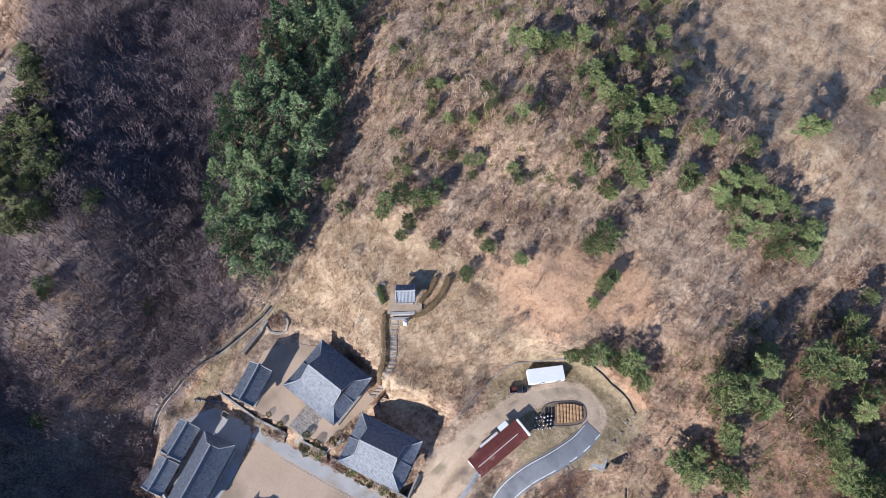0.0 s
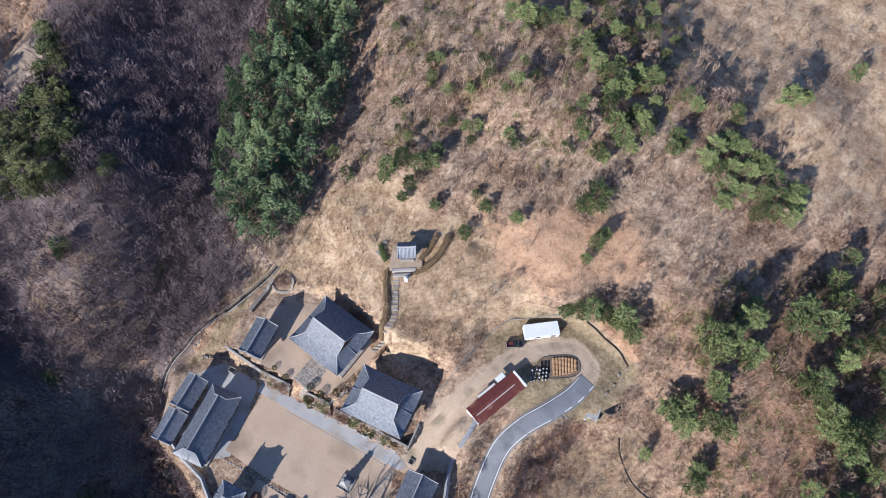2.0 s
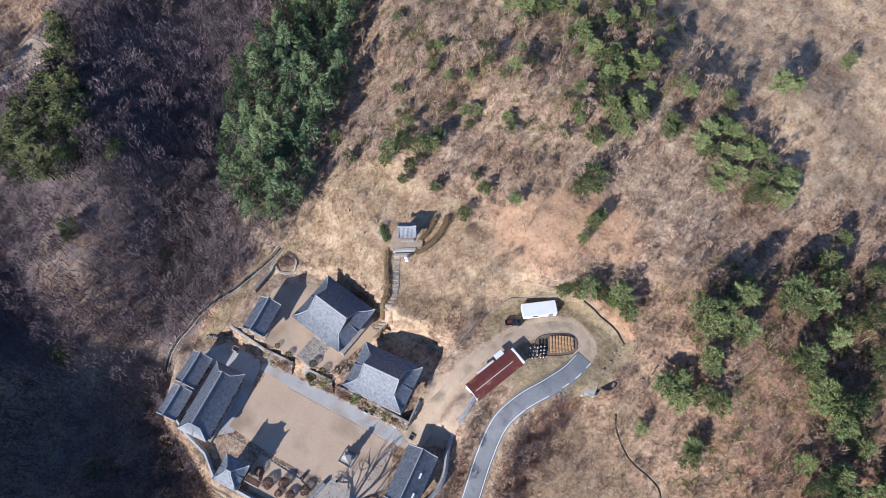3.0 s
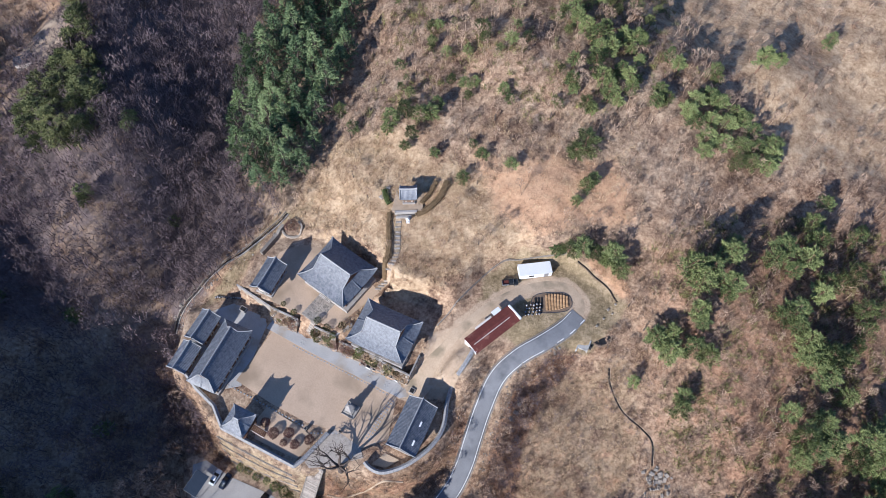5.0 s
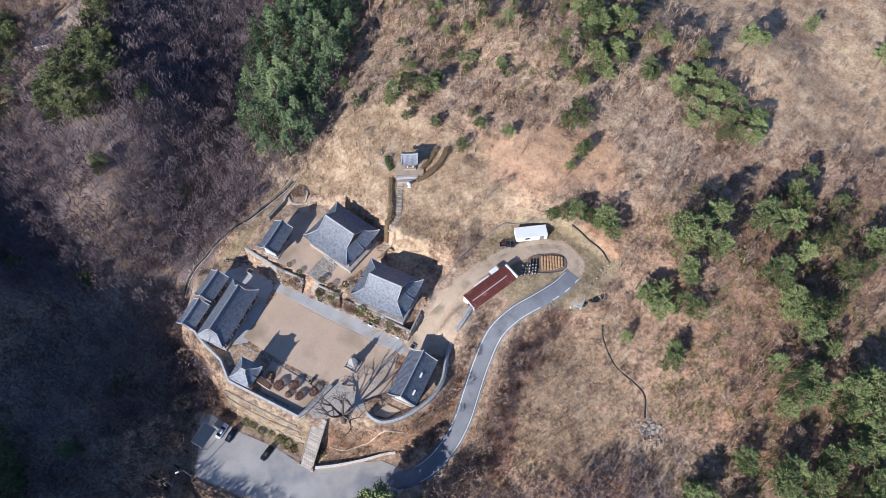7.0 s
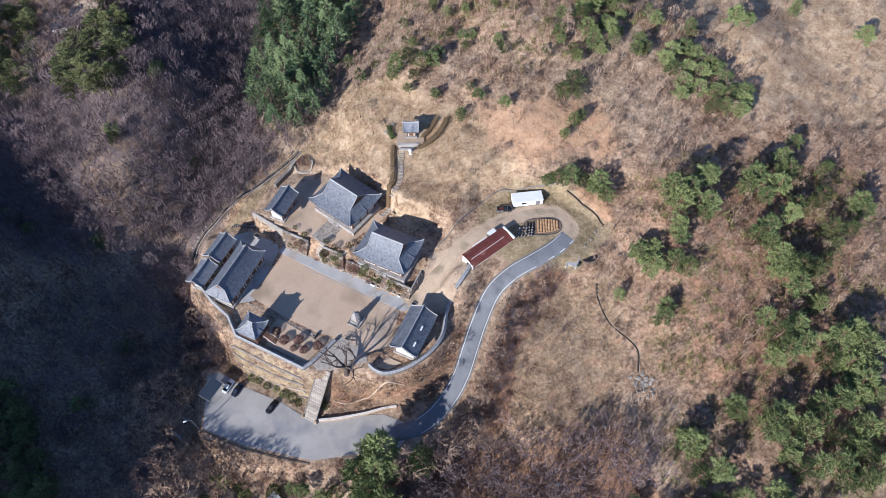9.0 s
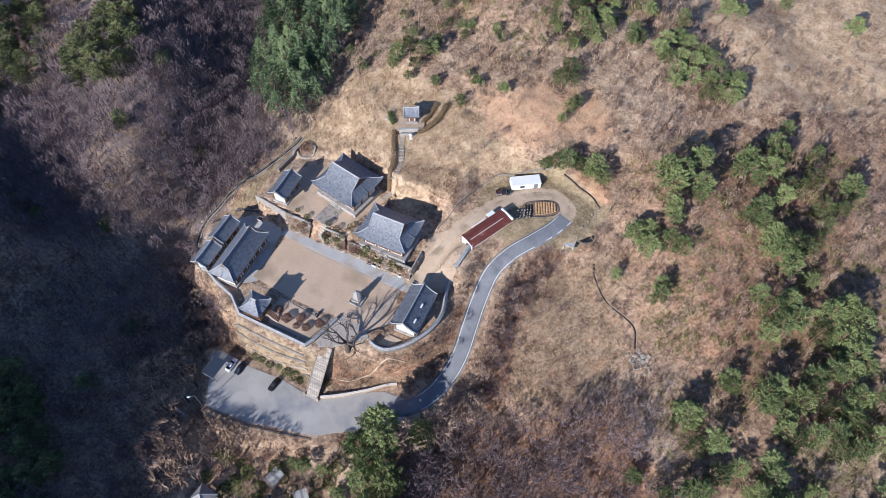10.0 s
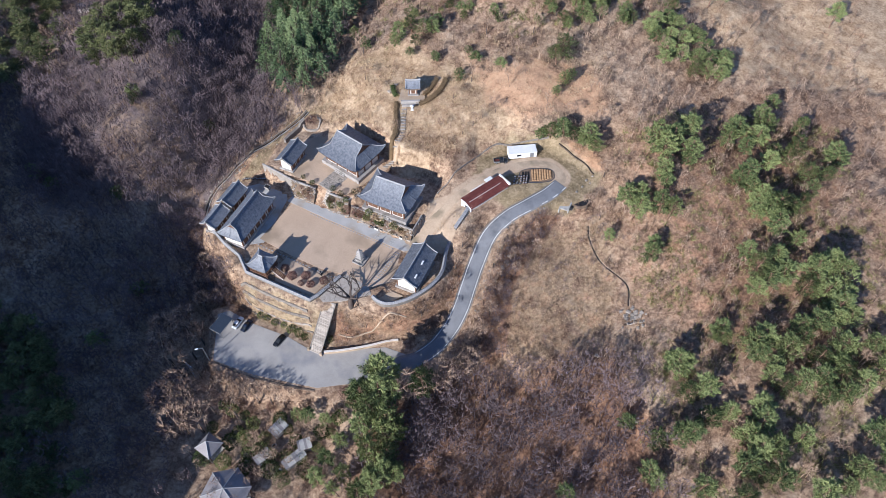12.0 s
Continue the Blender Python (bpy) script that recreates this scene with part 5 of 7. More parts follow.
# heap of stones at the drain's end
heap = tagged(new("rock_heap"), "heap of pale grey broken rocks below the drain", "rocks")
hr = random.Random(77)
for k in range(46):
    x, y = 36.4 + hr.gauss(0, 0.9), 11.8 + hr.gauss(0, 0.9)
    w = hr.uniform(0.25, 0.75)
    stone(heap, pose(x, y, ground(x, y) + 0.15 * w, hr.uniform(-25, 25), hr.uniform(-25, 25), hr.uniform(0, 360)) @ Matrix.Diagonal((w, w * 0.75, w * 0.6, 1)))
verge = tagged(new("roadside_rocks"), "scattered pale rocks on the verge of the lane", "rocks")
for k in range(60):
    p = LANE_LINE[int(hr.uniform(0.12, 0.62) * len(LANE_LINE))]
    x, y = p.x + hr.uniform(2.1, 3.6), p.y - hr.uniform(0.2, 2.2)
    w = hr.uniform(0.15, 0.42)
    stone(verge, pose(x, y, ground(x, y) + 0.1 * w, hr.uniform(-25, 25), 0, hr.uniform(0, 360)) @ Matrix.Diagonal((w, w * 0.75, w * 0.6, 1)))


# walled drain pit beside the culvert
pit = thing("drain_pit", pose(28.0, 34.2, ground(28.0, 34.2), rz=10), "dark walled drain pit beside the culvert head", "drain")
ring = [(1.7 * math.cos(a) * (1 + 0.08 * math.sin(3 * a)), 1.05 * math.sin(a)) for a in np.linspace(0, 2 * math.pi, 22)[:-1]]
part("rim", band(straight(ring + ring[:1], 0, 0.5), -0.6, 0.14, 0.10), M_SOILBED, pit, "dark rough stone rim")
# flat black plate just below the rim: shade of the depth given as colour
part("bottom", slab([(0.95 * x, 0.95 * y) for x, y in ring], 0.1, 0.4), M_DARK, pit, "black plate standing in for shade in the pit")

# ---- stairs, parking area and what stands there ----
stairs = thing("stone_stairs", Matrix(), "long flight of worn grey stone steps up to the court", "stairs")
a, b = Vector((-23.2, 6.4, PARK_Z)), Vector((-20.1, 13.0, COURT_Z))
n = 56
turn = math.atan2((b - a).y, (b - a).x) - math.pi / 2
for k in range(n):
    p = a.lerp(b, (k + 0.5) / n)
    part("step", one_box(p.x, p.y, p.z - 0.35, 2.2 + 0.12 * math.sin(2.3 * k), 0.26, 0.40 + 0.03 * math.sin(4.1 * k), bevel=0.02, turn=turn), M_COBBLE, stairs)
side = Vector((math.cos(turn), math.sin(turn), 0))
for s in (-1, 1):
    part("string_wall", bar_along(bmesh.new(), [a.lerp(b, t) + side * 1.2 * s + Vector((0, 0, 0.1)) for t in np.linspace(0, 1, 12)], 0.2, 0.08), M_FIELDSTONE, stairs, "low stone side string")
    part("end_post", one_box(a.x + side.x * 1.35 * s, a.y + side.y * 1.35 * s, PARK_Z - 0.2, 0.45, 0.45, 1.0, bevel=0.04), M_DIRT, stairs, "tan stone newel")

# stone tiers on the bank below the court wall
for k in range(4):
    off = 0.55 + 0.75 * k
    pts = [(-38.4 + 0.3 * k, 19.2 - off), (-36.2, 18.0 - off), (-30.2, 15.1 - off), (-24.4 + 0.2 * k, 12.4 - off * 0.8)]
    root = thing("stone_tier", Matrix(), "low fieldstone tier on the grassy bank", "wall", "stone tiers below the court")
    part("masonry", band(draped(pts, 0, 0.5), -0.8, 0.22, 0.13), M_FIELDSTONE, root)

wall = thing("parking_wall", Matrix(), "low white-topped wall between the parking area and the bank", "wall")
wl = draped([(-21.4, 6.2), (-18, 6.6), (-13.5, 7.5), (-9.6, 8.6), (-7.6, 8.9)], 0, 0.6, PARK_Z)
part("masonry", band(wl, -0.3, 0.75, 0.16), M_DIRT, wall)
part("cap", band(wl, 0.75, 0.83, 0.18), M_PLASTER, wall, "pale cap stones")
edge = thing("low_curb", Matrix(), "low brown retaining edge along the parking area", "kerb")
part("wall", band(draped([(-41.8, 4.2), (-34.2, 1.2), (-26.8, -0.6), (-22.4, -1.4)], 0, 0.7, PARK_Z), -0.8, 0.12, 0.14), M_SOILBED, edge)
path = thing("bank_path", Matrix(), "narrow pale earth path along the bank", "path")
part_mesh("earth", ribbon(draped([(-19.0, 9.6), (-16.4, 9.2), (-12.8, 10.2), (-9.4, 11.0), (-6.0, 11.3)], 0.02, 0.5), 0.13, 0.03, "earth"), M_DIRT, path)


def car(m, paint, label):
    """A saloon: body with wheel arches, cabin with glass, wheels, lamps, bumpers."""
    root = thing("car", m @ Matrix.Scale(0.62, 4), label, "car", "parked cars")

    def loft(rows, name, mat, smooth=True, lab=""):
        bm = bmesh.new()
        rings = []
        for x, half, lo, hi in rows:
            rings.append([bm.verts.new((x, y * half, z)) for y, z in ((-1, lo), (-1.02, (lo + hi) / 2), (-0.86, hi), (0, hi + 0.03), (0.86, hi), (1.02, (lo + hi) / 2), (1, lo))])
        for p, q in zip(rings, rings[1:]):
            for k in range(7):
                bm.faces.new((p[k], p[(k + 1) % 7], q[(k + 1) % 7], q[k]))
        bm.faces.new(rings[0][::-1])
        bm.faces.new(rings[-1])
        return part(name, bm, mat, root, lab, smooth)

    loft([(-2.25, 0.74, 0.32, 0.78), (-2.1, 0.84, 0.24, 0.88), (-1.2, 0.89, 0.22, 0.95), (0.8, 0.89, 0.22, 0.93), (1.6, 0.87, 0.22, 0.84), (2.15, 0.80, 0.25, 0.72), (2.28, 0.66, 0.34, 0.62)], "body", paint)
    loft([(-1.75, 0.70, 0.90, 0.96), (-1.05, 0.68, 0.90, 1.40), (-0.2, 0.68, 0.90, 1.46), (0.35, 0.68, 0.90, 1.40), (1.1, 0.72, 0.88, 0.94)], "windows", M_GLASS)
    loft([(-1.02, 0.60, 1.405, 1.44), (-0.2, 0.62, 1.46, 1.50), (0.32, 0.60, 1.405, 1.44)], "roof", paint)
    for x in (-1.4, 1.4):
        for s in (-1, 1):
            w = part("wheel", pole(bmesh.new(), (x, s * 0.70, 0.31), (x, s * 0.91, 0.31), 0.31, 0.31, 16), M_RUBBER, root)
            part("hub", pole(bmesh.new(), (x, s * 0.91, 0.31), (x, s * 0.925, 0.31), 0.19, 0.17, 12), M_STEEL, w)
    for s in (-1, 1):
        part("headlight", one_box(2.14, s * 0.58, 0.56, 0.16, 0.34, 0.13, bevel=0.03), M_WHITE, root)
        part("tail_light", one_box(-2.2, s * 0.6, 0.62, 0.1, 0.3, 0.16, bevel=0.03), M_RUST, root)
        part("mirror", one_box(0.75, s * 0.98, 0.95, 0.12, 0.18, 0.12, bevel=0.03), paint, root)
    part("bumper", one_box(2.24, 0, 0.3, 0.12, 1.4, 0.2, bevel=0.04), paint, root)
    part("bumper", one_box(-2.24, 0, 0.32, 0.1, 1.45, 0.22, bevel=0.04), paint, root)


M_CARWHITE = material("silver_paint", (0.62, 0.66, 0.70), (0.72, 0.75, 0.78), 1, 6, 0.25, 0.0)
M_CARBLACK = material("black_paint", (0.012, 0.013, 0.016), (0.025, 0.026, 0.03), 1, 6, 0.15, 0.0)
M_CARBLUE = material("dark_blue_paint", (0.012, 0.018, 0.035), (0.022, 0.03, 0.055), 1, 6, 0.15, 0.0)
car(pose(-38.8, 12.5, PARK_Z + 0.05, rz=64), M_CARWHITE, "pale silver saloon car on the parking area")
car(pose(-37.0, 11.9, PARK_Z + 0.05, rz=64), M_CARBLUE, "dark blue saloon car beside the silver one")
car(pose(-30.2, 8.7, PARK_Z + 0.05, rz=238), M_CARBLACK, "black saloon car standing alone on the concrete")


def shelter():
    root = thing("shelter", pose(-41.3, 11.2, PARK_Z, rz=62) @ Matrix.Diagonal((0.82, 0.85, 0.9, 1)), "open parking shelter with a dark blue-grey sheet roof", "shelter")
    part("roof_sheet", one_box(0, 0, 2.5, 4.6, 3.0, 0.1, bevel=0.02), M_BLUE, root)
    for k in range(12):
        part("rib", one_box(-2.2 + 0.4 * k, 0, 2.6, 0.05, 2.95, 0.015), M_BLUE, root)
    for s in (-1, 1):
        part("gutter", one_box(0, s * 1.52, 2.45, 4.7, 0.05, 0.1), M_RIDGE, root, "pale edge trim")
        part("gutter", one_box(s * 2.33, 0, 2.45, 0.05, 2.95, 0.1), M_RIDGE, root, "pale edge trim")
    for x in (-2.1, 2.1):
        for y in (-1.35, 1.35):
            part("post", one_box(x, y, -0.3, 0.12, 0.12, 2.8), M_STEEL, root)


shelter()


def utility_pole(x, y, tall, rz, label):
    root = thing("utility_pole", pose(x, y, ground(x, y) - 0.4, rz=rz), label, "utility pole")
    part("shaft", pole(bmesh.new(), (0, 0, 0), (0, 0, tall), 0.17, 0.11, 10), M_CONCRETE, root)
    part("crossarm", one_box(0, 0, tall - 0.7, 2.4, 0.12, 0.12), M_STEEL, root)
    part("crossarm", one_box(0, 0, tall - 1.5, 1.6, 0.1, 0.1), M_STEEL, root)
    for s in (-1, -0.4, 0.4, 1):
        part("insulator", pole(bmesh.new(), (s, 0, tall - 0.58), (s, 0, tall - 0.3), 0.07, 0.05, 8), M_WHITE, root)
    part("transformer", pole(bmesh.new(), (0.35, 0.2, tall - 2.8), (0.35, 0.2, tall - 1.9), 0.24, 0.24, 12), M_STEEL, root)


utility_pole(-46.4, 3.4, 6.4, -35, "grey concrete utility pole with crossarms at the valley edge")
lamp = thing("street_lamp", pose(-42.7, 4.6, PARK_Z - 0.2, rz=200), "slim street lamp with a white head by the parking area", "street lamp")
part("shaft", pole(bmesh.new(), (0, 0, 0), (0, 0, 5.0), 0.08, 0.05, 8), M_STEEL, lamp)
part("arm", pole(bmesh.new(), (0, 0, 4.9), (0.9, 0, 5.2), 0.04, 0.04, 6), M_STEEL, lamp)
part("head", one_box(1.0, 0, 5.12, 0.6, 0.25, 0.12, bevel=0.03), M_WHITE, lamp)


def tent_roof(name, x, y, z, sides, radius, rise, wall, label, mat):
    """A small open pavilion with a pointed roof of flat panels."""
    root = thing(name, pose(x, y, z, rz=12), label, "pavilion")
    ring = [Vector((radius * math.cos(k * 2 * math.pi / sides), radius * math.sin(k * 2 * math.pi / sides), wall)) for k in range(sides)]
    top = Vector((0, 0, wall + rise))
    for k in range(sides):
        bm = bmesh.new()
        f = bm.faces.new([bm.verts.new(p) for p in (ring[k], ring[(k + 1) % sides], top)])
        r = bmesh.ops.extrude_face_region(bm, geom=[f])
        bmesh.ops.translate(bm, verts=[v for v in r["geom"] if isinstance(v, bmesh.types.BMVert)], vec=(0, 0, -0.12))
        bmesh.ops.recalc_face_normals(bm, faces=bm.faces)
        part("roof_panel", bm, mat, root)
        part("hip_strip", bar_along(bmesh.new(), [ring[k].lerp(top, t) + Vector((0, 0, 0.04)) for t in (0, 0.5, 1)], 0.16, 0.08), M_RIDGE, root)
        c = ring[k] * 0.85
        part("post", pole(bmesh.new(), (c.x, c.y, -1.5), (c.x, c.y, wall + 0.1), 0.1, 0.1, 8), M_TIMBER, root)
    part("floor", pole(bmesh.new(), (0, 0, -1.5), (0, 0, 0.15), radius * 0.95, radius * 0.95, sides), M_CONCRETE, root)


M_GREYROOF = material("grey_felt", (0.20, 0.185, 0.185), (0.33, 0.31, 0.31), 0.8, 7, 0.8, 0.2)
tent_roof("pavilion", -35.4, -19.0, ground(-35.4, -19.0) + 0.3, 6, 4.3, 1.9, 2.4, "six-sided pavilion with a pale grey pointed roof", M_GREYROOF)
tent_roof("pavilion", -40.2, -10.8, ground(-40.2, -10.8) + 0.3, 4, 2.5, 2.0, 2.2, "small square shelter with a pale pointed roof", M_GREYROOF)
for x, y, w, d, rz, label in ((-30.6, -12.4, 3.0, 1.5, 42, "low shed with a patched grey sheet roof"), (-28.6, -7.2, 3.0, 2.0, 50, "small store with a bluish sheet roof"), (-25.0, -12.8, 4.2, 1.6, 40, "long narrow shed with a grey sheet roof"), (-23.4, -10.4, 2.4, 1.7, 20, "small shed with a pale sheet roof")):
    root = thing("shed", pose(x, y, ground(x, y), rz=rz), label, "shed", "sheds below the parking area")
    part("wall", one_box(0, 0, -0.6, w * 0.9, d * 0.85, 2.3), M_PLASTER, root)
    for k in range(6):
        part("roof_sheet", one_box(-w / 2 + w * (k + 0.5) / 6, 0, 1.72 + 0.02 * (k % 2), w / 6 + 0.05, d + 0.3, 0.06), M_CONCRETE if k % 3 else M_GREYROOF, root)
for x, y in ((-29.2, -10.0), (-27.6, -14.6)):
    basin = thing("basin", pose(x, y, ground(x, y)), "round white plastic basin", "basin")
    part("bowl", pole(bmesh.new(), (0, 0, 0), (0, 0, 0.3), 0.35, 0.45, 16), M_WHITE, basin)
    part("water", pole(bmesh.new(), (0, 0, 0.3), (0, 0, 0.305), 0.36, 0.36, 16), M_DARK, basin)

# ---- shrine on the spur, hedges, west path, far cutting ----
SHRINE_Z = ground(-5.9, 57.6) + 0.15
shrine = long_house("shrine", pose(-5.9, 58.0, SHRINE_Z, rz=2), 3.2, 3.0, 0.3, 2.1, 3.2, "small white-walled shrine with a dark tiled roof on the spur", 1)
tagged(part("shrine_terrace", slab([(-8.9, 55.4), (-3.4, 55.6), (-3.2, 60.2), (-8.2, 60.4)], SHRINE_Z + 0.02, 1.6), M_DIRT), "earth terrace under the shrine", "terrace", kind="structure")
kerb2 = thing("terrace_edge", Matrix(), "pale stone edge of the shrine terrace", "kerb")
part("stones", band(straight([(-8.4, 55.3), (-4.4, 55.5)], SHRINE_Z, 0.6), -1.2, 0.12, 0.2), M_STONE, kerb2)
part("stones", band(straight([(-8.2, 54.6), (-5.4, 54.7)], SHRINE_Z - 0.5, 0.6), -1.2, 0.1, 0.2), M_STONE, kerb2)
lantern = thing("stone_lantern", pose(-6.0, 53.9, ground(-6.0, 53.9) - 0.1) @ Matrix.Scale(0.75, 4), "white stone lantern below the shrine", "stone lantern")
part("base", one_box(0, 0, 0, 0.8, 0.8, 0.25, bevel=0.04), M_WHITE, lantern)
part("shaft", pole(bmesh.new(), (0, 0, 0.25), (0, 0, 0.95), 0.18, 0.16, 8), M_WHITE, lantern)
part("fire_box", one_box(0, 0, 0.95, 0.5, 0.5, 0.4, bevel=0.04), M_WHITE, lantern)
part("cap", pole(bmesh.new(), (0, 0, 1.35), (0, 0, 1.75), 0.55, 0.08, 6), M_WHITE, lantern)


def hedge(pts, half, tall, mat, label):
    """A clipped hedge: a twiggy core under a skin of small blades."""
    rng = random.Random(int(abs(pts[0][0] * 10)))
    line = draped(pts, 0, 0.4)
    root = thing("hedge", Matrix(), label, "hedge")
    core = []
    for p in line:
        core.append((p.x, p.y, p.z + tall * 0.25))
    part("core", bar_along(bmesh.new(), core, half * 1.5, tall * 0.55), mat, root)
    s = Strokes()
    for p in line:
        for k in range(46):
            d = rand_dir(rng, 0.4)
            q = p + Vector((d.x * half * 0.9, d.y * half * 0.9, tall * 0.5 + d.z * tall * 0.45))
            e = (d + rand_dir(rng) * 0.8).normalized()
            s.blade(q, q + e * rng.uniform(0.15, 0.35), e.orthogonal().normalized(), 0.04)
    tagged(part_mesh("leaf_skin", s.mesh("leaf_skin"), mat, root), kind="stuff")


M_BROWNHEDGE = material("brown_hedge", (0.11, 0.075, 0.04), (0.27, 0.19, 0.105), 1.2, 8, 0.9, 0.3, by_island=0.4)
hedge([(-9.3, 55.4), (-9.4, 52.6), (-9.2, 50.0), (-9.4, 47.6), (-10.2, 45.8)], 0.55, 0.9, M_BROWNHEDGE, "dry brown clipped hedge beside the shrine path")
hedge([(-3.7, 57.2), (-2.2, 59.0), (-1.0, 61.2)], 0.45, 0.9, M_BROWNHEDGE, "dry brown hedge on the shrine bank")
hedge([(-4.6, 55.2), (-2.8, 55.9), (-1.0, 57.4), (0.4, 59.6), (1.0, 61.2)], 0.6, 1.0, M_BROWNHEDGE, "curved dry brown hedge round the shrine bank")
hedge([(-10.4, 59.8), (-10.0, 58.2), (-9.4, 57.2)], 0.6, 0.9, M_HEDGE, "dark shrub row beside the shrine")
sp = thing("shrine_path", Matrix(), "pale stepped earth path up to the shrine", "path")
SP = [(-7.6, 54.6), (-7.8, 52.0), (-7.8, 49.0), (-8.4, 46.8), (-9.8, 45.2), (-11.4, 43.6)]
part_mesh("earth", ribbon(draped(SP, 0.02, 0.5), 0.6, 0.03, "earth"), M_DIRT, sp)
for k, p in enumerate(draped(SP, 0.06, 0.7)):
    part("tread", one_box(p.x, p.y, p.z - 0.12, 1.0, 0.3, 0.2, bevel=0.03, turn=0.1 * math.sin(k)), M_STONE, sp)
for x, y, s in ((-10.2, 59.4, 1.0), (-10.9, 58.6, 0.7), (-9.7, 60.3, 0.6), (29.6, 39.6, 0.4), (30.9, 40.5, 0.32), (28.6, 37.9, 0.3), (27.3, 36.5, 0.36), (30.2, 38.8, 0.25), (35.6, 13.0, 0.7), (36.3, 12.4, 0.6), (35.0, 12.2, 0.55), (36.0, 11.6, 0.5), (29.0, 4.6, 0.6), (20.4, -4.6, 0.7), (13, 22.5, 0.7), (12.2, 21.4, 0.6), (13.6, 23.8, 0.5)):
    boulder = thing("boulder", pose(x, y, ground(x, y) + 0.1, rz=sr.uniform(0, 360)), "grey weathered boulder half sunk in the slope", "boulder")
    ob = part_mesh("rock", STONE_MESHES[int(s * 10) % 6], None, boulder)
    ob.scale = (s * 1.2, s, s * 0.8)

# the lined channel and rail along the west edge
west = thing("west_channel", Matrix(), "pale stone-lined channel along the foot of the west slope", "channel")
WP = [(-50.4, 38.6), (-49.3, 41.2), (-47.8, 43.3), (-45.9, 45.2), (-43.9, 47.3), (-41.3, 48.9), (-37.5, 50.9), (-33.7, 53.8), (-30.8, 56.2), (-28.9, 58.2)]
part("stone_edge", band(draped(WP, 0.05, 0.6), -0.5, 0.2, 0.09), M_STONE, west)
part("stone_edge", band(draped([(x - 0.6, y + 0.6) for x, y in WP], 0.05, 0.6), -0.5, 0.2, 0.09), M_FIELDSTONE, west)
part_mesh("bed", ribbon(draped([(x - 0.3, y + 0.3) for x, y in WP], 0.02, 0.6), 0.2, 0.04, "bed"), M_DARK, west, "near-black channel bed")
rubble = tagged(new("channel_rubble"), "loose grey rubble along the west channel", "rocks")
rr = random.Random(41)
for k in range(90):
    i = rr.randrange(len(WP) - 1)
    t = rr.random()
    x, y = (WP[i][j] + t * (WP[i + 1][j] - WP[i][j]) for j in (0, 1))
    off = rr.choice((rr.uniform(-2.6, -0.9), rr.uniform(0.5, 1.6)))
    x, y, w = x + off * 0.7, y - off * 0.7, rr.uniform(0.15, 0.5)
    stone(rubble, pose(x, y, ground(x, y) + 0.08 * w, rr.uniform(-25, 25), rr.uniform(-20, 20), rr.uniform(0, 360)) @ Matrix.Diagonal((w, w * 0.75, w * 0.6, 1)))
lw = thing("low_wall", Matrix(), "low earth-capped wall behind the store house", "wall")
part("masonry", band(draped([(-33.2, 50.4), (-31.4, 53.2), (-29.6, 55.8)], 0, 0.6), -0.4, 1.1, 0.3), M_FIELDSTONE, lw)
rw = thing("round_wall", Matrix(), "round low stone enclosure with brown brush inside", "wall")
part("masonry", band(draped([(-28.0 + 1.9 * math.cos(a), 55.4 + 1.4 * math.sin(a)) for a in np.linspace(2.6, 7.2, 10)], 0, 0.5), -0.4, 0.45, 0.16), M_FIELDSTONE, rw)
shrub(-28.0, 55.6, "red", 1.5, "brown leafless bush inside the round enclosure", "", None)

# shrubs on the bank by the cars
for x, y, s in ((-34.6, 14.2, 1.0), (-33.2, 13.6, 0.8), (-31.6, 12.6, 0.9), (-29.8, 12.0, 0.8), (-28.2, 11.0, 1.1), (-26.6, 10.2, 1.2), (-25.4, 9.4, 0.9), (-20.4, 8.6, 0.9)):
    shrub(x, y, "green", s, "dark green shrub at the edge of the parking area", "shrubs by the parking area")

# shrubs in the gardens below the parking area
for x, y, k in ((-39.5, -2.6, 1.3), (-37.6, -3.8, 1.5), (-35.2, -4.6, 1.2), (-33.4, -6.2, 1.6), (-36.0, -7.6, 1.4), (-31.0, -8.8, 1.5), (-28.6, -5.4, 1.7), (-27.0, -7.2, 1.3), (-25.2, -9.6, 1.6), (-24.0, -12.4, 1.4), (-29.4, -12.0, 1.6), (-33.6, -11.6, 1.5), (-21.4, -10.6, 1.2), (-18.8, -8.6, 1.3), (-15.8, -3.8, 1.1), (-40.8, -6.8, 1.4), (-37.0, -9.6, 1.9), (-34.6, -8.8, 1.8), (-31.4, -11.0, 1.9), (-29.0, -14.6, 2.0), (-26.8, -16.2, 1.9), (-33.4, -14.0, 1.9), (-37.6, -13.2, 1.8), (-41.6, -12.6, 2.0), (-23.0, -14.8, 1.9), (-20.6, -8.2, 1.8), (-17.4, -6.2, 1.7), (-26.4, -12.2, 1.7)):
    shrub(x, y, "green", k, "tall yellow-green garden shrub below the parking area", "garden shrubs below the parking area")
for x, y, k in ((-16.6, -1.9, 1.5), (-14.8, -2.6, 1.3), (-30.6, -3.0, 1.2), (-24.2, -3.2, 1.4), (-38.4, -5.4, 1.2)):
    shrub(x, y, "red", k, "leafless reddish garden shrub below the parking area", "garden shrubs below the parking area")

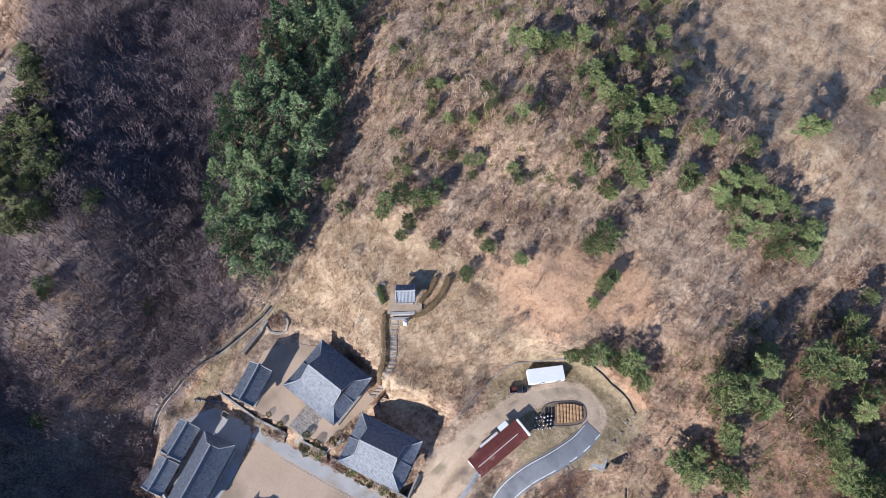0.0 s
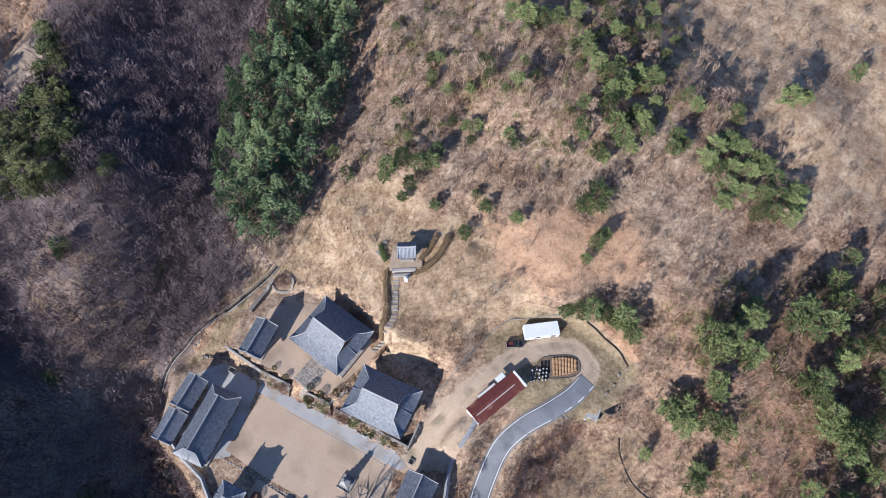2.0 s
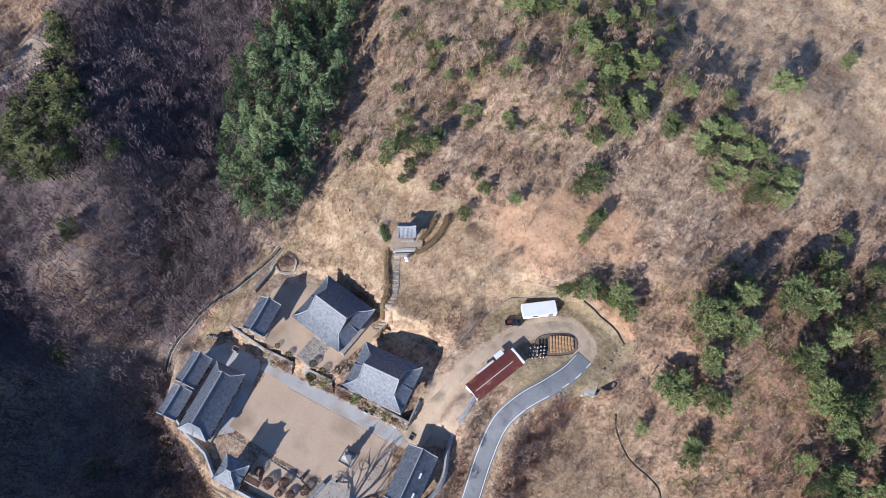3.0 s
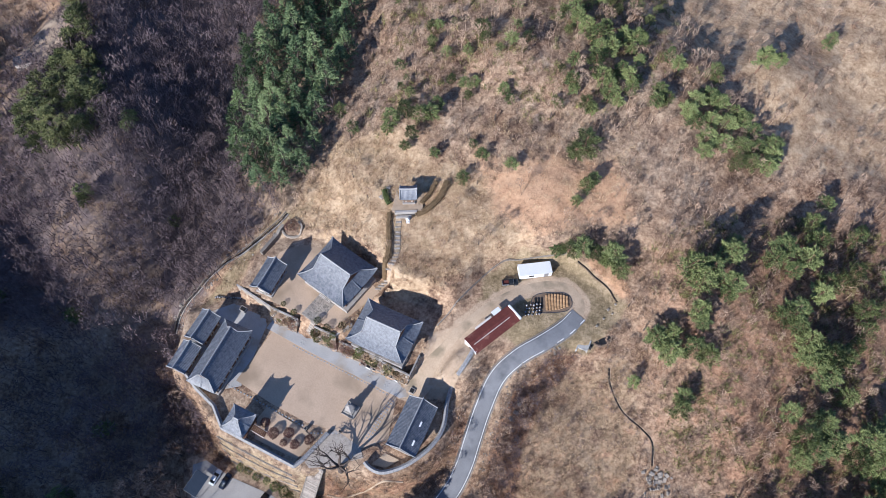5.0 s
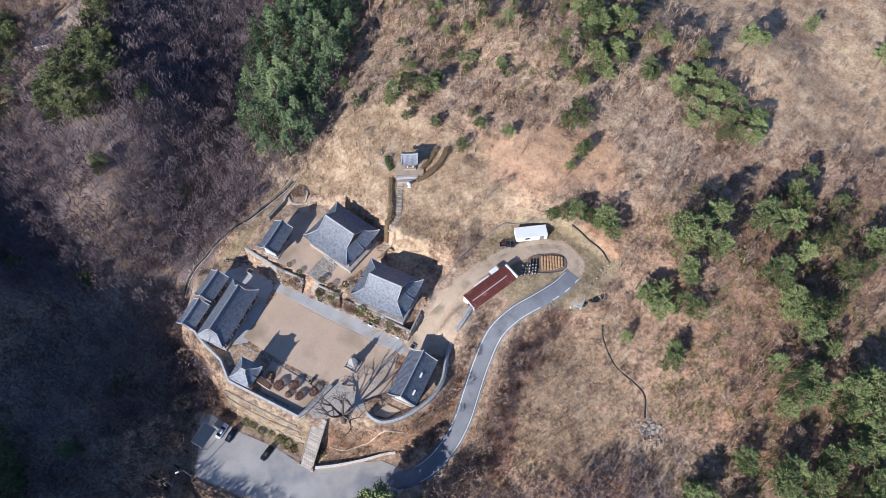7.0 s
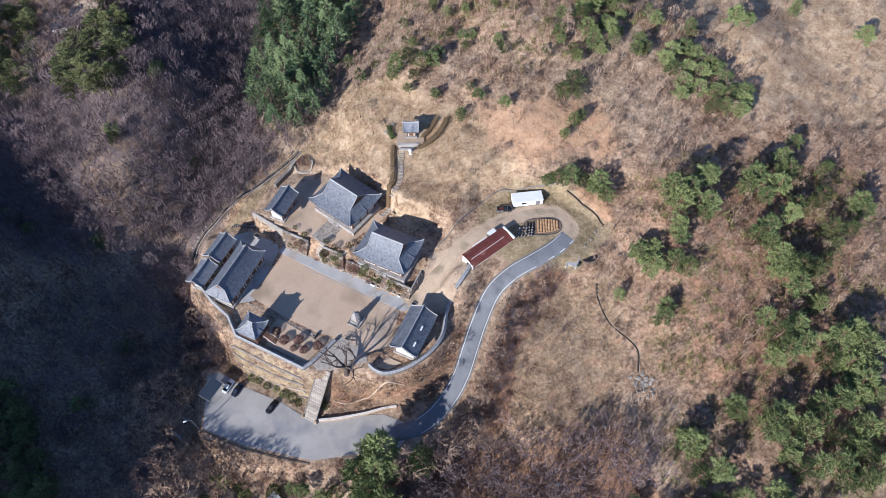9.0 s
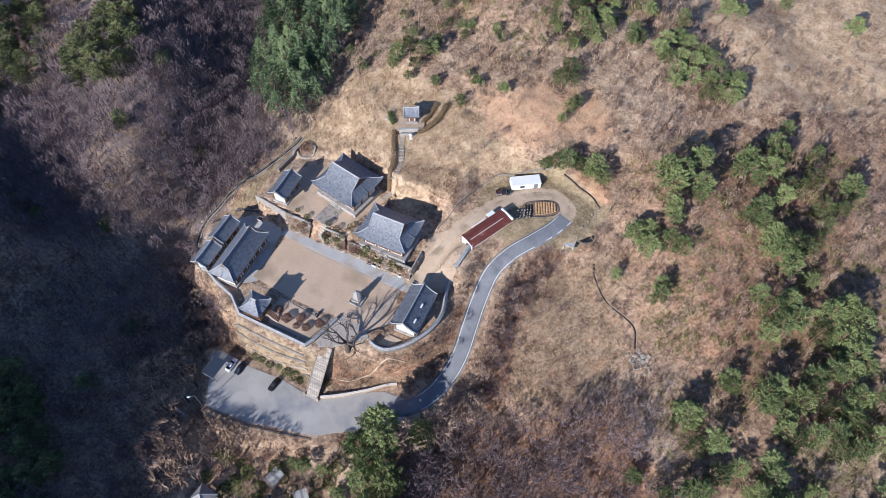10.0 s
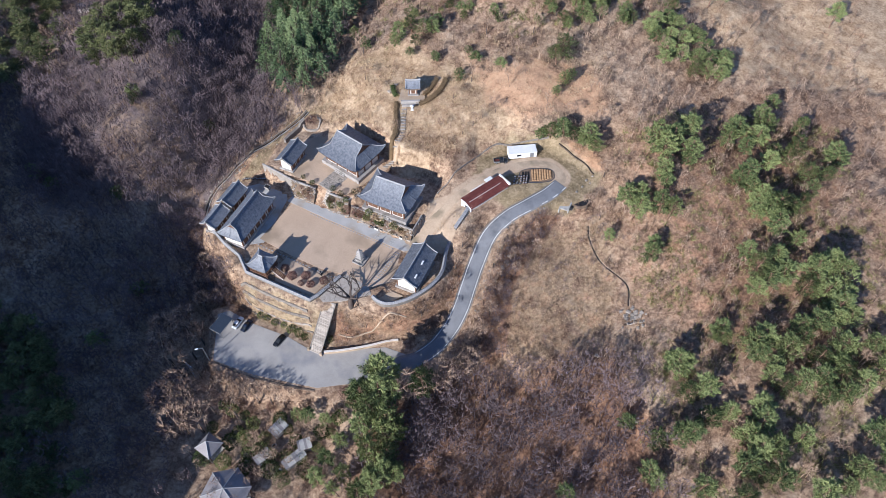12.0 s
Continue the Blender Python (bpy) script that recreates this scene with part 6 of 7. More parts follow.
# far cutting with its road
FAR_ROAD = [(-94.2, 96.3), (-93, 98.6), (-93.9, 105), (-92.5, 109.8), (-90, 112.8), (-88.1, 115.4)]
tagged(part_mesh("far_road", ribbon(draped(FAR_ROAD, 0.1, 1.0), 0.8, 0.08, "far_road"), M_DIRT), "pale earth road above an earth cutting", "road", kind="structure")
far = thing("far_shed", pose(-89.5, 95.2, ground(-89.5, 95.2), rz=20), "bluish sheet-roofed shed beside the far road", "shed")
part("wall", one_box(0, 0, -0.5, 3.6, 2.2, 2.2), M_PLASTER, far)
part("roof_sheet", one_box(0, 0, 1.7, 4.0, 2.6, 0.1), M_BLUE, far)

# ---- evergreens ----
STAND = [(-30, 122.3), (-16.9, 120.4), (-18.2, 106.6), (-18.9, 99.9), (-19.6, 89.4), (-23.2, 83.5), (-24.4, 73.1), (-25.6, 66.3), (-30.4, 63), (-35.4, 63.2), (-42.9, 74.3), (-44.6, 85.2), (-43.4, 92), (-39.8, 98.4), (-35.1, 108.3)]
EAST_PINES_UPPER = [(43, 44.7, 6.7), (44.3, 42.2, 6.1), (46.1, 44.4, 5.6), (49.7, 41.9, 5.1), (48.3, 40.9, 3.4), (43.5, 38.1, 5), (44, 36.5, 3.9), (36.6, 33.8, 6), (38, 32, 5.5), (39.6, 35.2, 4.4), (43.1, 32.4, 5.5), (44.4, 31, 5), (60.4, 50.9, 5.5), (58.7, 48.3, 4.8), (68.3, 55.9, 5.2), (71.6, 60.2, 4), (67.1, 51.5, 6.3), (64.8, 48.8, 5.6), (62.4, 46.6, 4.3), (66.3, 44, 5.5), (65.3, 41.8, 5.5), (71.6, 45.2, 6.3), (70.5, 44.6, 4.4)]
EAST_PINES_MIDDLE = [(60, 37.9, 5.9), (58.7, 37.6, 4.7), (60.8, 35.5, 4.7), (72.4, 38.3, 5.5), (72.5, 35.9, 4.9), (76.2, 39.4, 4.4), (79.6, 45.4, 5.2), (81, 44.4, 5.2), (75.3, 53.7, 4.6), (77.2, 55.5, 3.3), (61.2, 33.3, 5.2), (62.2, 31.2, 5.8), (64, 29.4, 7), (61, 31, 4.7), (67, 31.1, 4.8), (69.5, 32.8, 4.2), (48.7, 47.5, 5.8), (51.5, 50.6, 4.2), (40.3, 23.3, 4.9), (41, 24.9, 3.9), (33.1, 27.7, 2.7), (64, 27.3, 5.8), (66.7, 24.6, 4.1)]
EAST_PINES_LOWER = [(57.1, 21.7, 4.5), (57.1, 17.5, 6.7), (60.8, 19.7, 5.7), (62.1, 16.9, 5.7), (59.7, 16, 5.7), (57.2, 14.3, 4.5), (67.3, 16.7, 6.4), (70.4, 18.5, 5.9), (71.2, 15.6, 6.4), (68.4, 13.1, 5.8), (71.3, 12.2, 5.3), (65.5, 14.7, 5.2), (49.3, 6.8, 4.9), (50, 5.5, 4.4), (54.8, 3.5, 6), (56.8, 4.8, 5.5), (58.9, 2.6, 5.5), (54, 2.4, 4.9), (62.7, 7, 5.1), (65.3, 7.8, 5.7), (62, 4.4, 5), (69.5, 9.4, 6.3), (68.3, 7.9, 5.2), (42.9, 1.4, 4.3), (69.2, 2.6, 5.7), (64.5, 1, 5.1), (57, 0.3, 4.4)]
EAST_PINES_FOOT = [(41.5, 0.4, 5.5), (42.6, -4.1, 4.9), (40.7, 2.5, 3.9), (32.2, -8, 3.8), (36.7, -11.1, 5.3), (39.2, -11.8, 5.3), (41.9, -10.6, 5.3), (44.8, -8.5, 4.8), (48.1, -7.3, 3.8), (34.5, -16.4, 4.7), (35.7, -17.7, 3.7), (50.1, -12, 5.4), (52.6, -10.3, 6), (50.2, -14.8, 5.9), (53.5, -12.9, 4.9), (48, -17.3, 5.3), (50.6, -18, 4.8), (53.8, -15.4, 4.9), (56.6, -1.7, 4.5), (57.4, -3.8, 4.5), (60.3, -2.9, 5.1), (64.4, -1.8, 4.6), (66.6, 0, 4.6), (67.1, -4.8, 5.2), (70.1, -3.9, 5.2), (64.3, -5.6, 4.6), (65.8, -17.2, 5), (67, -18.9, 4.5), (70.1, -11.2, 5.2), (63.2, -19.6, 3.9), (41.7, -19.2, 4.8), (47.1, -21.4, 5.9), (53.1, -6.7, 4.8), (53.2, -17.9, 5.2), (71.2, 7.7, 5.6), (74.7, 3.3, 4.8), (74.6, -1.1, 5.9), (68.2, -2.0, 5.2), (58.1, -12.5, 4.8), (71.2, -15.3, 5.6), (59.6, -20.5, 5.2), (21.6, -19.5, 4.8), (45.4, -4.2, 5.9)]
LOOP_PINES = [(20.5, 49.4, 3.4), (22.9, 49.4, 5), (25.3, 49.1, 5), (27.7, 49, 3.9), (30.5, 47.8, 6.2), (31.5, 45.7, 5), (29.2, 47.3, 3.9)]
SCAR_PINES = [(25.8, 67.5, 7), (24.5, 65.4, 5.2), (25.5, 59.4, 4), (23.9, 56.9, 2.8), (27, 61.1, 3.5), (-6.7, 67.9, 2.9), (-1.3, 66.3, 2.9), (7.4, 65.3, 3.4), (12.7, 63.1, 3.3), (3.5, 61.5, 3.3), (5.6, 67.8, 2.4)]
CLUMP_PINES = [(48.1, 77.5, 4.9), (50.7, 79.2, 4.9), (53, 78, 5), (55.5, 76.5, 5), (47.3, 73.5, 4.8), (50.7, 74.2, 4.8), (53.7, 73.8, 4.9), (57, 75.3, 5), (59.2, 73.5, 5), (49.7, 70.5, 4.8), (52.9, 70, 4.8), (56.3, 70.5, 4.9), (59.3, 70.6, 5), (62.3, 71.7, 5), (55.4, 67.2, 4.8), (58.5, 67.5, 4.9), (60.8, 66.5, 4.9), (62.8, 69.1, 5), (48, 68, 4.7), (46.3, 75.1, 4.8)]
RIDGE_PINES_NEAR = [(29.7, 90.4, 4.5), (31, 86.5, 4.5), (28.4, 83.2, 5), (29.4, 80.2, 4.9), (31, 78.1, 4.9), (34.6, 80.9, 4.4), (35.1, 79.3, 3.7), (33.7, 83.1, 3.8), (36.8, 85, 3.2), (24.7, 84.3, 3.7), (23.9, 79.8, 3.7), (26.5, 75.9, 4.2), (27.7, 75.1, 3.6), (32.9, 76.8, 3.1), (40.6, 78.8, 3.8), (39.9, 77, 3.7), (42.4, 77.6, 3.2), (44.8, 84.9, 3.9), (43.4, 87.1, 3.3), (35.1, 91.3, 3.9), (38.6, 90.4, 3.3), (52.3, 85.5, 4), (53.2, 84, 3.3), (62.4, 88.7, 5.6), (66.1, 89.6, 3.6), (81.4, 99.8, 3.9), (94.7, 90.6, 5.5)]
RIDGE_PINES_FAR = [(12.5, 104.3, 4.7), (15.5, 103.2, 5.3), (18.2, 103.4, 4.7), (20.8, 102.9, 4.1), (14.5, 100.4, 3.5), (24.1, 104.6, 4.2), (25.5, 97.2, 4.6), (26.5, 95.1, 4), (29, 99.5, 3.5), (30.5, 104.3, 4.2), (31.3, 101.3, 3.6), (27.8, 92.6, 4), (30.9, 93, 4), (31.4, 88.8, 3.9), (29.6, 86, 4.4), (34.2, 90.3, 4), (36.8, 90.5, 4), (36.3, 88.6, 2.8), (38.4, 100.9, 4.2), (40.2, 108, 3.8), (36.9, 104.5, 3.1), (24, 78.6, 2.7), (21.6, 76.4, 2.6)]
HILL_PINES = [(-6.7, 74.2, 5.1), (-9.1, 73.2, 4.7), (-4.2, 73.5, 5.1), (-1.8, 73.7, 4.6), (-0.9, 75.5, 3.6), (-10.2, 71.9, 3.1), (-5.7, 69.9, 4.1), (-20, 79, 3.9), (-17, 73.7, 3.2), (1.5, 81.7, 3.2), (4.5, 80.2, 3.2), (6, 80.8, 2.7), (8.5, 92.4, 4.4), (8, 90.2, 3.3), (13.2, 87.7, 3.8), (15.7, 87.8, 3.2), (14.1, 92.7, 2.8), (11.8, 78.5, 3.1), (12.8, 76.9, 2.6), (0.5, 89.5, 2.8), (-0.6, 97.2, 2.9), (5, 88.3, 2.7), (-8.8, 87.7, 3.4), (-8.1, 81.7, 2.7)]
ROADSIDE_PINES = [(-11.4, -0.9, 10.9), (-8.5, -0.6, 12.0), (-13.3, -3.5, 9.8), (-9.7, -4.3, 10.8), (-7.8, -3.4, 8.7), (-11.5, -7.0, 9.8), (-8.6, -7.7, 9.8), (-12.9, -9.1, 8.7), (-9, -10.4, 9.8), (-6.7, -9.1, 7.6), (-11.8, -12.8, 9.6), (-8, -12.7, 8.7), (-9.8, -15.6, 9.8), (-7, -15.5, 7.6), (-2.3, -1.6, 12), (-19, -13.7, 6.6), (-15.8, -15.7, 6.5), (-23.4, -6, 5.2), (-20.2, -6.7, 5.2), (-25.3, -5.2, 4.5), (-17, -11, 6.2), (-20.5, -16.6, 5.8), (-13.4, -19.8, 8.4), (-11.6, -18.0, 9.3), (-17.6, -18.4, 5.4)]
WEST_PINE_AREAS = [
    ([(-82.8, 79.1), (-82.6, 74.2), (-76.9, 70.8), (-67, 69.7), (-65, 75.1), (-67.8, 86.2), (-72.5, 94.2), (-76.2, 104), (-88.3, 113.4), (-76.5, 95.6), (-78.4, 88.8), (-81.9, 85.2)], 2.5, 90),
    ([(-112.4, 86.4), (-106, 69.2), (-94.6, 70.1), (-90, 75), (-92.7, 90.8), (-106.9, 113.4), (-111.7, 112.5)], 3.0, 34),
    ([(-88.2, 14.9), (-75.9, -18.7), (-66.6, -20.5), (-65, -14.8), (-66.9, -5), (-71.6, 3.9), (-79.8, 13.5)], 2.8, 36),
]
WEST_PINES = [(-60.4, 73.9, 3.8), (-67, 59.6, 3.2), (-67, 39.8, 4.4), (-66.7, 61, 4.3), (-60.6, 76.7, 3.8), (-52.7, 59.8, 3.6), (-60.1, 20.9, 3.9), (-65, 9.7, 3.2), (-88.2, 46.9, 4.5), (-83.8, 44.2, 3.7), (-66.2, 9.6, 4.6), (-61.3, 20.6, 4), (-69, -4, 5), (-75, 4.6, 5), (-64.5, -18, 5.4), (-61, -17.2, 4.8), (-66.4, -12.4, 5.2)]


def pine_strokes(seed, bushy=False, tiered=False):
    """A pine ten units high: bare lower trunk, whorls of rising limbs, each a brush of fine needle tufts with gaps between."""
    rng = random.Random(seed)
    trunk, crown = Strokes(), Strokes()
    lean = Vector((rng.uniform(-0.08, 0.08), rng.uniform(-0.08, 0.08), 1))
    pts = [Vector((0, 0, -0.5))]
    for k in range(1, 7):
        pts.append(Vector((lean.x * k * 1.55 + rng.uniform(-0.15, 0.15), lean.y * k * 1.55 + rng.uniform(-0.15, 0.15), k * 1.55)))
    for k in range(6):
        trunk.stick(pts[k], pts[k + 1], 0.20 - 0.028 * k, 0.172 - 0.028 * k, 5)
    low = 2.2 if bushy else 4.2

    def tuft(c, d, n, size):
        for q in range(n):
            e = (d * 0.7 + rand_dir(rng, 0.45) * 0.9).normalized()
            p = c + rand_dir(rng) * size * 0.18
            crown.blade(p, p + e * size * rng.uniform(0.7, 1.2), e.orthogonal().normalized(), 0.085)

    whorls = 12 if tiered else 9
    for w in range(whorls):
        t = w / (whorls - 1)
        z = low + (9.1 - low) * t
        at = pts[min(int(z / 1.55), 5)].lerp(pts[min(int(z / 1.55) + 1, 6)], (z / 1.55) % 1)
        n = 7 if tiered else 5 if t > 0.7 else 6
        a0 = rng.uniform(0, 6.28)
        for k in range(n):
            if rng.random() < 0.12:
                continue
            a = a0 + k * 6.283 / n + rng.uniform(-0.35, 0.35)
            reach = (2.9 * (1 - t) ** 0.62 * (0.75 if t < 0.15 else 1) + 0.45) * rng.uniform(0.65, 1.12)
            if tiered:
                reach = (2.3 * (1 - t) + 0.25) * rng.uniform(0.75, 1.15)
            out, flat = Vector((math.cos(a), math.sin(a), 0)), Vector((-math.sin(a), math.cos(a), 0))
            end = at + out * reach + Vector((0, 0, (0.25 if tiered else 0.16 + 0.3 * t) * reach))
            if tiered:
                trunk.blade(at, end, flat, 0.05, 0.02)
            else:
                trunk.stick(at, end, 0.055, 0.018)
            steps = 2 + (reach > 1.4) if tiered else 3 + int(reach * 1.4)
            for m in range(steps):
                s = (0.6 + 0.4 * m / (steps - 1)) if tiered else (0.35 + 0.65 * m / (steps - 1))
                c = at.lerp(end, s) + Vector((0, 0, rng.uniform(0, 0.15)))
                tuft(c, out * 0.9 + Vector((0, 0, 0.4)) if tiered else out, 7 if tiered else 5, 0.62 if tiered else 0.58)
                if 0 < m < steps - 1 and not tiered:
                    for g in (-1, 1):
                        tuft(c + (flat * g + out * 0.7) * 0.3 * reach * (1.1 - s) * rng.uniform(0.6, 1.2), (out + flat * g).normalized(), 4, 0.54)
    tuft(pts[6], Vector((0, 0, 1)), 16, 0.6)
    return trunk, crown


def pine_meshes(seed, bushy=False, tiered=False):
    trunk, crown = pine_strokes(seed, bushy, tiered)
    return trunk.mesh("trunk"), crown.mesh("crown")


def evergreen_arrays(seed, bushy):
    """Trunk and crown of a pine as one set of triangles."""
    trunk, crown = pine_strokes(seed, bushy)
    tv, tf = trunk.arrays()
    cv, cf = crown.arrays()
    return np.concatenate([tv, cv]), np.concatenate([tf, cf + len(tv)])


def evergreen(name, meshes, bark, needles, label):
    root = thing(name, Matrix(), label, "tree")
    for me, mat, kind in ((meshes[0], bark, "trunk"), (meshes[1], needles, "crown")):
        part_mesh(kind, me, mat, root)
    return root


M_PINEBARK = material("pine_bark", (0.16, 0.09, 0.06), (0.34, 0.22, 0.15), 1.5, 8, 0.9, 0.4)
rng = random.Random(5)
FIR_LABEL = "tall dense dark green conifer in a close planted stand"
firs = [evergreen("conifer_tree", pine_meshes(60 + s, True, True), M_BARK, M_FIR, FIR_LABEL) for s in range(5)]
PINE_LABEL = "sunlit green pine with open tufted crown on the slope"
pines = [evergreen("pine_tree", pine_meshes(20 + s, s > 2), M_PINEBARK, M_PINE, PINE_LABEL) for s in range(6)]


def plant(protos, used, x, y, h, group, low=0.9, high=1.12):
    """Sets up one tree; the first uses of each proto move it, later ones copy it."""
    k = rng.randrange(len(protos))
    wide = h / 10 * rng.uniform(low, high)
    m = pose(x, y, ground(x, y) - 0.1, rng.uniform(-3, 3), rng.uniform(-3, 3), rng.uniform(0, 360)) @ Matrix.Diagonal((wide, wide, h / 10, 1))
    if k in used:
        root = copy_thing(protos[k], m)
        root.matrix_basis = m
    else:
        used.add(k)
        root = protos[k]
        root.matrix_basis = m
    return tagged(root, group=group)


used = set()
spots = []
tries = 0
while len(spots) < 120 and tries < 6000:
    tries += 1
    x, y = rng.uniform(-44, -16), rng.uniform(61, 127)
    if poly_field(np.array([x]), np.array([y]), STAND)[0] < 0.3 or any((x - a) ** 2 + (y - b) ** 2 < 3.1 ** 2 for a, b in spots):
        continue
    spots.append((x, y))
    plant(firs, used, x, y, rng.uniform(7.2, 10.2), "conifer stand in the gully", 1.05, 1.25)
used = set()
far_spots = []
for area, gap, most in WEST_PINE_AREAS:
    near, tries = [], 0
    while len(near) < most and tries < 3000:
        tries += 1
        x, y = rng.uniform(min(p[0] for p in area), max(p[0] for p in area)), rng.uniform(min(p[1] for p in area), max(p[1] for p in area))
        if poly_field(np.array([x]), np.array([y]), area)[0] < 0 or poly_field(np.array([x]), np.array([y]), CUTTING)[0] > -2.5 or any((x - a) ** 2 + (y - b) ** 2 < gap * gap for a, b in near):
            continue
        near.append((x, y))
        far_spots.append((x, y, rng.uniform(5.6, 7.6)))
for k in range(70):
    far_spots.append((rng.uniform(-12, 46), rng.uniform(76, 130), rng.uniform(2.2, 3.8)))
merged("far_pines", [evergreen_arrays(20 + s, s > 2) for s in range(4)], [(rng.randrange(4), x, y, ground(x, y) - 0.1, rng.uniform(0, 6.28), h / 10 * rng.uniform(1.05, 1.3), rng.uniform(0.75, 0.9), rng.uniform(-0.04, 0.04), rng.uniform(-0.04, 0.04)) for x, y, h in far_spots], M_FARPINE, "dark green pines on the far west hill and young pines above", "pines")
for name, rows in (("pines along the ridge", RIDGE_PINES_NEAR), ("pines along the ridge", RIDGE_PINES_FAR), ("young pines on the hill", HILL_PINES), ("young pines on the hill", SCAR_PINES), ("pine clump on the east hill", CLUMP_PINES), ("pines behind the vegetable bed", LOOP_PINES), ("pines on the east slope", EAST_PINES_UPPER), ("pines on the east slope", EAST_PINES_MIDDLE), ("pines on the east slope", EAST_PINES_LOWER), ("pines on the east slope", EAST_PINES_FOOT), ("evergreens below the parking area", ROADSIDE_PINES), ("pines on the west hill", WEST_PINES)):
    tall = name in ("pines on the east slope", "pines along the ridge")
    for x, y, h in rows:
        plant(pines, used, x, y - 0.7 * tall, h * (1.32 if tall else 1.0), name, *((1.0, 1.25) if tall else (0.8, 1.0) if rows is ROADSIDE_PINES else (1.3, 1.6)))

# ---- bare woods, brush and dry grass ----
def bare_tree(seed, tall=6.0, sprays=26, twigs=5, wide=1.7, deep=1.7, steep=0.55, fine=0.022):
    """A leafless broadleaf tree: trunk, rising limbs, and sprays of fine twigs over a rounded crown."""
    rng = random.Random(seed)
    s = Strokes()
    fork = Vector((rng.uniform(-0.3, 0.3), rng.uniform(-0.3, 0.3), tall * 0.38))
    s.stick(Vector((0, 0, -0.4)), fork, 0.075, 0.055)
    heart = Vector((fork.x, fork.y, tall - deep))
    limbs = []
    for k in range(6):
        a = k * 1.05 + rng.uniform(-0.3, 0.3)
        end = heart + Vector((math.cos(a) * wide * 0.5, math.sin(a) * wide * 0.5, deep * rng.uniform(0.0, 0.5)))
        s.stick(fork.lerp(heart, rng.uniform(0, 0.5)), end, 0.034, 0.02)
        limbs.append(end)
    for k in range(sprays):
        a, u = k * 2.39996, (k + 0.5) / sprays
        z = u * 1.15 - 0.15
        r = math.sqrt(max(0.05, 1 - z * z)) * rng.uniform(0.75, 1.1)
        out = Vector((math.cos(a) * r, math.sin(a) * r, z))
        p = heart + Vector((out.x * wide * 0.72, out.y * wide * 0.72, z * deep * 0.7))
        root = min(limbs, key=lambda q: (q - p).length)
        s.blade(root, p, (p - root).orthogonal().normalized(), fine, fine * 0.6)
        for m in range(twigs):
            d = (out * (1 - steep) + Vector((0, 0, steep)) + rand_dir(rng) * 0.55).normalized()
            g = root.lerp(p, rng.uniform(0.55, 1.0))
            s.blade(g, g + d * rng.uniform(0.4, 0.85), d.orthogonal().normalized(), fine)
    return s.arrays()


def bush(seed, n=26, tall=1.3, wide=0.03):
    """A leafless thicket of rods from one root."""
    rng = random.Random(seed)
    s = Strokes()
    for k in range(n):
        d = rand_dir(rng, 0.9)
        p = Vector((rng.uniform(-0.5, 0.5), rng.uniform(-0.5, 0.5), -0.05))
        q = p + Vector((d.x, d.y, abs(d.z) + 0.2)) * tall * rng.uniform(0.5, 1.0)
        s.blade(p, q, d.orthogonal().normalized(), wide)
    return s.arrays()


wr = np.random.RandomState(11)


def scatter(n, x0, x1, y0, y1, chance, protos, low, high, lean=0.08, stretch=(0.85, 1.15)):
    """n tries over a rectangle, kept by chance(x, y)."""
    x, y = wr.uniform(x0, x1, n), wr.uniform(y0, y1, n)
    keep = wr.uniform(0, 1, n) < chance(x, y)
    x, y = x[keep], y[keep]
    k = len(x)
    return np.stack([wr.randint(0, protos, k), x, y, height(x, y) - 0.05, wr.uniform(0, 6.28, k), wr.uniform(low, high, k), wr.uniform(*stretch, k), wr.normal(0, lean, k), wr.normal(0, lean, k)], 1)


def patchy(x, y, s, seed):
    """Slow waves between 0 and 1 that thin the growth out unevenly."""
    return 0.5 + 0.25 * np.sin(x / s + 1.7 * np.sin(y / (1.3 * s) + seed)) + 0.25 * np.sin(y / (0.8 * s) + 1.9 * np.sin(x / (1.1 * s) + 2 * seed))


def cleared(x, y, margin=0.0):
    """1 where the ground is kept open: yards, lanes and their banks."""
    open_land = np.zeros_like(x)
    for poly, _, bank in PADS:
        open_land = np.maximum(open_land, (poly_field(x, y, poly) > -bank - margin).astype(float))
    for line, half in ((LANE_LINE, 2.3), (TRACK_LINE, 2.2)):
        open_land = np.maximum(open_land, (line_field(x, y, line)[0] < half + margin).astype(float))
    return open_land


WEST_WOODS = [(-200, -60), (-47, -60), (-46, 20), (-47, 42), (-38, 53), (-28, 60), (-24, 84), (-20, 110), (-16, 170), (-200, 170)]
SOUTH_WOODS = [(-12, -5), (-1, 2), (6, 13), (9, 18), (10, 8), (18, 4), (30, 4), (37, -6), (38, -44), (-16, -44)]
# Darker copy of bare_twigs: west slope's shade put into colour, also plain dark scrub.
M_OAK_SHADE = material("dark_twigs_with_shade", (0.085, 0.067, 0.072), (0.30, 0.225, 0.22), 0.05, 0.6, 0.95, 0.0, mid=(0.15, 0.118, 0.122), by_island=0.25)


def kept_open(x, y):
    """1 on the level yards and lanes themselves, 0 on their banks."""
    open_land = np.zeros_like(x)
    for poly, _, _ in PADS:
        open_land = np.maximum(open_land, (poly_field(x, y, poly) > -0.5).astype(float))
    for line, half in ((LANE_LINE, 2.2), (TRACK_LINE, 2.0)):
        open_land = np.maximum(open_land, (line_field(x, y, line)[0] < half).astype(float))
    open_land = np.maximum(open_land, 1.0 * (poly_field(x, y, PLAZA) > -0.3))
    for poly in (BANK_GREEN, [(-31, -20), (-22, -14), (-22, -4), (-32, -4), (-46, -4), (-46, -22)]):
        open_land = np.maximum(open_land, 0.85 * (poly_field(x, y, poly) > 0))
    return open_land


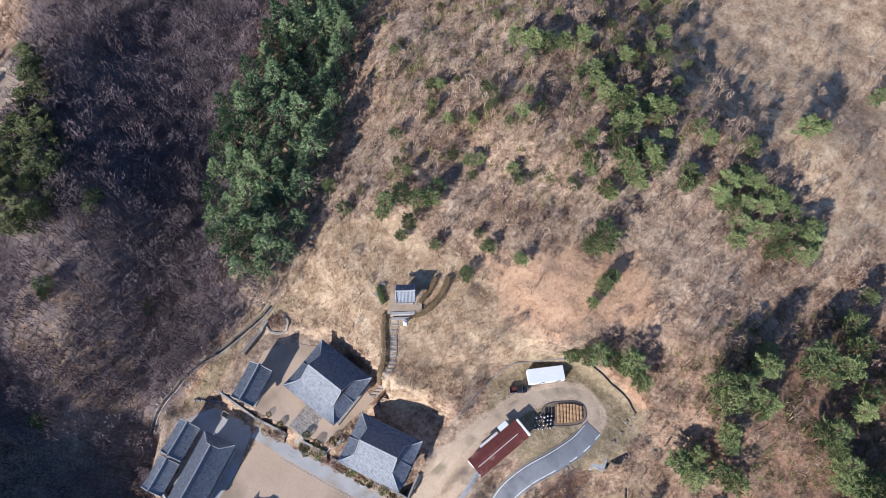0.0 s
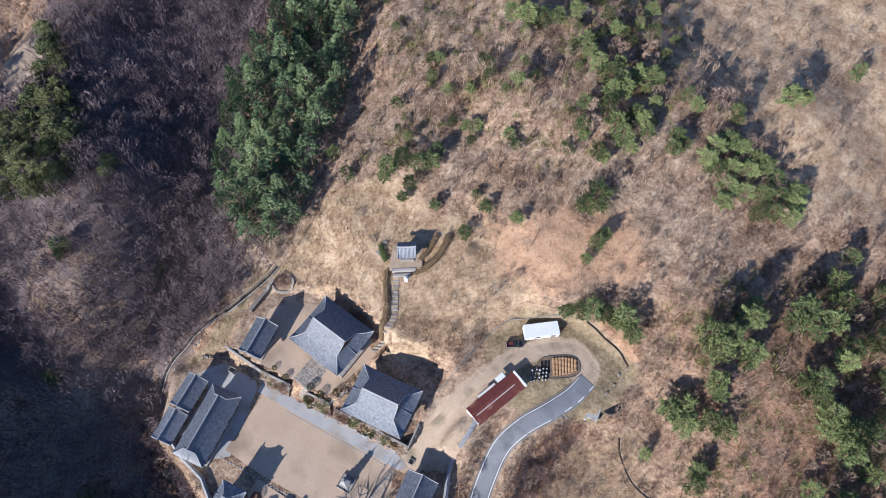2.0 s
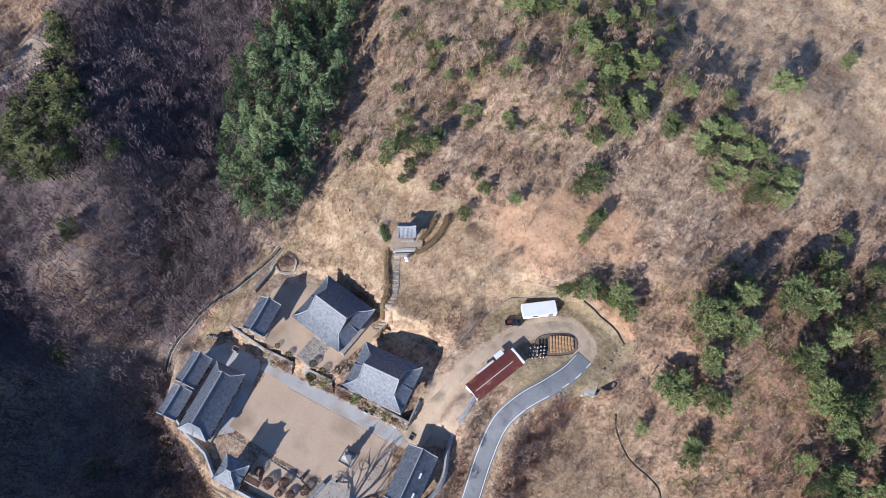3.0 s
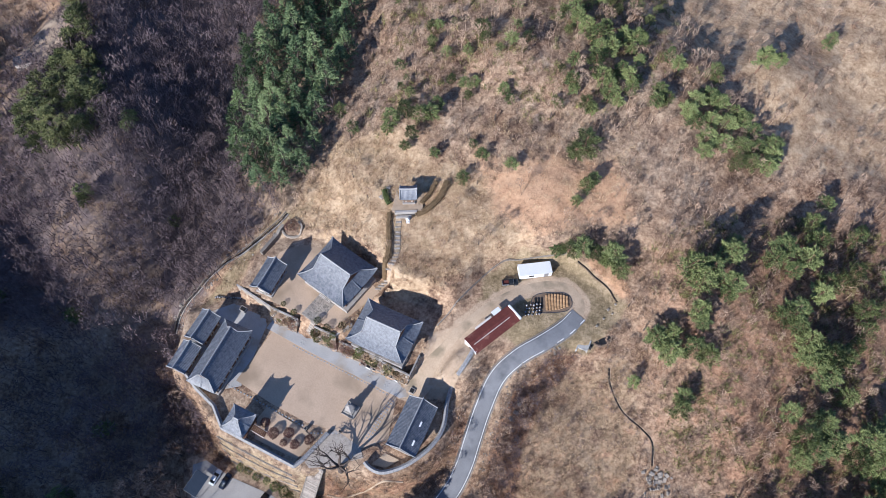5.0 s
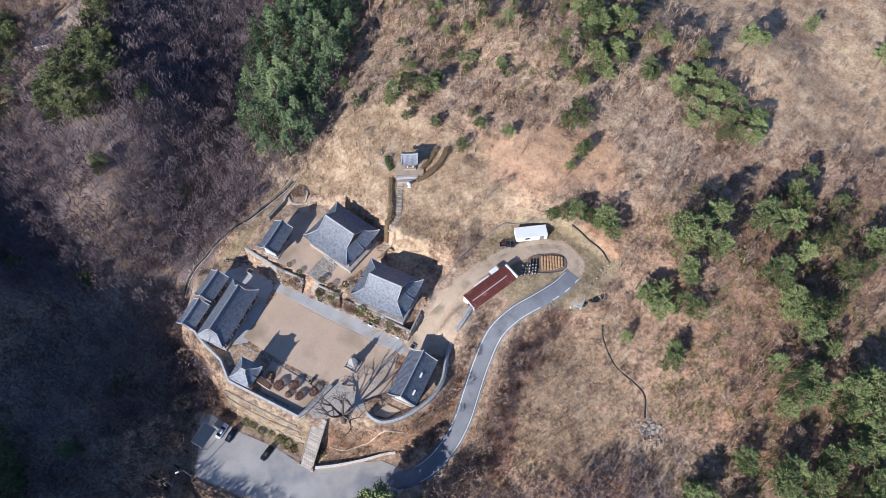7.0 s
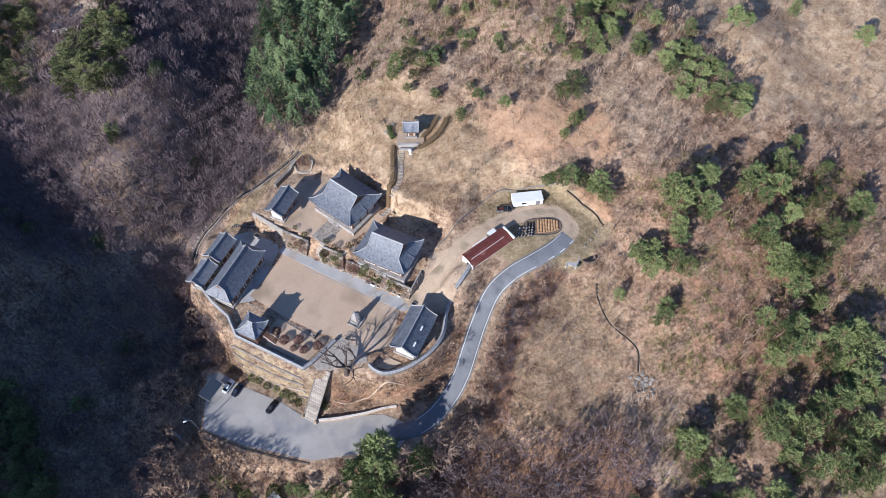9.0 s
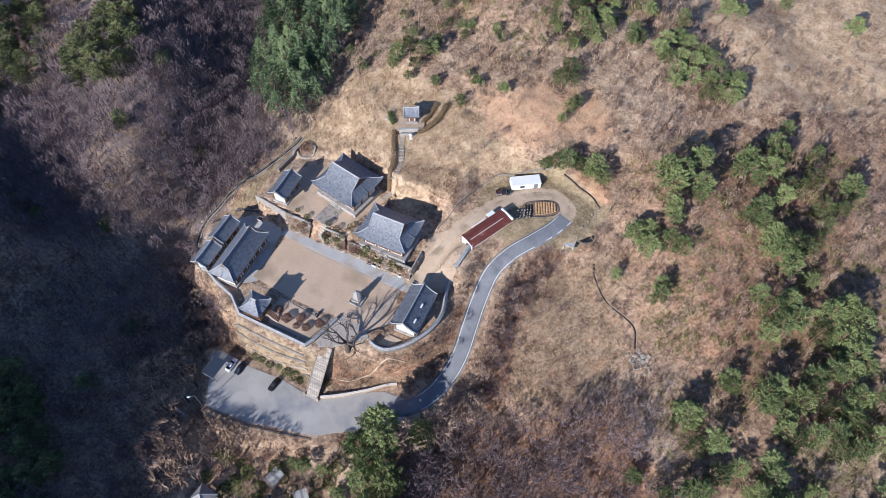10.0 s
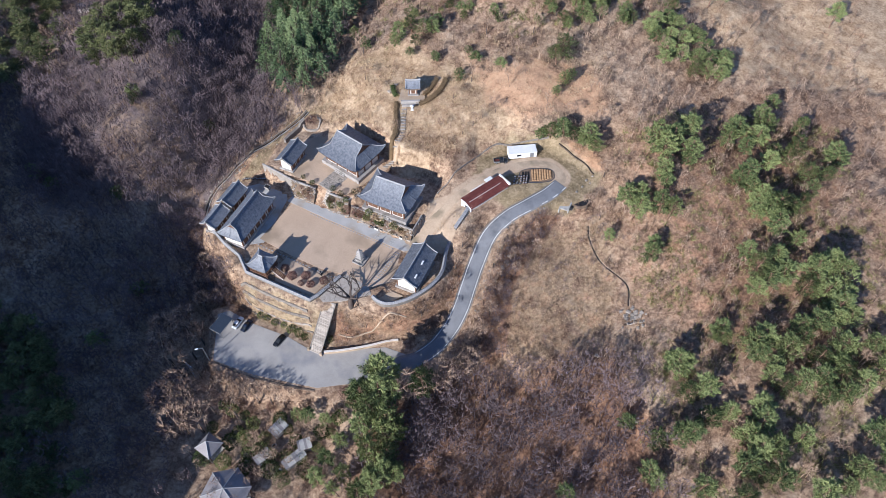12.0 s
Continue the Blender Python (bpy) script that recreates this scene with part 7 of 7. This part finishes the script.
def woods_chance(x, y):
    c = 0.28 + 0.55 * patchy(x, y, 9, 0.6)
    west = region(x, y, WEST_WOODS, 8)
    south = region(x, y, SOUTH_WOODS, 8)
    c = np.maximum(np.maximum(c * 0.62, 1.0 * west), 0.95 * south)
    c = c * (1 - 0.97 * region(x, y, MEADOW, 5)) * (1 - 0.95 * region(x, y, SCAR, 6)) * (1 - 0.95 * region(x, y, FIELD, 6)) * (1 - 0.8 * region(x, y, STAND, 3)) * (1 - 0.25 * region(x, y, SOUTH_EAST_GREEN, 12)) * (1 - 0.65 * region(x, y, EAST_PALE, 12))
    return c * (1 - cleared(x, y, 1.5))


trees = [bare_tree(40 + s, 5.6, 18, 5, 1.15, 2.1, 0.75, 0.026) for s in range(6)] + [bare_tree(60 + s, 5.2, 20, 5, 1.6, 1.6, fine=0.026) for s in range(2)]
oaks = [bare_tree(80 + s, 5.4, 18, 4, fine=0.04) for s in range(6)]
def west_chance(x, y):
    w = np.maximum(region(x, y, WEST_WOODS, 8), region(x, y, SOUTH_WOODS, 8))
    open_land = np.maximum(np.maximum(region(x, y, MEADOW, 5), region(x, y, FIELD, 6)), np.maximum(region(x, y, STAND, 3), region(x, y, CUTTING, 3)))
    return (0.62 + 0.15 * region(x, y, SOUTH_WOODS, 8) + 0.3 * region(x, y, [(-64, 44), (-47, 42), (-33, 57), (-30, 64), (-44, 74), (-44, 100), (-56, 100)], 6)) * w * (1 - open_land) * (1 - cleared(x, y, 1.5)) * (0.72 + 0.28 * patchy(x, y, 7, 1.4)) * (1 - 0.15 * region(x, y, PINK_SPUR, 6)) * (1 - 0.85 * region(x, y, FAR_VALLEY, 6)) * (1 - 0.4 * region(x, y, [(-200, -60), (-62, -60), (-62, 20), (-80, 36), (-200, 50)], 8))


spots = scatter(12500, -46, 104, -30, 138, lambda x, y: woods_chance(x, y) * (1 - np.maximum(region(x, y, WEST_WOODS, 8), region(x, y, SOUTH_WOODS, 8))), len(trees), 0.42, 0.95)
spots = np.concatenate([spots, scatter(1300, -125, -70, 66, 150, lambda x, y: 0.6 * region(x, y, FAR_VALLEY, 6) * (1 - region(x, y, CUTTING, 3)) * (line_field(x, y, draped(FAR_ROAD, 0, 2.0))[0] > 1.2), len(trees), 0.5, 0.95)])
merged("bare_woods", trees, spots, M_TWIG, "leafless tan-brown broadleaf trees covering the hill", "woods")
merged("oak_woods", oaks, np.concatenate([scatter(14500, -112, -14, -26, 136, west_chance, len(oaks), 0.6, 1.15), scatter(1900, 5, 26, 3, 34, lambda x, y: 0.9 * region(x, y, LANE_SCRUB, 1.5) * (line_field(x, y, LANE_LINE)[0] > 2.3), len(oaks), 0.2, 0.5), scatter(520, -53, -36, 13, 35, lambda x, y: 0.9 * region(x, y, [(-53, 35), (-47.5, 31.5), (-43.5, 25), (-40, 21), (-38.5, 17.5), (-44, 15), (-48, 18), (-53, 24)], 1.5), len(oaks), 0.45, 0.8), scatter(1000, 9, 36, 3, 33, lambda x, y: 0.6 * region(x, y, FIELD, 5) * patchy(x, y, 4, 1.1) * (line_field(x, y, LANE_LINE)[0] > 2.6), len(oaks), 0.15, 0.36), scatter(700, -42, 8, 6, 26, lambda x, y: 0.8 * region(x, y, BANK_SOUTH, 1.0) * (1 - kept_open(x, y)), len(oaks), 0.15, 0.34), scatter(2400, -20, 40, -44, 8, west_chance, len(oaks), 0.65, 1.2)]), M_OAK_SHADE, "dense leafless oak woods, slope shade put into their dark grey-violet twigs", "woods")

bushes = [bush(70 + s, 14, 1.15, 0.03) for s in range(5)]


def brush_chance(x, y):
    c = 0.35 + 0.6 * patchy(x, y, 6, 2.1)
    c = c * (1 - 0.55 * region(x, y, MEADOW, 4)) * (1 - 0.85 * region(x, y, SCAR, 6)) * (1 - 0.3 * region(x, y, FIELD, 6)) * (1 - 0.55 * region(x, y, EAST_PALE, 12)) * (1 - 0.6 * region(x, y, STAND, 3)) * (1 - region(x, y, CUTTING, 3))
    return c * (1 - kept_open(x, y))


merged("dry_brush", bushes, np.concatenate([scatter(9000, -116, -40, -30, 136, brush_chance, len(bushes), 0.45, 1.35), scatter(34000, -40, 104, -30, 136, brush_chance, len(bushes), 0.4, 1.3), scatter(6000, -40, 24, -4, 36, lambda x, y: 1 - kept_open(x, y), len(bushes), 0.4, 0.9), scatter(600, -16, 5, 39, 50, lambda x, y: 0.9 * region(x, y, [(-12, 42), (-9, 48), (-3, 49), (5, 45), (4.4, 40), (2.4, 38.4), (2.2, 41.2), (-3.6, 44), (-8.4, 43.8)], 1.0) * (1 - kept_open(x, y)), len(bushes), 0.5, 1.15), scatter(1500, -24, 8, 6, 26, lambda x, y: 0.9 * region(x, y, [(-20, 7), (-19, 12.6), (-9, 11.4), (0, 15.6), (2.6, 24), (6, 21), (2, 10.6), (-7, 8.6)], 1.0) * (1 - kept_open(x, y)), len(bushes), 0.5, 1.1), scatter(1100, -51, -34, 11, 34, lambda x, y: 1 - kept_open(x, y), len(bushes), 0.5, 1.1)]), M_BRUSH, "tangled dry brown brush on the hillsides", "brush")

tufts = [bush(90 + s, 16, 0.6, 0.022) for s in range(4)]


def grass_chance(x, y):
    c = np.maximum(np.maximum(region(x, y, MEADOW, 5), 0.45 * region(x, y, FIELD, 6)), np.maximum(0.35 * region(x, y, SCAR, 5), 0.35))
    c = c * (0.35 + 0.65 * patchy(x, y, 4, 4.2))
    return c * (1 - cleared(x, y, -0.6))


merged("dry_grass", tufts, np.concatenate([scatter(9000, -116, 104, -44, 130, lambda x, y: 0.5 * grass_chance(x, y), len(tufts), 0.6, 1.3), scatter(24000, -34, 38, -4, 74, grass_chance, len(tufts), 0.6, 1.5), scatter(2200, 6, 34, 32, 51, lambda x, y: 0.6 * region(x, y, BANK_GREEN, 2) * (line_field(x, y, TRACK_LINE)[0] > 1.2) * (line_field(x, y, LANE_LINE)[0] > 1.9) * (np.hypot((x - 19.7) / 3.9, (y - 40.6) / 2.4) > 1) * (np.hypot(x - 9, y - 35.4) > 5.5) * (np.hypot((x - 16.9) / 3.3, (y - 46.9) / 1.8) > 1), len(tufts), 0.3, 0.7)]), M_STRAW, "straw-coloured dry grass tufts on open slopes", "grass")

# single bare trees at the edges of the open ground
LANE_TREES = [(12.6, 26.4, 4), (11.2, 23.8, 4.5), (10.4, 21.5, 5), (9.8, 19.4, 4.5), (9.0, 17.0, 5), (8.4, 14.6, 5.5), (7.6, 12.2, 5.5), (6.6, 10.0, 6), (5.2, 7.6, 6), (3.4, 5.4, 6.5), (10.8, 16.2, 4.5), (9.6, 12.8, 5), (7.8, 8.6, 5.5), (2.0, 13.6, 3.5), (0.2, 11.4, 3.5), (-2.6, 10.2, 3.2)]
EDGE_TREES = [(-47, -1, 11), (-44.5, -4.5, 11), (-41, -4, 10.5), (-48.5, 3.5, 11), (-36.5, -5, 10), (-49, 12, 10), (-40.5, -0.5, 8.5), (-38, -2.0, 9), (-35.5, -1.2, 8), (-33, -2.2, 8.5), (-30.5, -2.4, 7.5), (-28, -3, 7), (-47, 7, 9), (-45.5, 9.5, 8), (-43.5, 0.5, 7), (-45, 3, 6), (-24.5, -3.5, 4.5), (-16.5, -4, 5), (-4.5, -3.5, 11), (-0.5, -1.5, 12), (1.5, 0.5, 11), (4.0, 1.6, 10), (5.8, 3.6, 9), (8, 9.5, 5), (9.6, 13.5, 5.5), (10.8, 18.5, 5), (-3.2, 12.2, 4.5), (-13.6, 10.6, 3.5), (2.6, 17.5, 4.5), (3.2, 21.5, 5), (4.5, 25.6, 4.5), (-47.5, 22, 6), (-46.2, 16.5, 7), (-50.5, 5, 12), (-48, -4.5, 13), (-45, -8, 12), (-51.5, 9.5, 12), (-42.5, -7.5, 12)]
HILL_TREES = [(-45, 22, 5), (-47.5, 26, 5.5), (-44, 18.5, 4.5), (-41, 17.5, 4), (-49, 30, 6), (-48.5, 21, 5), (2.6, 56.5, 3.5), (6.4, 61, 4), (-13.5, 59, 3.5), (-16.5, 63.5, 4), (11.2, 52.5, 3.5), (4.4, 47.6, 3), (6.6, 49.6, 4), (8.6, 51.2, 3.6), (26.8, 52.5, 5), (33.6, 52, 6), (33, 40, 5), (35.5, 36, 6), (29, 33, 5), (31.6, 31.2, 4.5), (16.5, 24.5, 3), (14.6, 20, 4), (-1.8, 66.5, 5), (9.8, 73.6, 6), (20.2, 74, 6), (25.4, 78.4, 7), (-17.6, 72.4, 6)]
shapes = []
for k in range(4):
    tv, tf = bare_tree(140 + k, 7.5, 52, 7, 2.4, 2.6, 0.4, 0.028)
    shapes.append(raw_mesh("crown", tv, tf))
tr = random.Random(31)
for rows, group, label in ((EDGE_TREES, "bare trees round the parking area and lane", "leafless grey-brown tree casting a thin shadow"), (LANE_TREES, "bare trees along the lane", "leafless brown roadside tree beside the lane"), (HILL_TREES, "bare trees on the open slope", "small leafless tree on the dry open slope")):
    for x, y, h in rows:
        root = thing("bare_tree", pose(x, y, ground(x, y) - 0.1, rz=tr.uniform(0, 360)) @ Matrix.Scale(h / 7.5, 4), label, "tree", group)
        part("trunk", pole(bmesh.new(), (0, 0, -0.5), (0, 0, 2.4), 0.17, 0.12, 7), M_BARK, root)
        part_mesh("crown", tr.choice(shapes), M_TWIG, root)

# yellow-green evergreen undergrowth among the east pines
M_UNDER = material("evergreen_undergrowth", (0.11, 0.105, 0.035), (0.36, 0.33, 0.13), 0.1, 0.8, 0.9, 0.0, mid=(0.22, 0.21, 0.08), by_island=0.4)
THICKET = [(39.1, 21.6), (41.9, 23.2), (50.5, 20.5), (48.9, 15), (44.2, 11.7), (39.3, 14)]


def under_chance(x, y):
    slope = 0.52 * region(x, y, [(38, 50), (58, 58), (84, 54), (84, 4), (60, -26), (38, -26), (37, 0), (40, 30)], 6) * patchy(x, y, 5, 3.3)
    hill = 0.26 * region(x, y, [(-16, 74), (-12, 128), (50, 130), (50, 84), (20, 74)], 6) * patchy(x, y, 5, 5.1)
    return np.maximum(np.maximum(slope, hill), 0.8 * region(x, y, THICKET, 4) * patchy(x, y, 2.5, 0.4))


low_bushes = [bush(170 + s, 22, 1.0, 0.05) for s in range(4)]
merged("evergreen_undergrowth", low_bushes, scatter(42000, -16, 86, -28, 130, under_chance, len(low_bushes), 0.5, 1.3), M_UNDER, "yellow-green evergreen undergrowth on the pine slope", "undergrowth")

# ---- the old tree at the head of the stairs ----
def old_tree():
    rng = random.Random(77)
    trunk, limbs = Strokes(), Strokes()
    root = thing("old_tree", pose(-16.3, 12.8, ground(-16.3, 12.8) - 0.2), "large leafless old tree with spreading dark limbs at the stairs", "tree")

    def grow(p, d, r, length, depth, out):
        n = 4 if depth < 3 else 2
        q = p
        for k in range(n):
            d = (d + rand_dir(rng) * (0.22 if depth < 3 else 0.3) + Vector((0, 0, 0.03))).normalized()
            e = q + d * length / n
            out.stick(q, e, r * (1 - 0.45 * k / n), r * (1 - 0.45 * (k + 1) / n), 6 if depth < 2 else 3)
            if depth < 4 and k > 1:
                side = (d + rand_dir(rng, 0.15) * 1.0).normalized()
                grow(e, side, r * 0.5, length * rng.uniform(0.5, 0.72), depth + 1, limbs)
            q = e
        if depth < 4:
            for _ in range(1 if depth > 2 else 2):
                grow(q, (d + rand_dir(rng, 0.1) * 0.75).normalized(), r * 0.52, length * rng.uniform(0.6, 0.8), depth + 1, limbs)

    trunk.stick(Vector((0, 0, -0.3)), Vector((0.15, 0.2, 2.6)), 0.55, 0.42, 8)
    for a, up in ((0.4, 1.1), (1.9, 1.3), (3.0, 0.6), (3.9, 0.8), (5.2, 1.0)):
        grow(Vector((0.2, 0.2, 2.5)), Vector((math.cos(a), math.sin(a), up)).normalized(), 0.26, 2.7, 1, limbs)
    part_mesh("trunk", trunk.mesh("trunk"), M_BARK, root)
    part_mesh("crown", limbs.mesh("crown"), M_BARK, root, "dark spreading bare limbs")


old_tree()

# ---- rocks of the planted banks and stones of the side terrace walls ----
pr = random.Random(21)
for root, front, back, z in BANKS:
    run = math.hypot(front[1][0] - front[0][0], front[1][1] - front[0][1])
    for k in range(int(run * 5)):
        t, u = pr.random(), pr.random()
        p = Vector(front[0]).lerp(Vector(front[1]), t).lerp(Vector(back[0]).lerp(Vector(back[1]), t), u)
        s = pr.uniform(0.22, 0.5)
        stone(root, pose(p.x, p.y, COURT_Z + 0.32 + (z - COURT_Z - 0.45) * u ** 0.8, pr.uniform(-20, 20), pr.uniform(-20, 20), pr.uniform(0, 360)) @ Matrix.Diagonal((s, s * 0.8, s * 0.8, 1)))
    for k in range(int(run / 0.5)):
        p = Vector(front[0]).lerp(Vector(front[1]), (k + 0.5) / int(run / 0.5))
        stone(root, pose(p.x, p.y, COURT_Z + 0.32, 0, 0, pr.uniform(-10, 10) - 25) @ Matrix.Diagonal((0.5, 0.3, 0.34, 1)))
for root, line, tall in TERRACES:
    rows = int(tall / 0.42)
    for row in range(rows):
        for k in range(3):
            p = line[-1 - k].lerp(line[max(-len(line), -2 - k)], 0.5)
            d = line[-1] - line[-2]
            out = Vector((d.y, -d.x, 0)).normalized() * 0.2
            stone(root, pose(p.x + out.x, p.y + out.y, p.z - 0.34 - 0.42 * row, 0, 0, math.degrees(math.atan2(d.y, d.x)) + pr.uniform(-6, 6)) @ Matrix.Diagonal((0.6, 0.32, 0.40, 1)))

# ---- from plan units to metres ----
for ob in scene.objects:
    if ob.parent is None and ob.type in ("MESH", "EMPTY"):
        ob.matrix_basis = Matrix.Scale(PLAN, 4) @ ob.matrix_basis
